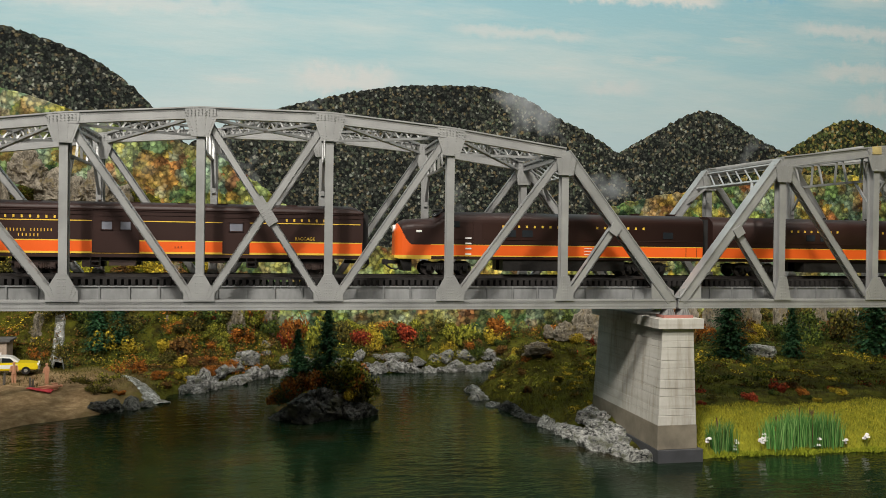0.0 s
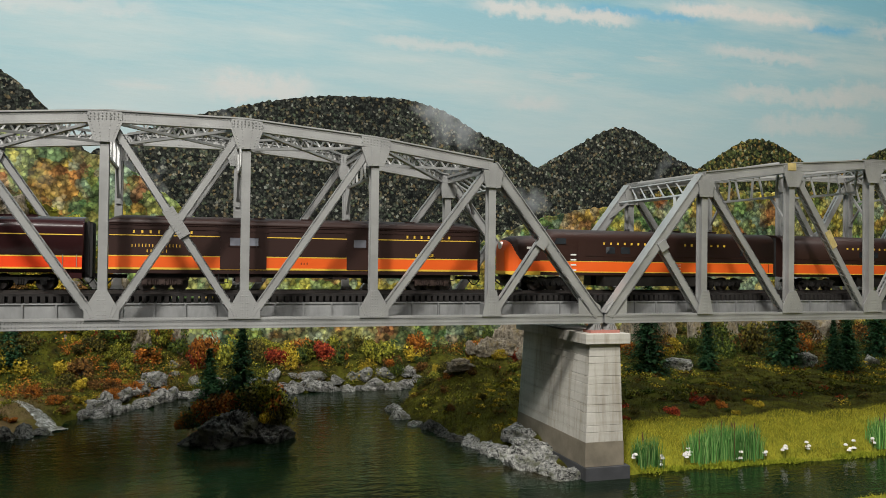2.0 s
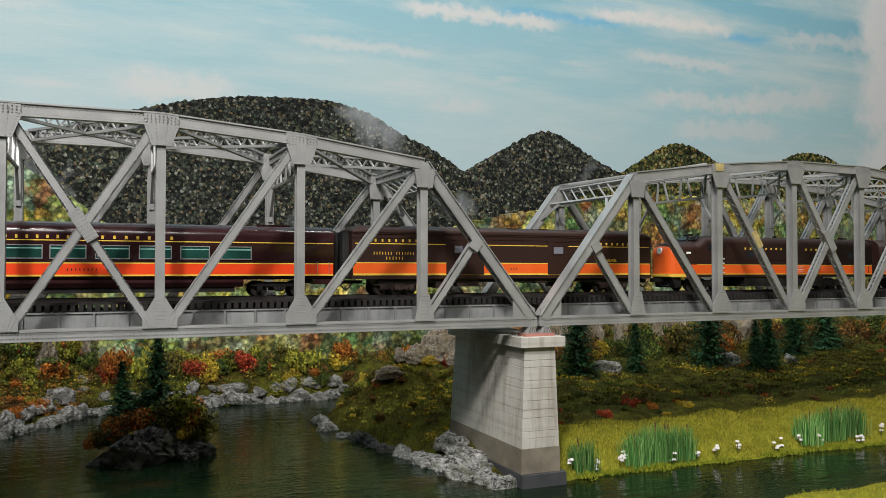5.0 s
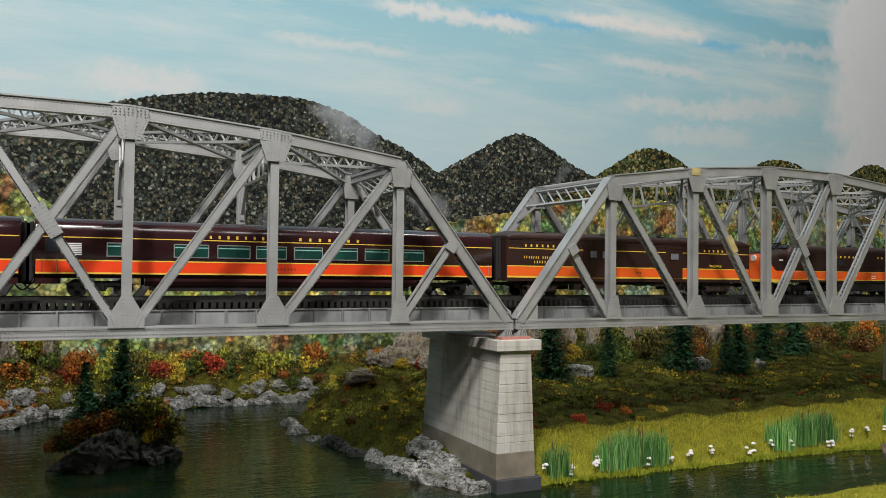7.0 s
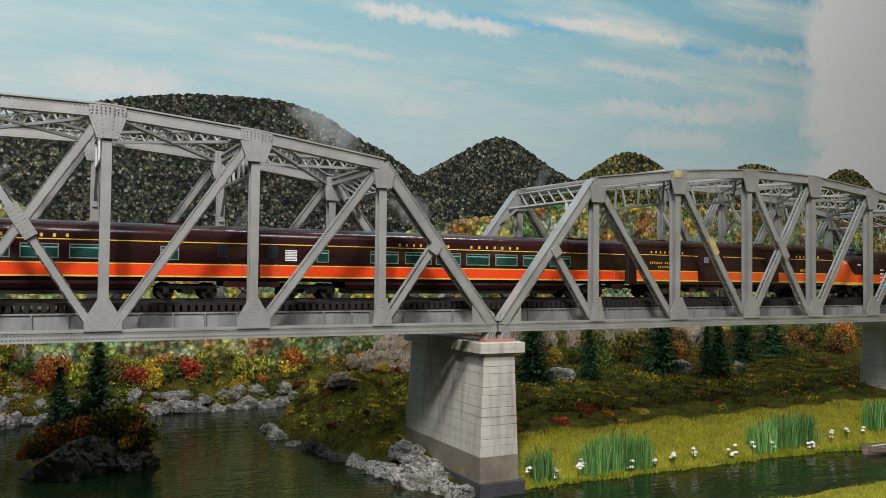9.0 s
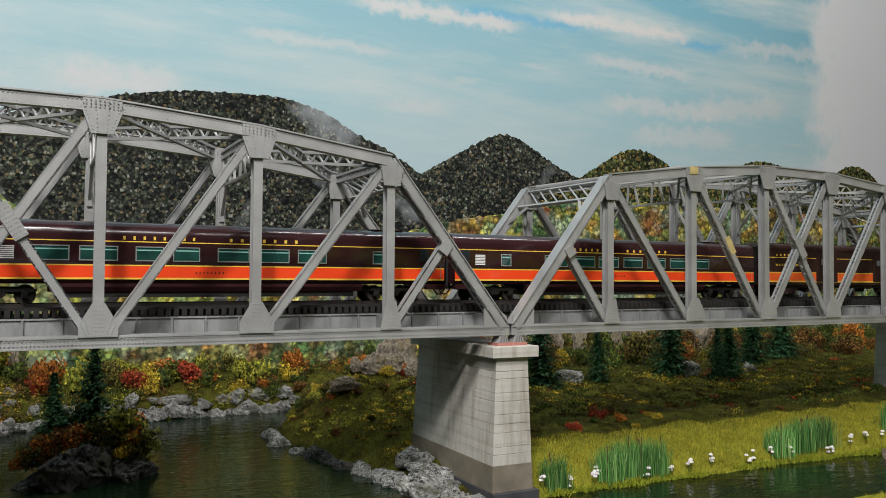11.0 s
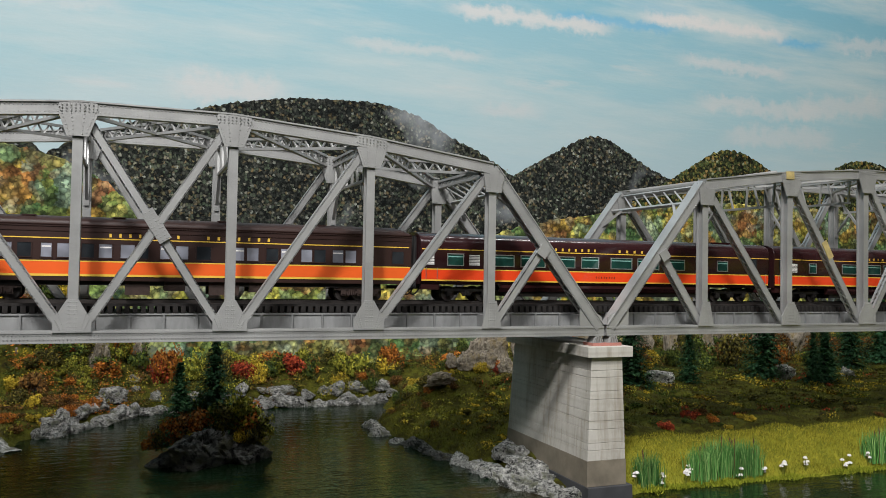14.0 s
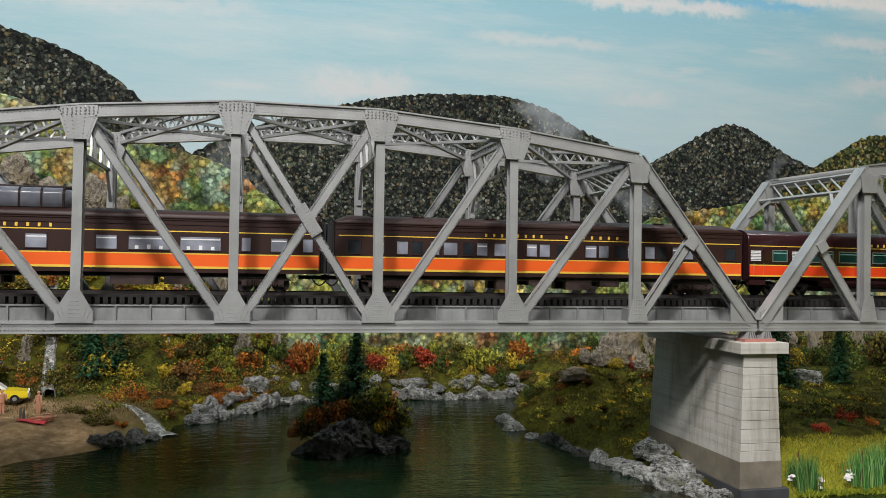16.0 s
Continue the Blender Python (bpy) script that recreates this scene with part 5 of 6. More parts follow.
# ---- rocks, bushes, trees ----
rng = random.Random(11)
FOLIAGE = {
    "yellow": island_mat("yellow_leaves", [(0, (0.1250, 0.1000, 0.0125)), (0.5, (0.3750, 0.2750, 0.0250)), (1, (0.6875, 0.5000, 0.0500))]),
    "green": island_mat("green_leaves", [(0, (0.0168, 0.0308, 0.0112)), (0.6, (0.0630, 0.0910, 0.0196)), (1, (0.1680, 0.1960, 0.0280))]),
    "olive": island_mat("olive_leaves", [(0, (0.0196, 0.0196, 0.0084)), (0.6, (0.0840, 0.0770, 0.0196)), (1, (0.2240, 0.1820, 0.0280))]),
    "lime": island_mat("yellow_green_leaves", [(0, (0.0375, 0.0500, 0.0100)), (0.5, (0.1750, 0.1875, 0.0250)), (1, (0.4000, 0.3625, 0.0438))]),
    "orange": island_mat("orange_leaves", [(0, (0.0875, 0.0312, 0.0100)), (0.5, (0.3250, 0.1063, 0.0187)), (1, (0.5625, 0.2125, 0.0312))]),
    "red": island_mat("red_leaves", [(0, (0.0500, 0.0100, 0.0075)), (0.5, (0.2375, 0.0325, 0.0175)), (1, (0.5000, 0.0938, 0.0312))]),
    "brown": island_mat("brown_leaves", [(0, (0.0280, 0.0182, 0.0084)), (0.5, (0.1190, 0.0630, 0.0196)), (1, (0.2800, 0.1400, 0.0350))]),
    "pine": island_mat("pine_needles", [(0, (0.0075, 0.0250, 0.0112)), (0.6, (0.0250, 0.0750, 0.0325)), (1, (0.0688, 0.1625, 0.0625))]),
}
BARK = paint("grey_brown_bark", (0.05, 0.038, 0.028), 0.9, 0, 0.4, 150, 0.5)
WORDS = {"yellow": "golden yellow", "green": "dark green", "olive": "olive brown", "lime": "yellow-green", "orange": "orange", "red": "deep red", "brown": "russet brown"}


def leaf_cloud(n, seed, size, squash=0.8, lumps=12):
    """Many small leaves gathered in uneven lumps, about one unit in radius, foot at zero."""
    r = random.Random(seed)
    cores = [(Vector((r.uniform(-0.6, 0.6), r.uniform(-0.6, 0.6), r.uniform(0.3, 1.25) * squash)), r.uniform(0.20, 0.42)) for _ in range(lumps)]
    verts, faces = [], []
    for _ in range(n):
        c, rad = r.choice(cores)
        d = Vector((r.gauss(0, 1), r.gauss(0, 1), r.gauss(0, 1))).normalized()
        p = c + d * rad * (0.55 + 0.5 * r.random() ** 0.5)
        if p.z < 0.02:
            p.z = 0.02 + 0.1 * r.random()
        s = size * r.uniform(0.6, 1.4)
        a = Vector((r.gauss(0, 1), r.gauss(0, 1), r.gauss(0, 1))).normalized()
        b = a.cross(d if abs(a.dot(d)) < 0.95 else Vector((0, 0, 1))).normalized()
        i = len(verts)
        verts += [p + a * s, p + b * s * 0.6, p - a * s, p - b * s * 0.6]
        faces.append((i, i + 1, i + 2, i + 3))
    me = bpy.data.meshes.new("crown")
    me.from_pydata([tuple(v) for v in verts], [], faces)
    return me


def twig_mesh(seed):
    r = random.Random(seed)
    bm = bmesh.new()
    tube(bm, (0, 0, -0.15), (0.03, 0, 0.35), 0.05, 0.035, 5)
    for k in range(5):
        a = r.uniform(0, 6.28)
        tube(bm, (0.02, 0, 0.2 + 0.05 * k), (0.5 * math.cos(a), 0.5 * math.sin(a), 0.75 + 0.05 * k), 0.03, 0.01, 4)
    me = bpy.data.meshes.new("stem")
    bm.to_mesh(me)
    bm.free()
    me.materials.append(BARK)
    return me


CROWNS = {}
STEMS = [twig_mesh(k) for k in range(3)]


def crown_of(colour, k):
    if (colour, k) not in CROWNS:
        me = leaf_cloud(1300, 100 + k, 0.072, (0.8, 0.62, 1.0, 0.7)[k])
        me.materials.append(FOLIAGE[colour])
        CROWNS[colour, k] = me
    return CROWNS[colour, k]


def bush(x, y, r, colour, z=None, tall=1.0, group="bushes along the river"):
    ob = thing("bush", f"{WORDS[colour]} leafy model bush on the bank", "bush", group)
    k = rng.randrange(4)
    link_mesh("crown", crown_of(colour, k), None, ob)
    link_mesh("stem", STEMS[k % 3], None, ob)
    ob.location = (x, y, (z_at(x, y) if z is None else z) - 0.05 * r)
    ob.rotation_euler = (rng.uniform(-0.1, 0.1), rng.uniform(-0.1, 0.1), rng.uniform(0, 6.28))
    ob.scale = (r, r, r * tall)
    return ob


def conifer_mesh(seed):
    """Tiers of drooping boughs, each set with many short needle tufts."""
    r = random.Random(seed)
    verts, faces = [], []
    tiers = 34
    for t in range(tiers):
        f = t / tiers
        z = 0.05 + 0.95 * f
        reach = (0.27 * (1 - f) ** 0.9 + 0.012) * r.uniform(0.8, 1.12)
        for _ in range(int(26 * (1 - f)) + 8):
            a = r.uniform(0, 6.283)
            L = reach * r.uniform(0.55, 1.15)
            d = Vector((math.cos(a), math.sin(a), -0.18 + 0.35 * f))
            side = Vector((-math.sin(a), math.cos(a), 0))
            for q in range(9):
                g = 0.2 + 0.8 * q / 8
                p = Vector((0, 0, z + r.uniform(-0.012, 0.012))) + d * L * g
                s = 0.0135 * r.uniform(0.6, 1.3)
                tip = p + d * r.uniform(0.012, 0.03) + side * r.uniform(-0.035, 0.035) + Vector((0, 0, r.uniform(-0.03, 0.02)))
                i = len(verts)
                verts += [p + side * s, tip, p - side * s]
                faces.append((i, i + 1, i + 2))
    me = bpy.data.meshes.new("needles")
    me.from_pydata([tuple(v) for v in verts], [], faces)
    me.materials.append(FOLIAGE["pine"])
    return me


PINES = [conifer_mesh(k) for k in range(3)]
bm = bmesh.new()
tube(bm, (0, 0, -0.1), (0, 0, 0.95), 0.035, 0.004, 7)
PINE_TRUNK = bpy.data.meshes.new("trunk")
bm.to_mesh(PINE_TRUNK)
bm.free()
PINE_TRUNK.materials.append(BARK)


def conifer(x, y, h, z=None, fat=1.0):
    ob = thing("fir_tree", "dark green model fir tree on the bank", "tree", "fir trees round the river")
    link_mesh("crown", PINES[rng.randrange(3)], None, ob)
    link_mesh("trunk", PINE_TRUNK, None, ob)
    ob.location = (x, y, z_at(x, y) if z is None else z)
    ob.rotation_euler = (0, 0, rng.uniform(0, 6.28))
    ob.scale = (h * fat, h * fat, h)
    return ob


def rock_mesh(seed, mat, cuts=4, amp=0.10, strata=0.0):
    """An angular block: a hull of random points, broken up finely."""
    q = random.Random(seed + 50)
    bm = bmesh.new()
    for _ in range(20):
        d = Vector((q.gauss(0, 1), q.gauss(0, 1), q.gauss(0, 1))).normalized()
        bm.verts.new(d * q.uniform(0.8, 1.12))
    res = bmesh.ops.convex_hull(bm, input=bm.verts[:])
    bmesh.ops.delete(bm, geom=[g for g in res["geom_interior"] if isinstance(g, bmesh.types.BMVert)], context="VERTS")
    bmesh.ops.subdivide_edges(bm, edges=bm.edges[:], cuts=cuts, use_grid_fill=True)
    bmesh.ops.triangulate(bm, faces=bm.faces[:])
    bmesh.ops.subdivide_edges(bm, edges=bm.edges[:], cuts=1, use_grid_fill=True)
    off = Vector((seed * 7.3, seed * 3.1, seed * 1.7))
    for v in bm.verts:
        p = v.co.copy()
        crack = noise.voronoi(p * 2.4 + off)[0]
        h = 1 + amp * noise.fractal(p * 2.6 + off, 1, 2, 5) - 0.14 * max(0.0, 1 - (crack[1] - crack[0]) / 0.10)
        if strata:
            h += strata * math.copysign(abs(math.sin(p.z * 9 + 1.5 * noise.noise(p * 2 + off))) ** 0.4, math.sin(p.z * 9 + 1.5 * noise.noise(p * 2 + off)))
        v.co = p * h
        v.co.z = max(v.co.z, -0.6)
    me = bpy.data.meshes.new("rock")
    bm.to_mesh(me)
    bm.free()
    me.materials.append(mat)
    return me


GREYROCKS = [rock_mesh(k, ROCK) for k in range(5)]
SLATEROCKS = [rock_mesh(k + 30, SLATE) for k in range(4)]
DARKROCKS = [rock_mesh(k + 10, DARKROCK) for k in range(3)]
TANROCKS = [rock_mesh(k + 20, TANROCK, 5, 0.22, 0.06) for k in range(3)]


def rock(x, y, sx, sy, sz, kind, z=None, sink=0.35):
    me, label = {"grey": (GREYROCKS, "pale grey plaster boulder at the water's edge"), "slate": (SLATEROCKS, "grey angular boulder along the far shore"), "dark": (DARKROCKS, "dark wet rock at the water's edge"),
                 "tan": (TANROCKS, "tan layered rock outcrop among bushes")}[kind]
    ob = link_mesh("boulder", rng.choice(me), None)
    tagged(ob, label, "rock", "rocks of the banks")
    ob.location = (x, y, (z_at(x, y) if z is None else z) + sz * (0.55 - sink))
    ob.rotation_euler = (rng.uniform(-0.2, 0.2), rng.uniform(-0.2, 0.2), rng.uniform(0, 6.28))
    ob.scale = (sx, sy, sz)
    return ob


def shore_rocks(a, b, n, size, kind, jitter=0.008):
    for k in range(n):
        f = (k + rng.uniform(0.2, 0.8)) / n
        x = a[0] + (b[0] - a[0]) * f + rng.uniform(-jitter, jitter)
        y = a[1] + (b[1] - a[1]) * f + rng.uniform(-jitter, jitter)
        s = size * rng.uniform(0.6, 1.35)
        rock(x, y, s, s * rng.uniform(0.6, 1), s * rng.uniform(0.45, 0.8), kind, max(z_at(x, y), WATER_Z - 0.002))


# pale rocks before the pier, darker ones along the point
shore_rocks((-0.024, -0.006), (-0.044, 0.035), 9, 0.0135, "grey", 0.003)
shore_rocks((-0.024, 0.012), (-0.036, 0.06), 8, 0.0095, "grey", 0.003)
shore_rocks((-0.024, 0.03), (-0.030, 0.10), 8, 0.011, "grey", 0.003)
shore_rocks((-0.042, 0.035), (-0.058, 0.11), 12, 0.0115, "grey", 0.004)
shore_rocks((-0.056, 0.11), (-0.080, 0.19), 9, 0.0095, "dark", 0.004)
shore_rocks((-0.080, 0.19), (-0.088, 0.28), 6, 0.010, "grey", 0.006)
# back shore and the west bank
shore_rocks((-0.285, 0.405), (-0.018, 0.405), 22, 0.0125, "slate", 0.003)
shore_rocks((-0.380, 0.295), (-0.28, 0.41), 17, 0.0135, "slate", 0.005)
shore_rocks((-0.378, 0.325), (-0.29, 0.43), 10, 0.013, "slate", 0.006)
shore_rocks((-0.445, 0.212), (-0.405, 0.243), 4, 0.014, "dark", 0.003)
rock(-0.515, 0.13, 0.016, 0.012, 0.007, "dark", WATER_Z)
# island
rock(-0.246, 0.176, 0.044, 0.027, 0.027, "dark", WATER_Z, 0.42)
rock(-0.214, 0.170, 0.020, 0.016, 0.015, "dark", WATER_Z, 0.42)
rock(-0.276, 0.171, 0.018, 0.014, 0.011, "dark", WATER_Z, 0.42)
IZ = WATER_Z + 0.019
shore_rocks((-0.280, 0.418), (-0.022, 0.420), 15, 0.0130, "slate", 0.004)
conifer(-0.267, 0.184, 0.064, IZ - 0.006, 1.15)
conifer(-0.241, 0.186, 0.088, IZ - 0.006, 0.95)
for x, y, r, c, up in ((-0.280, 0.178, 0.011, "olive", -0.004), (-0.270, 0.176, 0.012, "orange", 0.001), (-0.262, 0.174, 0.013, "brown", 0.004), (-0.252, 0.178, 0.012, "orange", 0.006), (-0.284, 0.184, 0.010, "orange", -0.006),
                       (-0.230, 0.182, 0.018, "olive", 0.003), (-0.220, 0.180, 0.018, "lime", 0.004), (-0.211, 0.175, 0.014, "olive", -0.002), (-0.206, 0.178, 0.013, "lime", -0.006), (-0.226, 0.192, 0.020, "green", 0.006),
                       (-0.243, 0.186, 0.015, "green", 0.008), (-0.216, 0.186, 0.016, "orange", 0.006), (-0.258, 0.168, 0.007, "yellow", -0.001), (-0.222, 0.170, 0.008, "yellow", -0.003), (-0.236, 0.172, 0.009, "olive", 0.004), (-0.252, 0.194, 0.017, "green", 0.004), (-0.274, 0.188, 0.012, "lime", 0.0)):
    bush(x, y, r * 1.12, c, IZ + up - 0.003, 1.2)


def off_brook(x, y):
    """Keeps the bed of the brook clear."""
    ax, ay, bx, by = -0.440, 0.325, -0.383, 0.236
    f = np.clip(((x - ax) * (bx - ax) + (y - ay) * (by - ay)) / ((bx - ax) ** 2 + (by - ay) ** 2), 0, 1)
    return np.hypot(x - ax - f * (bx - ax), y - ay - f * (by - ay)) > 0.014


def scatter(n, xr, yr, rr, colours, tall=(0.8, 1.2), group="bushes along the river"):
    k = tries = 0
    names = [c for c, w in colours for _ in range(w)]
    while k < n and tries < n * 8:
        tries += 1
        x, y = rng.uniform(*xr), rng.uniform(*yr)
        z = z_at(x, y)
        if z < WATER_Z + 0.006 or not off_brook(x, y):
            continue
        bush(x, y, rng.uniform(*rr), rng.choice(names), z, rng.uniform(*tall), group)
        k += 1


MIXED = (("yellow", 3), ("lime", 4), ("green", 4), ("orange", 3), ("red", 1), ("olive", 3), ("brown", 2))
scatter(60, (-0.72, -0.31), (0.40, 0.468), (0.011, 0.021), (("yellow", 2), ("lime", 4), ("green", 4), ("orange", 2), ("red", 1), ("olive", 4), ("brown", 2)))
scatter(16, (-0.31, -0.02), (0.445, 0.468), (0.011, 0.019), (("yellow", 2), ("lime", 4), ("green", 5), ("orange", 2), ("red", 2), ("olive", 2)))
scatter(30, (-0.56, -0.30), (0.375, 0.445), (0.012, 0.020), (("orange", 3), ("brown", 2), ("yellow", 5), ("olive", 3), ("lime", 5), ("red", 1), ("green", 2)))
scatter(30, (0.30, 1.0), (0.31, 0.40), (0.014, 0.026), (("olive", 4), ("brown", 4), ("green", 4), ("orange", 1)), (0.9, 1.5))
scatter(24, (0.05, 0.34), (0.33, 0.40), (0.010, 0.018), (("olive", 3), ("brown", 4), ("green", 2), ("orange", 2), ("yellow", 2)), (0.9, 1.5))
scatter(22, (-0.44, -0.30), (0.335, 0.41), (0.006, 0.012), (("orange", 4), ("brown", 2), ("yellow", 2), ("olive", 3), ("lime", 2)))
scatter(22, (-0.06, 0.03), (0.34, 0.45), (0.009, 0.015), (("olive", 5), ("yellow", 2), ("brown", 3), ("green", 3), ("lime", 1)))
scatter(8, (-0.07, -0.01), (0.18, 0.32), (0.004, 0.006), (("olive", 5), ("brown", 2), ("yellow", 1), ("green", 2)))
scatter(50, (0.02, 0.85), (0.36, 0.465), (0.010, 0.020), (("olive", 6), ("brown", 4), ("green", 5), ("yellow", 1), ("orange", 1), ("lime", 1)), (0.9, 1.6))
scatter(26, (0.02, 0.7), (0.066, 0.11), (0.005, 0.009), (("olive", 4), ("brown", 3), ("yellow", 2), ("red", 2), ("green", 3)), (0.6, 0.9))


def undergrowth(name, n, xr, yr, size, colour, label, leaves=46, flat=0.6):
    """A carpet of low leafy clumps, too many to count."""
    g = np.random.default_rng(len(name) * 31 + n)
    X, Y = g.uniform(*xr, n * 4), g.uniform(*yr, n * 4)
    Z = ground_z(X, Y)
    # colours gather in drifts
    seed = sum(map(ord, colour)) * 0.37
    drift = np.array([noise.noise(Vector((x * 12 + seed, y * 14, seed))) for x, y in zip(X, Y)])
    ok = np.nonzero((Z > WATER_Z + 0.006) & off_brook(X, Y) & (drift > (-0.1 if colour in ("olive", "green", "lime") else 0.12)))[0][:n]
    R = g.uniform(size * 0.5, size * 1.3, len(ok))
    m = len(ok) * leaves
    d = g.normal(size=(m, 3))
    d /= np.linalg.norm(d, axis=1)[:, None]
    rad = np.repeat(R, leaves) * (0.35 + 0.75 * g.random(m))
    c = np.stack([np.repeat(X[ok], leaves), np.repeat(Y[ok], leaves), np.repeat(Z[ok] + R * 0.25 * flat, leaves)], 1)
    p = c + d * rad[:, None] * np.array([1, 1, flat])
    p[:, 2] = np.maximum(p[:, 2], c[:, 2] - np.repeat(R, leaves) * 0.2)
    a = g.normal(size=(m, 3))
    a /= np.linalg.norm(a, axis=1)[:, None]
    b = np.cross(a, d)
    b /= np.linalg.norm(b, axis=1)[:, None] + 1e-9
    s = (0.0010 * g.uniform(0.6, 1.4, m))[:, None]
    quad = np.stack([p + a * s, p + b * s * 0.6, p - a * s, p - b * s * 0.6], 1).reshape(-1, 3)
    me = bpy.data.meshes.new(name)
    me.from_pydata(quad.tolist(), [], np.arange(m * 4).reshape(-1, 4).tolist())
    tagged(link_mesh(name, me, FOLIAGE[colour]), label, "undergrowth", kind="stuff")


for colour, n, yr in (("olive", 330, (0.10, 0.40)), ("green", 330, (0.09, 0.40)), ("brown", 90, (0.10, 0.40)), ("yellow", 110, (0.08, 0.30)), ("red", 60, (0.09, 0.30)), ("lime", 230, (0.12, 0.34))):
    undergrowth(f"meadow_{colour}_undergrowth", n, (0.015, 0.75), yr, 0.0075, colour, f"low {WORDS[colour]} undergrowth on the meadow", 46, 0.5)
for colour, n in (("olive", 420), ("green", 420), ("brown", 280), ("orange", 70), ("yellow", 70)):
    undergrowth(f"slope_{colour}_undergrowth", n, (0.0, 1.0), (0.34, 0.47), 0.012, colour, f"{WORDS[colour]} undergrowth before the backdrop", 60, 1.2)
for colour, n in (("olive", 260), ("lime", 170), ("green", 260), ("yellow", 70), ("orange", 110), ("brown", 120)):
    undergrowth(f"west_{colour}_undergrowth", n, (-0.75, -0.02), (0.385, 0.472), 0.010, colour, f"{WORDS[colour]} undergrowth on the wooded slope", 60, 1.0)
for colour, n in (("olive", 70), ("brown", 20), ("yellow", 40), ("lime", 110)):
    undergrowth(f"point_{colour}_undergrowth", n, (-0.09, 0.02), (0.10, 0.43), 0.0055, colour, f"low {WORDS[colour]} undergrowth on the point", 46, 0.35)
for colour, n in (("olive", 60), ("orange", 80), ("brown", 60), ("lime", 50), ("yellow", 30)):
    undergrowth(f"beach_{colour}_undergrowth", n, (-0.46, -0.29), (0.285, 0.41), 0.007, colour, f"low {WORDS[colour]} undergrowth above the beach", 46, 0.6)
undergrowth("shore_litter", 45, (0.185, 0.245), (0.004, 0.022), 0.0035, "brown", "patch of brown litter on the shore", 40, 0.4)
for colour, n in (("olive", 130), ("lime", 90), ("green", 130), ("orange", 40), ("brown", 60)):
    undergrowth(f"hillside_{colour}_undergrowth", n, (-0.62, -0.34), (0.368, 0.43), 0.009, colour, f"{WORDS[colour]} undergrowth above the bathing beach", 60, 0.9)
# marked bushes that stand out against the rest
for x, y, r, c, t in ((-0.270, 0.442, 0.021, "orange", 1.7), (-0.278, 0.446, 0.018, "red", 1.5), (-0.238, 0.446, 0.021, "lime", 1.5), (-0.186, 0.440, 0.017, "red", 1.2), (-0.172, 0.436, 0.014, "yellow", 1.4), (-0.152, 0.448, 0.018, "green", 1.3), (-0.130, 0.440, 0.017, "red", 1.2), (-0.112, 0.448, 0.018, "green", 1.3),
                      (-0.066, 0.440, 0.025, "lime", 1.1), (-0.078, 0.432, 0.014, "yellow", 0.9), (-0.052, 0.430, 0.012, "orange", 0.8), (-0.020, 0.440, 0.018, "yellow", 1.1), (-0.010, 0.448, 0.018, "orange", 1.3), (-0.319, 0.440, 0.020, "lime", 1.2), (-0.335, 0.446, 0.016, "yellow", 1.5), (-0.300, 0.448, 0.018, "green", 1.3),
                      (-0.508, 0.430, 0.018, "lime", 1.2), (-0.43, 0.434, 0.022, "yellow", 1.0), (-0.415, 0.430, 0.016, "olive", 1.1), (-0.21, 0.448, 0.018, "olive", 1.4),
                      (-0.34, 0.38, 0.013, "orange", 0.7), (-0.36, 0.37, 0.012, "orange", 0.7), (-0.33, 0.365, 0.010, "brown", 0.7),
                      (-0.405, 0.315, 0.010, "orange", 0.7), (-0.395, 0.30, 0.008, "brown", 0.7), (-0.385, 0.325, 0.009, "yellow", 0.7), (-0.440, 0.262, 0.009, "olive", 0.7), (-0.452, 0.256, 0.010, "olive", 0.7), (-0.430, 0.255, 0.007, "orange", 0.7), (-0.465, 0.285, 0.009, "olive", 0.7),
                      (0.030, 0.080, 0.011, "red", 0.9), (0.05, 0.085, 0.009, "yellow", 0.8), (0.15, 0.10, 0.010, "red", 1.1), (0.17, 0.092, 0.007, "orange", 0.8), (0.20, 0.080, 0.006, "yellow", 0.8), (-0.478, 0.30, 0.010, "olive", 0.6)):
    bush(x, y, r, c, None, t)
# growth on the mound of the point
for x, y, r, c in ((-0.032, 0.272, 0.010, "olive"), (-0.012, 0.258, 0.008, "yellow"), (-0.002, 0.278, 0.012, "brown"), (0.022, 0.258, 0.010, "yellow"), (0.030, 0.290, 0.014, "olive"), (0.052, 0.282, 0.012, "red"), (-0.020, 0.290, 0.012, "olive"), (0.004, 0.300, 0.014, "green"),
                   (-0.042, 0.300, 0.010, "olive"), (0.045, 0.250, 0.010, "olive"), (0.064, 0.270, 0.013, "brown"), (0.012, 0.246, 0.008, "olive"), (-0.015, 0.242, 0.007, "brown"), (0.030, 0.240, 0.008, "lime"), (-0.034, 0.256, 0.007, "orange"), (0.020, 0.276, 0.010, "orange")):
    bush(x, y, r, c, None, 0.9)
# fir trees
for x, y, h in ((-0.480, 0.396, 0.062), (-0.460, 0.400, 0.058), (0.192, 0.248, 0.100), (0.270, 0.252, 0.060), (0.385, 0.264, 0.105), (0.405, 0.210, 0.058), (0.435, 0.222, 0.070), (0.455, 0.240, 0.056), (0.56, 0.30, 0.09), (0.64, 0.32, 0.09)):
    conifer(x, y, h, None, 1.1)
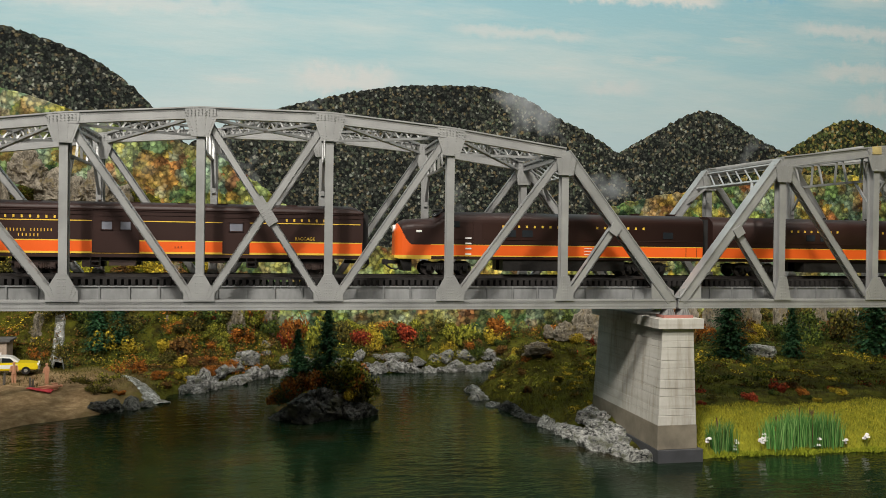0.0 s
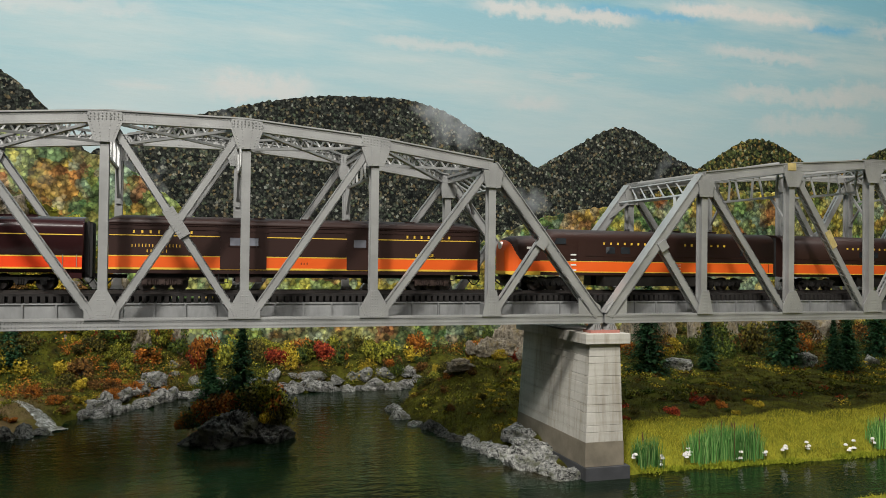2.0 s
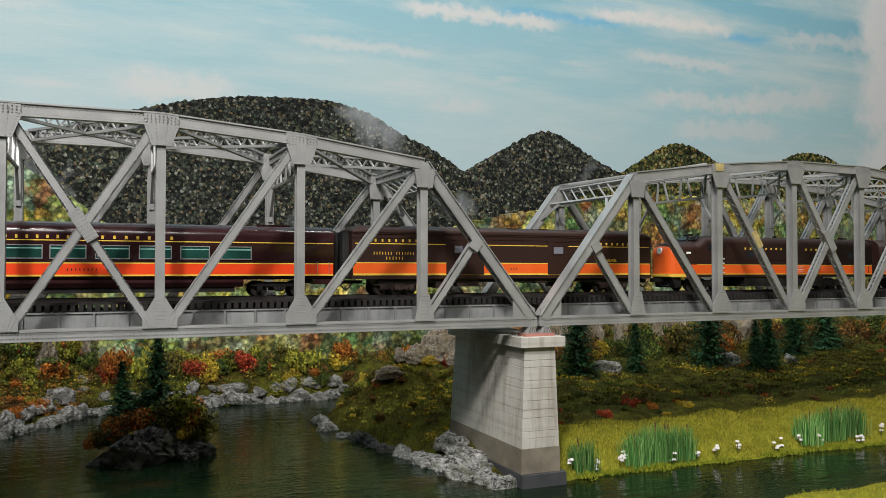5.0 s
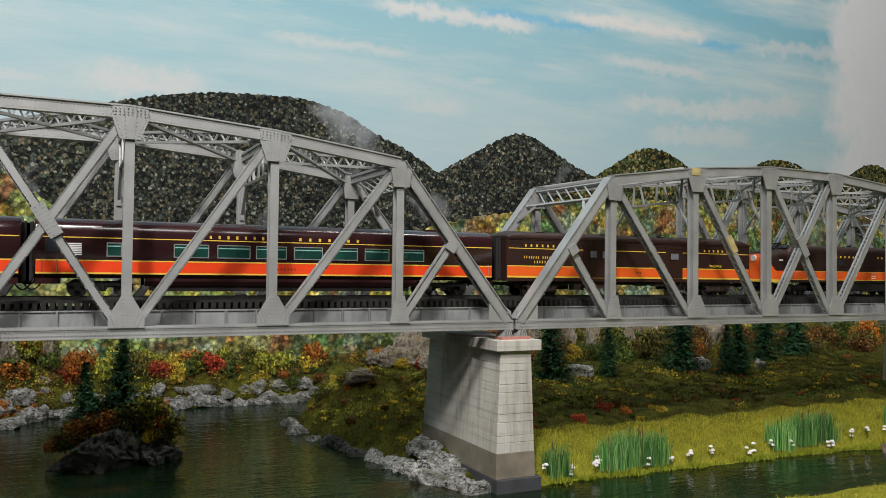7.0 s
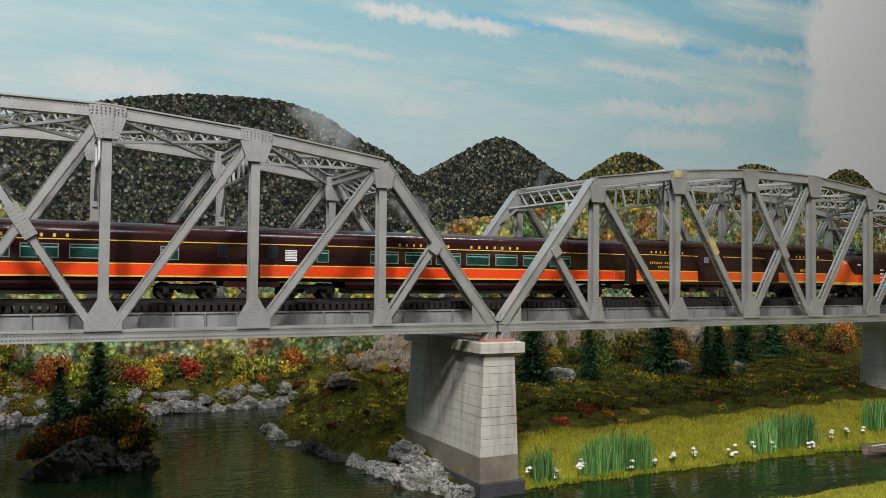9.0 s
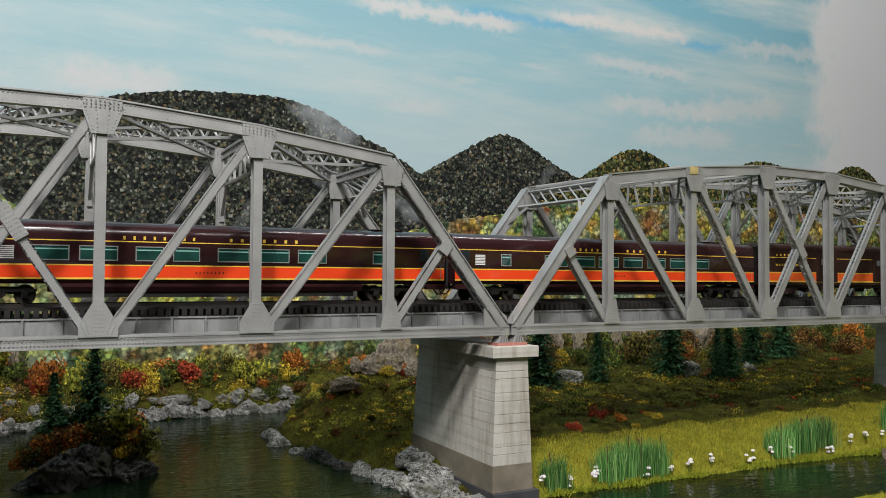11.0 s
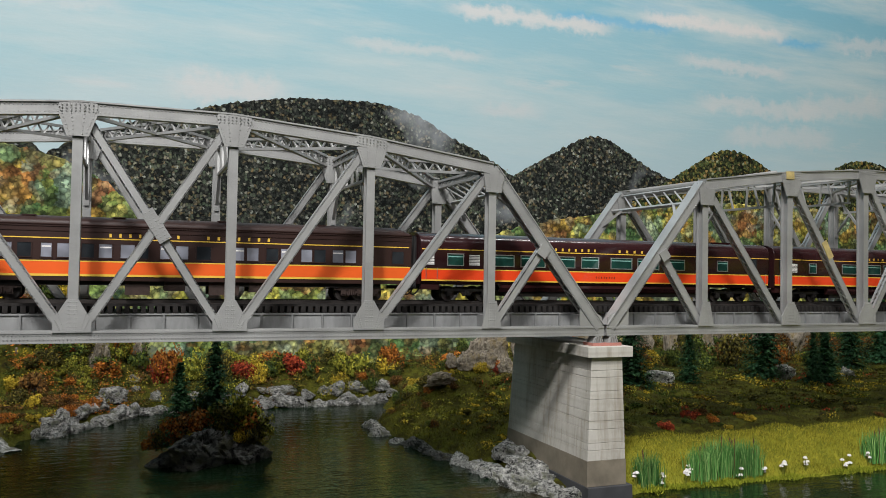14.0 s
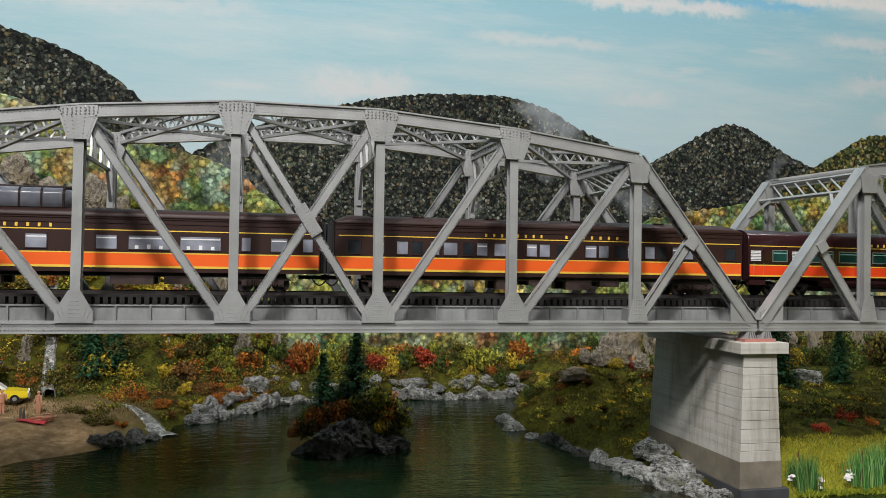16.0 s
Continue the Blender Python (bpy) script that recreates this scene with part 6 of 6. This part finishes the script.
# outcrops
for x, y, sx, sz, z in ((-0.565, 0.435, 0.026, 0.026, 0.12), (-0.54, 0.44, 0.024, 0.024, 0.10), (-0.49, 0.44, 0.026, 0.028, 0.10), (-0.465, 0.445, 0.022, 0.024, 0.085), (-0.515, 0.448, 0.024, 0.026, 0.09), (-0.60, 0.46, 0.03, 0.05, 0.06), (-0.36, 0.445, 0.026, 0.034, -0.01), (-0.30, 0.452, 0.022, 0.034, -0.05), (-0.395, 0.45, 0.022, 0.03, -0.01),
                        (0.010, 0.262, 0.013, 0.014, -0.046), (0.033, 0.274, 0.014, 0.013, -0.047), (-0.024, 0.250, 0.017, 0.008, -0.063), (0.052, 0.262, 0.010, 0.010, -0.054), (-0.005, 0.268, 0.007, 0.009, -0.048), (-0.50, 0.42, 0.02, 0.03, -0.05), (-0.445, 0.425, 0.02, 0.03, -0.05), (-0.545, 0.41, 0.018, 0.025, -0.06), (-0.41, 0.42, 0.018, 0.024, -0.06), (-0.335, 0.43, 0.02, 0.03, -0.06),
                        (0.10, 0.41, 0.024, 0.034, -0.05), (0.15, 0.42, 0.030, 0.042, -0.045), (0.215, 0.385, 0.018, 0.040, -0.050), (0.255, 0.39, 0.016, 0.042, -0.048), (0.30, 0.38, 0.018, 0.042, -0.052), (0.345, 0.385, 0.016, 0.045, -0.048), (0.40, 0.38, 0.020, 0.046, -0.050), (0.45, 0.41, 0.03, 0.045, -0.048), (0.55, 0.41, 0.04, 0.05, -0.045)):
    rock(x, y, sx, sx * 0.6, sz, "tan", z, 0.55)
for x, y, s in ((0.237, 0.258, 0.020), (0.415, 0.262, 0.022), (0.50, 0.250, 0.014)):
    rock(x, y, s, s * 0.7, s * 0.75, "grey")

# ---- grass, reeds and lilies ----
GRASS = island_mat("meadow_grass", [(0, (0.10, 0.105, 0.010)), (0.5, (0.27, 0.255, 0.022)), (1, (0.50, 0.43, 0.05))])
DARKGRASS = island_mat("dull_turf", [(0, (0.017, 0.016, 0.004)), (0.6, (0.058, 0.054, 0.008)), (1, (0.13, 0.10, 0.016))])
REED = island_mat("green_reeds", [(0, (0.03, 0.10, 0.02)), (0.6, (0.10, 0.26, 0.06)), (1, (0.28, 0.42, 0.14))])
CATTAIL = paint("brown_cattail", (0.10, 0.05, 0.02), 0.9, 0, 0.3, 300)
LILY = paint("white_flower", (0.80, 0.76, 0.74), 0.6, 0, 0.06, 300)


def blades(name, n, xr, yr, hr, mat, label, lean=0.4, keep=lambda x, y: True):
    X = np.random.uniform(*xr, n * 2)
    Y = np.random.uniform(*yr, n * 2)
    Z = ground_z(X, Y)
    ok = [i for i in range(len(X)) if Z[i] > WATER_Z + 0.001 and keep(X[i], Y[i])][:n]
    verts, faces = [], []
    for i in ok:
        h, a = rng.uniform(*hr), rng.uniform(0, 6.28)
        w = 0.00024
        dx, dy = rng.gauss(0, lean) * h, rng.gauss(0, lean) * h
        k = len(verts)
        x, y, z = X[i], Y[i], Z[i] - 0.0005
        verts += [(x - w * math.cos(a), y - w * math.sin(a), z), (x + w * math.cos(a), y + w * math.sin(a), z), (x + dx, y + dy, z + h)]
        faces.append((k, k + 1, k + 2))
    me = bpy.data.meshes.new(name)
    me.from_pydata(verts, [], faces)
    tagged(link_mesh(name, me, mat), label, "grass", kind="stuff")


blades("meadow_grass", 70000, (0.02, 0.75), (-0.012, 0.064), (0.0014, 0.0038), GRASS, "yellow-green static grass on the river meadow")
blades("near_bank_grass", 22000, (0.0, 0.6), (-0.25, -0.08), (0.0014, 0.0034), GRASS, "yellow-green static grass on the near bank")
blades("turf", 42000, (-0.12, 0.75), (0.055, 0.40), (0.0015, 0.0038), DARKGRASS, "dull olive turf under the bridge")
blades("point_turf", 9000, (-0.10, 0.02), (0.10, 0.42), (0.0015, 0.0035), island_mat("olive_turf", [(0, (0.05, 0.05, 0.008)), (0.6, (0.15, 0.145, 0.015)), (1, (0.28, 0.23, 0.03))]), "olive turf on the rocky point")
blades("bank_turf", 9000, (-0.60, -0.28), (0.27, 0.45), (0.002, 0.004), DARKGRASS, "dull olive turf on the west bank")


def reed_clump(x, y, w, n, h):
    ob = thing("reed_clump", "tall green reeds with brown cattails at the shore", "reeds", "reed clumps on the shore")
    r = random.Random(int(x * 1000))

    def leaves(bm):
        for _ in range(int(n * 2.4)):
            px, py = r.uniform(-w, w), r.gauss(0, 0.0042)
            hh = h * r.uniform(0.72, 1.06) * (1 - 0.18 * (px / w) ** 4)
            a = r.uniform(0, 3.14)
            dx, dy = 0.00028 * math.cos(a), 0.00028 * math.sin(a)
            lx, ly = (r.gauss(0, 0.09) + 0.10 * px / w) * hh, r.gauss(0, 0.10) * hh
            p = [(px - dx, py - dy, 0), (px + dx, py + dy, 0), (px + dx * 0.8 + lx * 0.3, py + dy * 0.8 + ly * 0.3, hh * 0.6), (px - dx * 0.8 + lx * 0.3, py - dy * 0.8 + ly * 0.3, hh * 0.6), (px + lx, py + ly, hh)]
            v = [bm.verts.new(q) for q in p]
            bm.faces.new(v[:4])
            bm.faces.new((v[3], v[2], v[4]))
    bm = bmesh.new()
    leaves(bm)
    part("leaves", bm, REED, ob)["kind"] = "stuff"
    for _ in range(max(2, n // 45)):
        px, py, hh = r.uniform(-w, w), r.gauss(0, 0.003), h * r.uniform(0.9, 1.05)
        make("cattail", CATTAIL, ob, lambda bm: (tube(bm, (px, py, 0), (px, py, hh), 0.0002, 0.00015, 4), tube(bm, (px, py, hh - 0.004), (px, py, hh - 0.001), 0.0005, 0.0005, 6)))
    ob.location = (x, y, max(z_at(x, y), WATER_Z) - 0.001)


def lily(x, y, z=None):
    ob = thing("white_flower", "small white flower at the water's edge", "flower", "white flowers on the shore")
    r = random.Random(int(x * 3000))
    for k in range(r.randint(2, 4)):
        px, py, hz = r.uniform(-0.002, 0.002), r.uniform(-0.002, 0.002), r.uniform(0.003, 0.009)

        def bloom(bm):
            for j in range(5):
                a = j * 1.2566 + k
                tube(bm, (px, py, hz), (px + 0.0012 * math.cos(a), py + 0.0012 * math.sin(a), hz + 0.0008), 0.0005, 0.0009, 5)
        make("bloom", LILY, ob, bloom)
        make("stem", FOLIAGE["lime"], ob, lambda bm: tube(bm, (px * 0.5, py * 0.5, -0.001), (px, py, hz), 0.00025, 0.0002, 4))
    ob.location = (x, y, max(z_at(x, y), WATER_Z) if z is None else z)
    ob.scale = (1.05, 1.05, 1.05)


for x, y, w, n, h in ((0.040, 0.004, 0.009, 110, 0.024), (0.086, 0.004, 0.010, 120, 0.026), (0.106, 0.006, 0.012, 170, 0.029), (0.128, 0.006, 0.012, 170, 0.027), (0.262, 0.004, 0.012, 150, 0.027), (0.288, 0.006, 0.014, 190, 0.029), (0.312, 0.004, 0.011, 130, 0.027), (0.415, 0.006, 0.016, 200, 0.028)):
    reed_clump(x, y, w, n, h)
for x, y in ((0.028, 0.000), (0.049, -0.001), (0.071, 0.002), (0.075, 0.004), (0.116, -0.001), (0.142, 0.0), (0.159, -0.001), (0.180, -0.002), (0.222, 0.001), (0.229, 0.003), (0.248, 0.002), (0.268, -0.001), (0.308, -0.006), (0.313, -0.005), (0.336, -0.003), (0.359, -0.003), (0.368, 0.004), (0.390, 0.004), (0.42, -0.008),
             (0.30, -0.112), (0.32, -0.115)):
    lily(x, y)

# pale weed along the water's edge
WEED = island_mat("bright_shore_weed", [(0, (0.12, 0.16, 0.012)), (0.5, (0.26, 0.30, 0.02)), (1, (0.42, 0.42, 0.04))])


def weed():
    verts, faces = [], []
    for _ in range(17000):
        x = 0.022 + 0.45 * rng.random()
        edge = np.interp(x, [0.022, 0.14, 0.26, 0.368, 0.5], [0.001, -0.003, -0.002, -0.010, -0.015])
        mound = max(0.0, noise.noise(Vector((x * 55, 0.3, 0.7))) + 0.25)
        y = edge + rng.gauss(-0.001, 0.0028) * (0.7 + mound) - 0.005 * mound
        h, a = rng.uniform(0.001, 0.0022) + 0.0028 * mound * rng.random(), rng.uniform(0, 6.28)
        z = WATER_Z + 0.0002 + 0.0030 * mound * rng.random()
        k = len(verts)
        verts += [(x - 0.0004 * math.cos(a), y - 0.0004 * math.sin(a), z), (x + 0.0004 * math.cos(a), y + 0.0004 * math.sin(a), z), (x + rng.gauss(0, 0.0012), y + rng.gauss(0, 0.0012), z + h)]
        faces.append((k, k + 1, k + 2))
    me = bpy.data.meshes.new("shore_weed")
    me.from_pydata(verts, [], faces)
    tagged(link_mesh("shore_weed", me, WEED), "bright yellow-green weed fringing the water", "weed", kind="stuff")


weed()

# ---- falls and brook ----


def foam_mat():
    m, nt, b = nodes_of("white_water", 0.3)
    c = ramp(nt, noise_tex(nt, 220, 6, 0.7), [(0.38, (0.07, 0.07, 0.05)), (0.52, (0.28, 0.28, 0.26)), (0.66, (0.80, 0.81, 0.81))])
    nt.links.new(c, b.inputs["Base Color"])
    bump(nt, b, noise_tex(nt, 260, 6, 0.7), 0.9, 0.002)
    return m


FOAM = foam_mat()


def flow(name, pts, label, cross, up, wide=0.0):
    """A ribbon of white water that lies on the ground; pts are (x, y, half width)."""
    bm = bmesh.new()
    rows = []
    n = 44
    for i in range(n + 1):
        f = i / n * (len(pts) - 1)
        k = min(int(f), len(pts) - 2)
        g = f - k
        x, y, w = (u + (v - u) * g for u, v in zip(pts[k], pts[k + 1]))
        row = []
        for j in range(9):
            s = j / 4 - 1
            ww = w * (0.85 + 0.5 * noise.noise(Vector((i * 0.3, 5 + (j > 4), 0))))
            px, py = x + s * ww * cross[0], y + s * ww * cross[1]
            lump = up + 0.0009 * noise.noise(Vector((i * 0.7, j * 0.8, 0)))
            row.append(bm.verts.new((px, py, max(z_at(px, py), WATER_Z) + (lump if 0 < j < 8 else -0.001))))
        rows.append(row)
    for a, b in zip(rows, rows[1:]):
        for j in range(8):
            bm.faces.new((a[j], a[j + 1], b[j + 1], b[j])).smooth = True
    tagged(part(name, bm, FOAM), label, "water", kind="structure")


flow("waterfall", [(-0.530, 0.462, 0.004), (-0.527, 0.44, 0.005), (-0.524, 0.42, 0.006), (-0.521, 0.40, 0.007), (-0.517, 0.378, 0.008), (-0.510, 0.358, 0.006)], "narrow white waterfall over the rocks", (1, 0), 0.008)
flow("brook", [(-0.440, 0.325, 0.004), (-0.427, 0.300, 0.007), (-0.413, 0.278, 0.010), (-0.400, 0.262, 0.012), (-0.390, 0.250, 0.010)], "white brook running into the river", (0.85, 0.5), 0.0008)

# ---- the bathing beach ----
CARYELLOW = paint("yellow_car_enamel", (0.78, 0.60, 0.02), 0.2, 0, 0.04, 40, 0.02)
CARWHITE = paint("white_car_enamel", (0.75, 0.75, 0.72), 0.2, 0, 0.04, 40, 0.02)
SKIN = paint("flesh_coloured_plastic", (0.55, 0.27, 0.16), 0.6, 0, 0.1, 80)
TOWELM = paint("red_cloth", (0.55, 0.05, 0.06), 0.9, 0, 0.2, 120)
SHEDWALL = paint("cream_weathered_boards", (0.42, 0.33, 0.26), 0.8, 0, 0.25, 120)
SHEDROOF = paint("dark_felt_roof", (0.10, 0.095, 0.09), 0.9, 0, 0.3, 100)
SHEDDOOR = paint("dark_red_boards", (0.16, 0.03, 0.025), 0.7, 0, 0.2, 120)
STUMPM = paint("grey_post_wood", (0.10, 0.085, 0.07), 0.9, 0, 0.3, 150)


def sedan(m):
    ob = thing("sedan_car", "yellow and white fifties model sedan parked on the sand", "car")
    outline = [(-0.029, 0.004), (-0.030, 0.007), (-0.029, 0.0105), (-0.018, 0.0115), (-0.008, 0.0118), (0.010, 0.0118), (0.020, 0.0112), (0.0285, 0.0098), (0.0292, 0.006), (0.0285, 0.004)]

    def body(bm):
        slab(bm, outline, -0.0105, 0.0105)
        bmesh.ops.bevel(bm, geom=bm.edges[:], offset=0.0008, segments=2, affect="EDGES")
    make("body", CARYELLOW, ob, body)
    make("side_panel", CARWHITE, ob, lambda bm: [slab(bm, [(-0.029, 0.0062), (0.004, 0.0062), (0.012, 0.0100), (-0.028, 0.0100)], s * 0.0106 - 0.0002, s * 0.0106 + 0.0002) for s in (-1, 1)], "white side flash")

    def roof(bm):
        slab(bm, [(-0.016, 0.0116), (-0.0115, 0.0168), (-0.002, 0.0178), (0.006, 0.0170), (0.0125, 0.0116)], -0.0092, 0.0092)
        bmesh.ops.bevel(bm, geom=bm.edges[:], offset=0.0009, segments=2, affect="EDGES")
    make("roof", CARWHITE, ob, roof, "white roof")
    for s in (-1, 1):
        for o in ([(-0.0135, 0.0122), (-0.0108, 0.0160), (-0.0035, 0.0166), (-0.0035, 0.0122)], [(-0.0027, 0.0122), (-0.0027, 0.0166), (0.0045, 0.0160), (0.0085, 0.0122)]):
            make("side_window", DARKGLASS, ob, lambda bm: slab(bm, o, s * 0.0093 - 0.0002, s * 0.0093 + 0.0002))
        make("headlight", HEADLAMP, ob, lambda bm: tube(bm, (0.0285, s * 0.0080, 0.0088), (0.0298, s * 0.0080, 0.0088), 0.0016, 0.0014, 10))
    for x in (-0.019, 0.0185):
        for s in (-1, 1):
            w = make("wheel", BLACK, ob, lambda bm: tube(bm, (x, s * 0.0092, 0.0038), (x, s * 0.0112, 0.0038), 0.0038, 0.0038, 18))
            make("hubcap", SILVER, w, lambda bm: tube(bm, (x, s * 0.0112, 0.0038), (x, s * 0.0115, 0.0038), 0.0018, 0.0016, 12))
    for x in (-0.0305, 0.0297):
        make("bumper", SILVER, ob, lambda bm: box(bm, x - 0.0007, x + 0.0007, -0.0105, 0.0105, 0.0045, 0.0060))
    ob.matrix_world = m


sedan(pose(-0.548, 0.316, z_at(-0.548, 0.316) + 0.001, 0, 0, 12))


def figure(x, y, m, label):
    """A toy bather, plain and faceless."""
    def build(bm):
        for s in (-1, 1):
            tube(bm, (s * 0.0012, 0, 0), (s * 0.0010, 0, 0.0095), 0.0008, 0.0012, 7)
            tube(bm, (s * 0.0026, 0, 0.0160), (s * 0.0034, -0.001, 0.0110), 0.0007, 0.0006, 6)
        tube(bm, (0, 0, 0.0090), (0, 0, 0.0165), 0.0019, 0.0024, 8)
        tube(bm, (0, 0, 0.0165), (0, 0, 0.0178), 0.0010, 0.0008, 6)
        bmesh.ops.create_icosphere(bm, subdivisions=2, radius=0.0014, matrix=Matrix.Translation((0, 0, 0.0190)))
    ob = make("toy_figure", SKIN, None, build)
    tagged(ob, label, "toy figure", "toy bathers on the beach")
    ob.matrix_world = pose(x, y, z_at(x, y)) @ m


figure(-0.530, 0.282, pose(0, 0, 0, 0, 0, 20), "plain flesh-coloured toy figure standing by the car")
figure(-0.502, 0.285, pose(0, 0, 0, 0, 0, -30), "plain flesh-coloured toy figure standing on the sand")
figure(-0.492, 0.252, pose(-0.008, 0, 0.003, 0, 85, 10), "plain flesh-coloured toy figure lying on a towel")


def towel():
    bm = bmesh.new()
    g = [[bm.verts.new((-0.498 + 0.0026 * i, 0.244 + 0.0030 * j, z_at(-0.498 + 0.0026 * i, 0.244 + 0.0030 * j) + 0.0014 + 0.0005 * noise.noise(Vector((i, j, 3))))) for j in range(5)] for i in range(-4, 5)]
    for a, b in zip(g, g[1:]):
        for j in range(4):
            bm.faces.new((a[j], b[j], b[j + 1], a[j + 1]))
    r = bmesh.ops.extrude_face_region(bm, geom=bm.faces[:])
    for v in r["geom"]:
        if isinstance(v, bmesh.types.BMVert):
            v.co.z += 0.0006
    tagged(part("beach_towel", fix(bm), TOWELM), "crumpled red towel spread on the sand", "towel")


towel()
for x, y, h in ((-0.536, 0.274, 0.011), (-0.512, 0.268, 0.010), (-0.508, 0.262, 0.009)):
    ob = make("wooden_post", STUMPM, None, lambda bm: tube(bm, (0, 0, -0.002), (0.0004, 0, h), 0.0012, 0.0009, 8))
    tagged(ob, "short weathered post in the sand", "post", "posts on the beach")
    ob.location = (x, y, z_at(x, y))


def shed():
    ob = thing("bath_hut", "small cream hut with dark red doors behind the car", "hut")

    def wall(bm):
        box(bm, -0.024, 0.024, -0.014, 0.014, -0.004, 0.024)
        for i in range(16):
            x = -0.024 + 0.003 * i
            box(bm, x, x + 0.0026, -0.0145, -0.0138, -0.004, 0.024)
    make("walls", SHEDWALL, ob, wall)
    make("roof", SHEDROOF, ob, lambda bm: slab(bm, [(-0.027, 0.0240), (0.027, 0.0240), (0.027, 0.0258), (-0.027, 0.0275)], -0.017, 0.017))
    for x in (-0.012, 0.014):
        make("door", SHEDDOOR, ob, lambda bm: slab(bm, [(x - 0.004, 0.0), (x + 0.004, 0.0), (x + 0.004, 0.013), (x + 0.0025, 0.0165), (x - 0.0025, 0.0165), (x - 0.004, 0.013)], -0.0155, -0.0145))
        make("door_frame", WHITE, ob, lambda bm: [box(bm, x + s * 0.0046 - 0.0005, x + s * 0.0046 + 0.0005, -0.0154, -0.0144, 0.0, 0.0135) for s in (-1, 1)])
    ob.matrix_world = pose(-0.583, 0.362, z_at(-0.583, 0.362), 0, 0, 6)


shed()

# ---- rowing boat ----
BOATM = paint("grey_brown_boat_planks", (0.17, 0.13, 0.10), 0.7, 0, 0.3, 150)


def boat(m):
    ob = thing("rowing_boat", "small grey-brown rowing boat with dark seats on the river", "boat")

    def hull(bm):
        rings = []
        for i in range(13):
            f = i / 12
            x = -0.024 + 0.048 * f
            w = 0.0085 * math.sin(math.pi * min(0.97, max(0.12, f * 0.85 + 0.12))) ** 0.7
            z = 0.0060 + 0.003 * (2 * f - 1) ** 2
            ring = [(-w, z), (-w * 0.92, z * 0.5), (-w * 0.55, 0.0), (w * 0.55, 0.0), (w * 0.92, z * 0.5), (w, z), (w * 0.88, z), (w * 0.8, z * 0.55), (w * 0.45, 0.0012), (-w * 0.45, 0.0012), (-w * 0.8, z * 0.55), (-w * 0.88, z)]
            rings.append([bm.verts.new((x, y, zz)) for y, zz in ring])
        for a, b in zip(rings, rings[1:]):
            for j in range(12):
                bm.faces.new((a[j], b[j], b[(j + 1) % 12], a[(j + 1) % 12]))
        bm.faces.new(rings[0])
        bm.faces.new(rings[-1][::-1])
    make("hull", BOATM, ob, hull)
    for x in (-0.010, 0.006):
        make("thwart", STUMPM, ob, lambda bm: box(bm, x - 0.0018, x + 0.0018, -0.0070, 0.0070, 0.0044, 0.0050))
    for s in (-1, 1):
        make("oar", WHITE, ob, lambda bm: (tube(bm, (-0.015, s * 0.003, 0.0064), (0.014, s * 0.006, 0.0072), 0.0004, 0.0004, 6), box(bm, 0.014, 0.020, s * 0.006 - 0.0012, s * 0.006 + 0.0012, 0.0069, 0.0074)))
        make("gunwale", STUMPM, ob, lambda bm: [bar(bm, (-0.020 + 0.004 * i, s * 0.0086 * math.sin(math.pi * min(0.97, (i / 10) * 0.85 + 0.16)) ** 0.7, 0.0074), (-0.016 + 0.004 * i, s * 0.0086 * math.sin(math.pi * min(0.97, ((i + 1) / 10) * 0.85 + 0.16)) ** 0.7, 0.0074), 0.0006, 0.0007) for i in range(10)])
    ob.matrix_world = m


boat(pose(0.368, -0.034, WATER_Z - 0.001, 0, 0, -8))


def motions():
    """The train rolls over the bridge at an even pace."""
    for ob, middle in TRAIN:
        rows = []
        for k in range(33):
            t = k * 0.5
            s = middle + run_at(t)
            a, b = on_track(s - 0.09), on_track(s + 0.09)
            c = (a + b) / 2
            rows.append((t, pose(c.x, c.y, c.z, 0, -math.degrees(math.atan2(b.z - a.z, b.x - a.x)), math.degrees(math.atan2(b.y - a.y, b.x - a.x)))))
        walk(ob, rows)


motions()
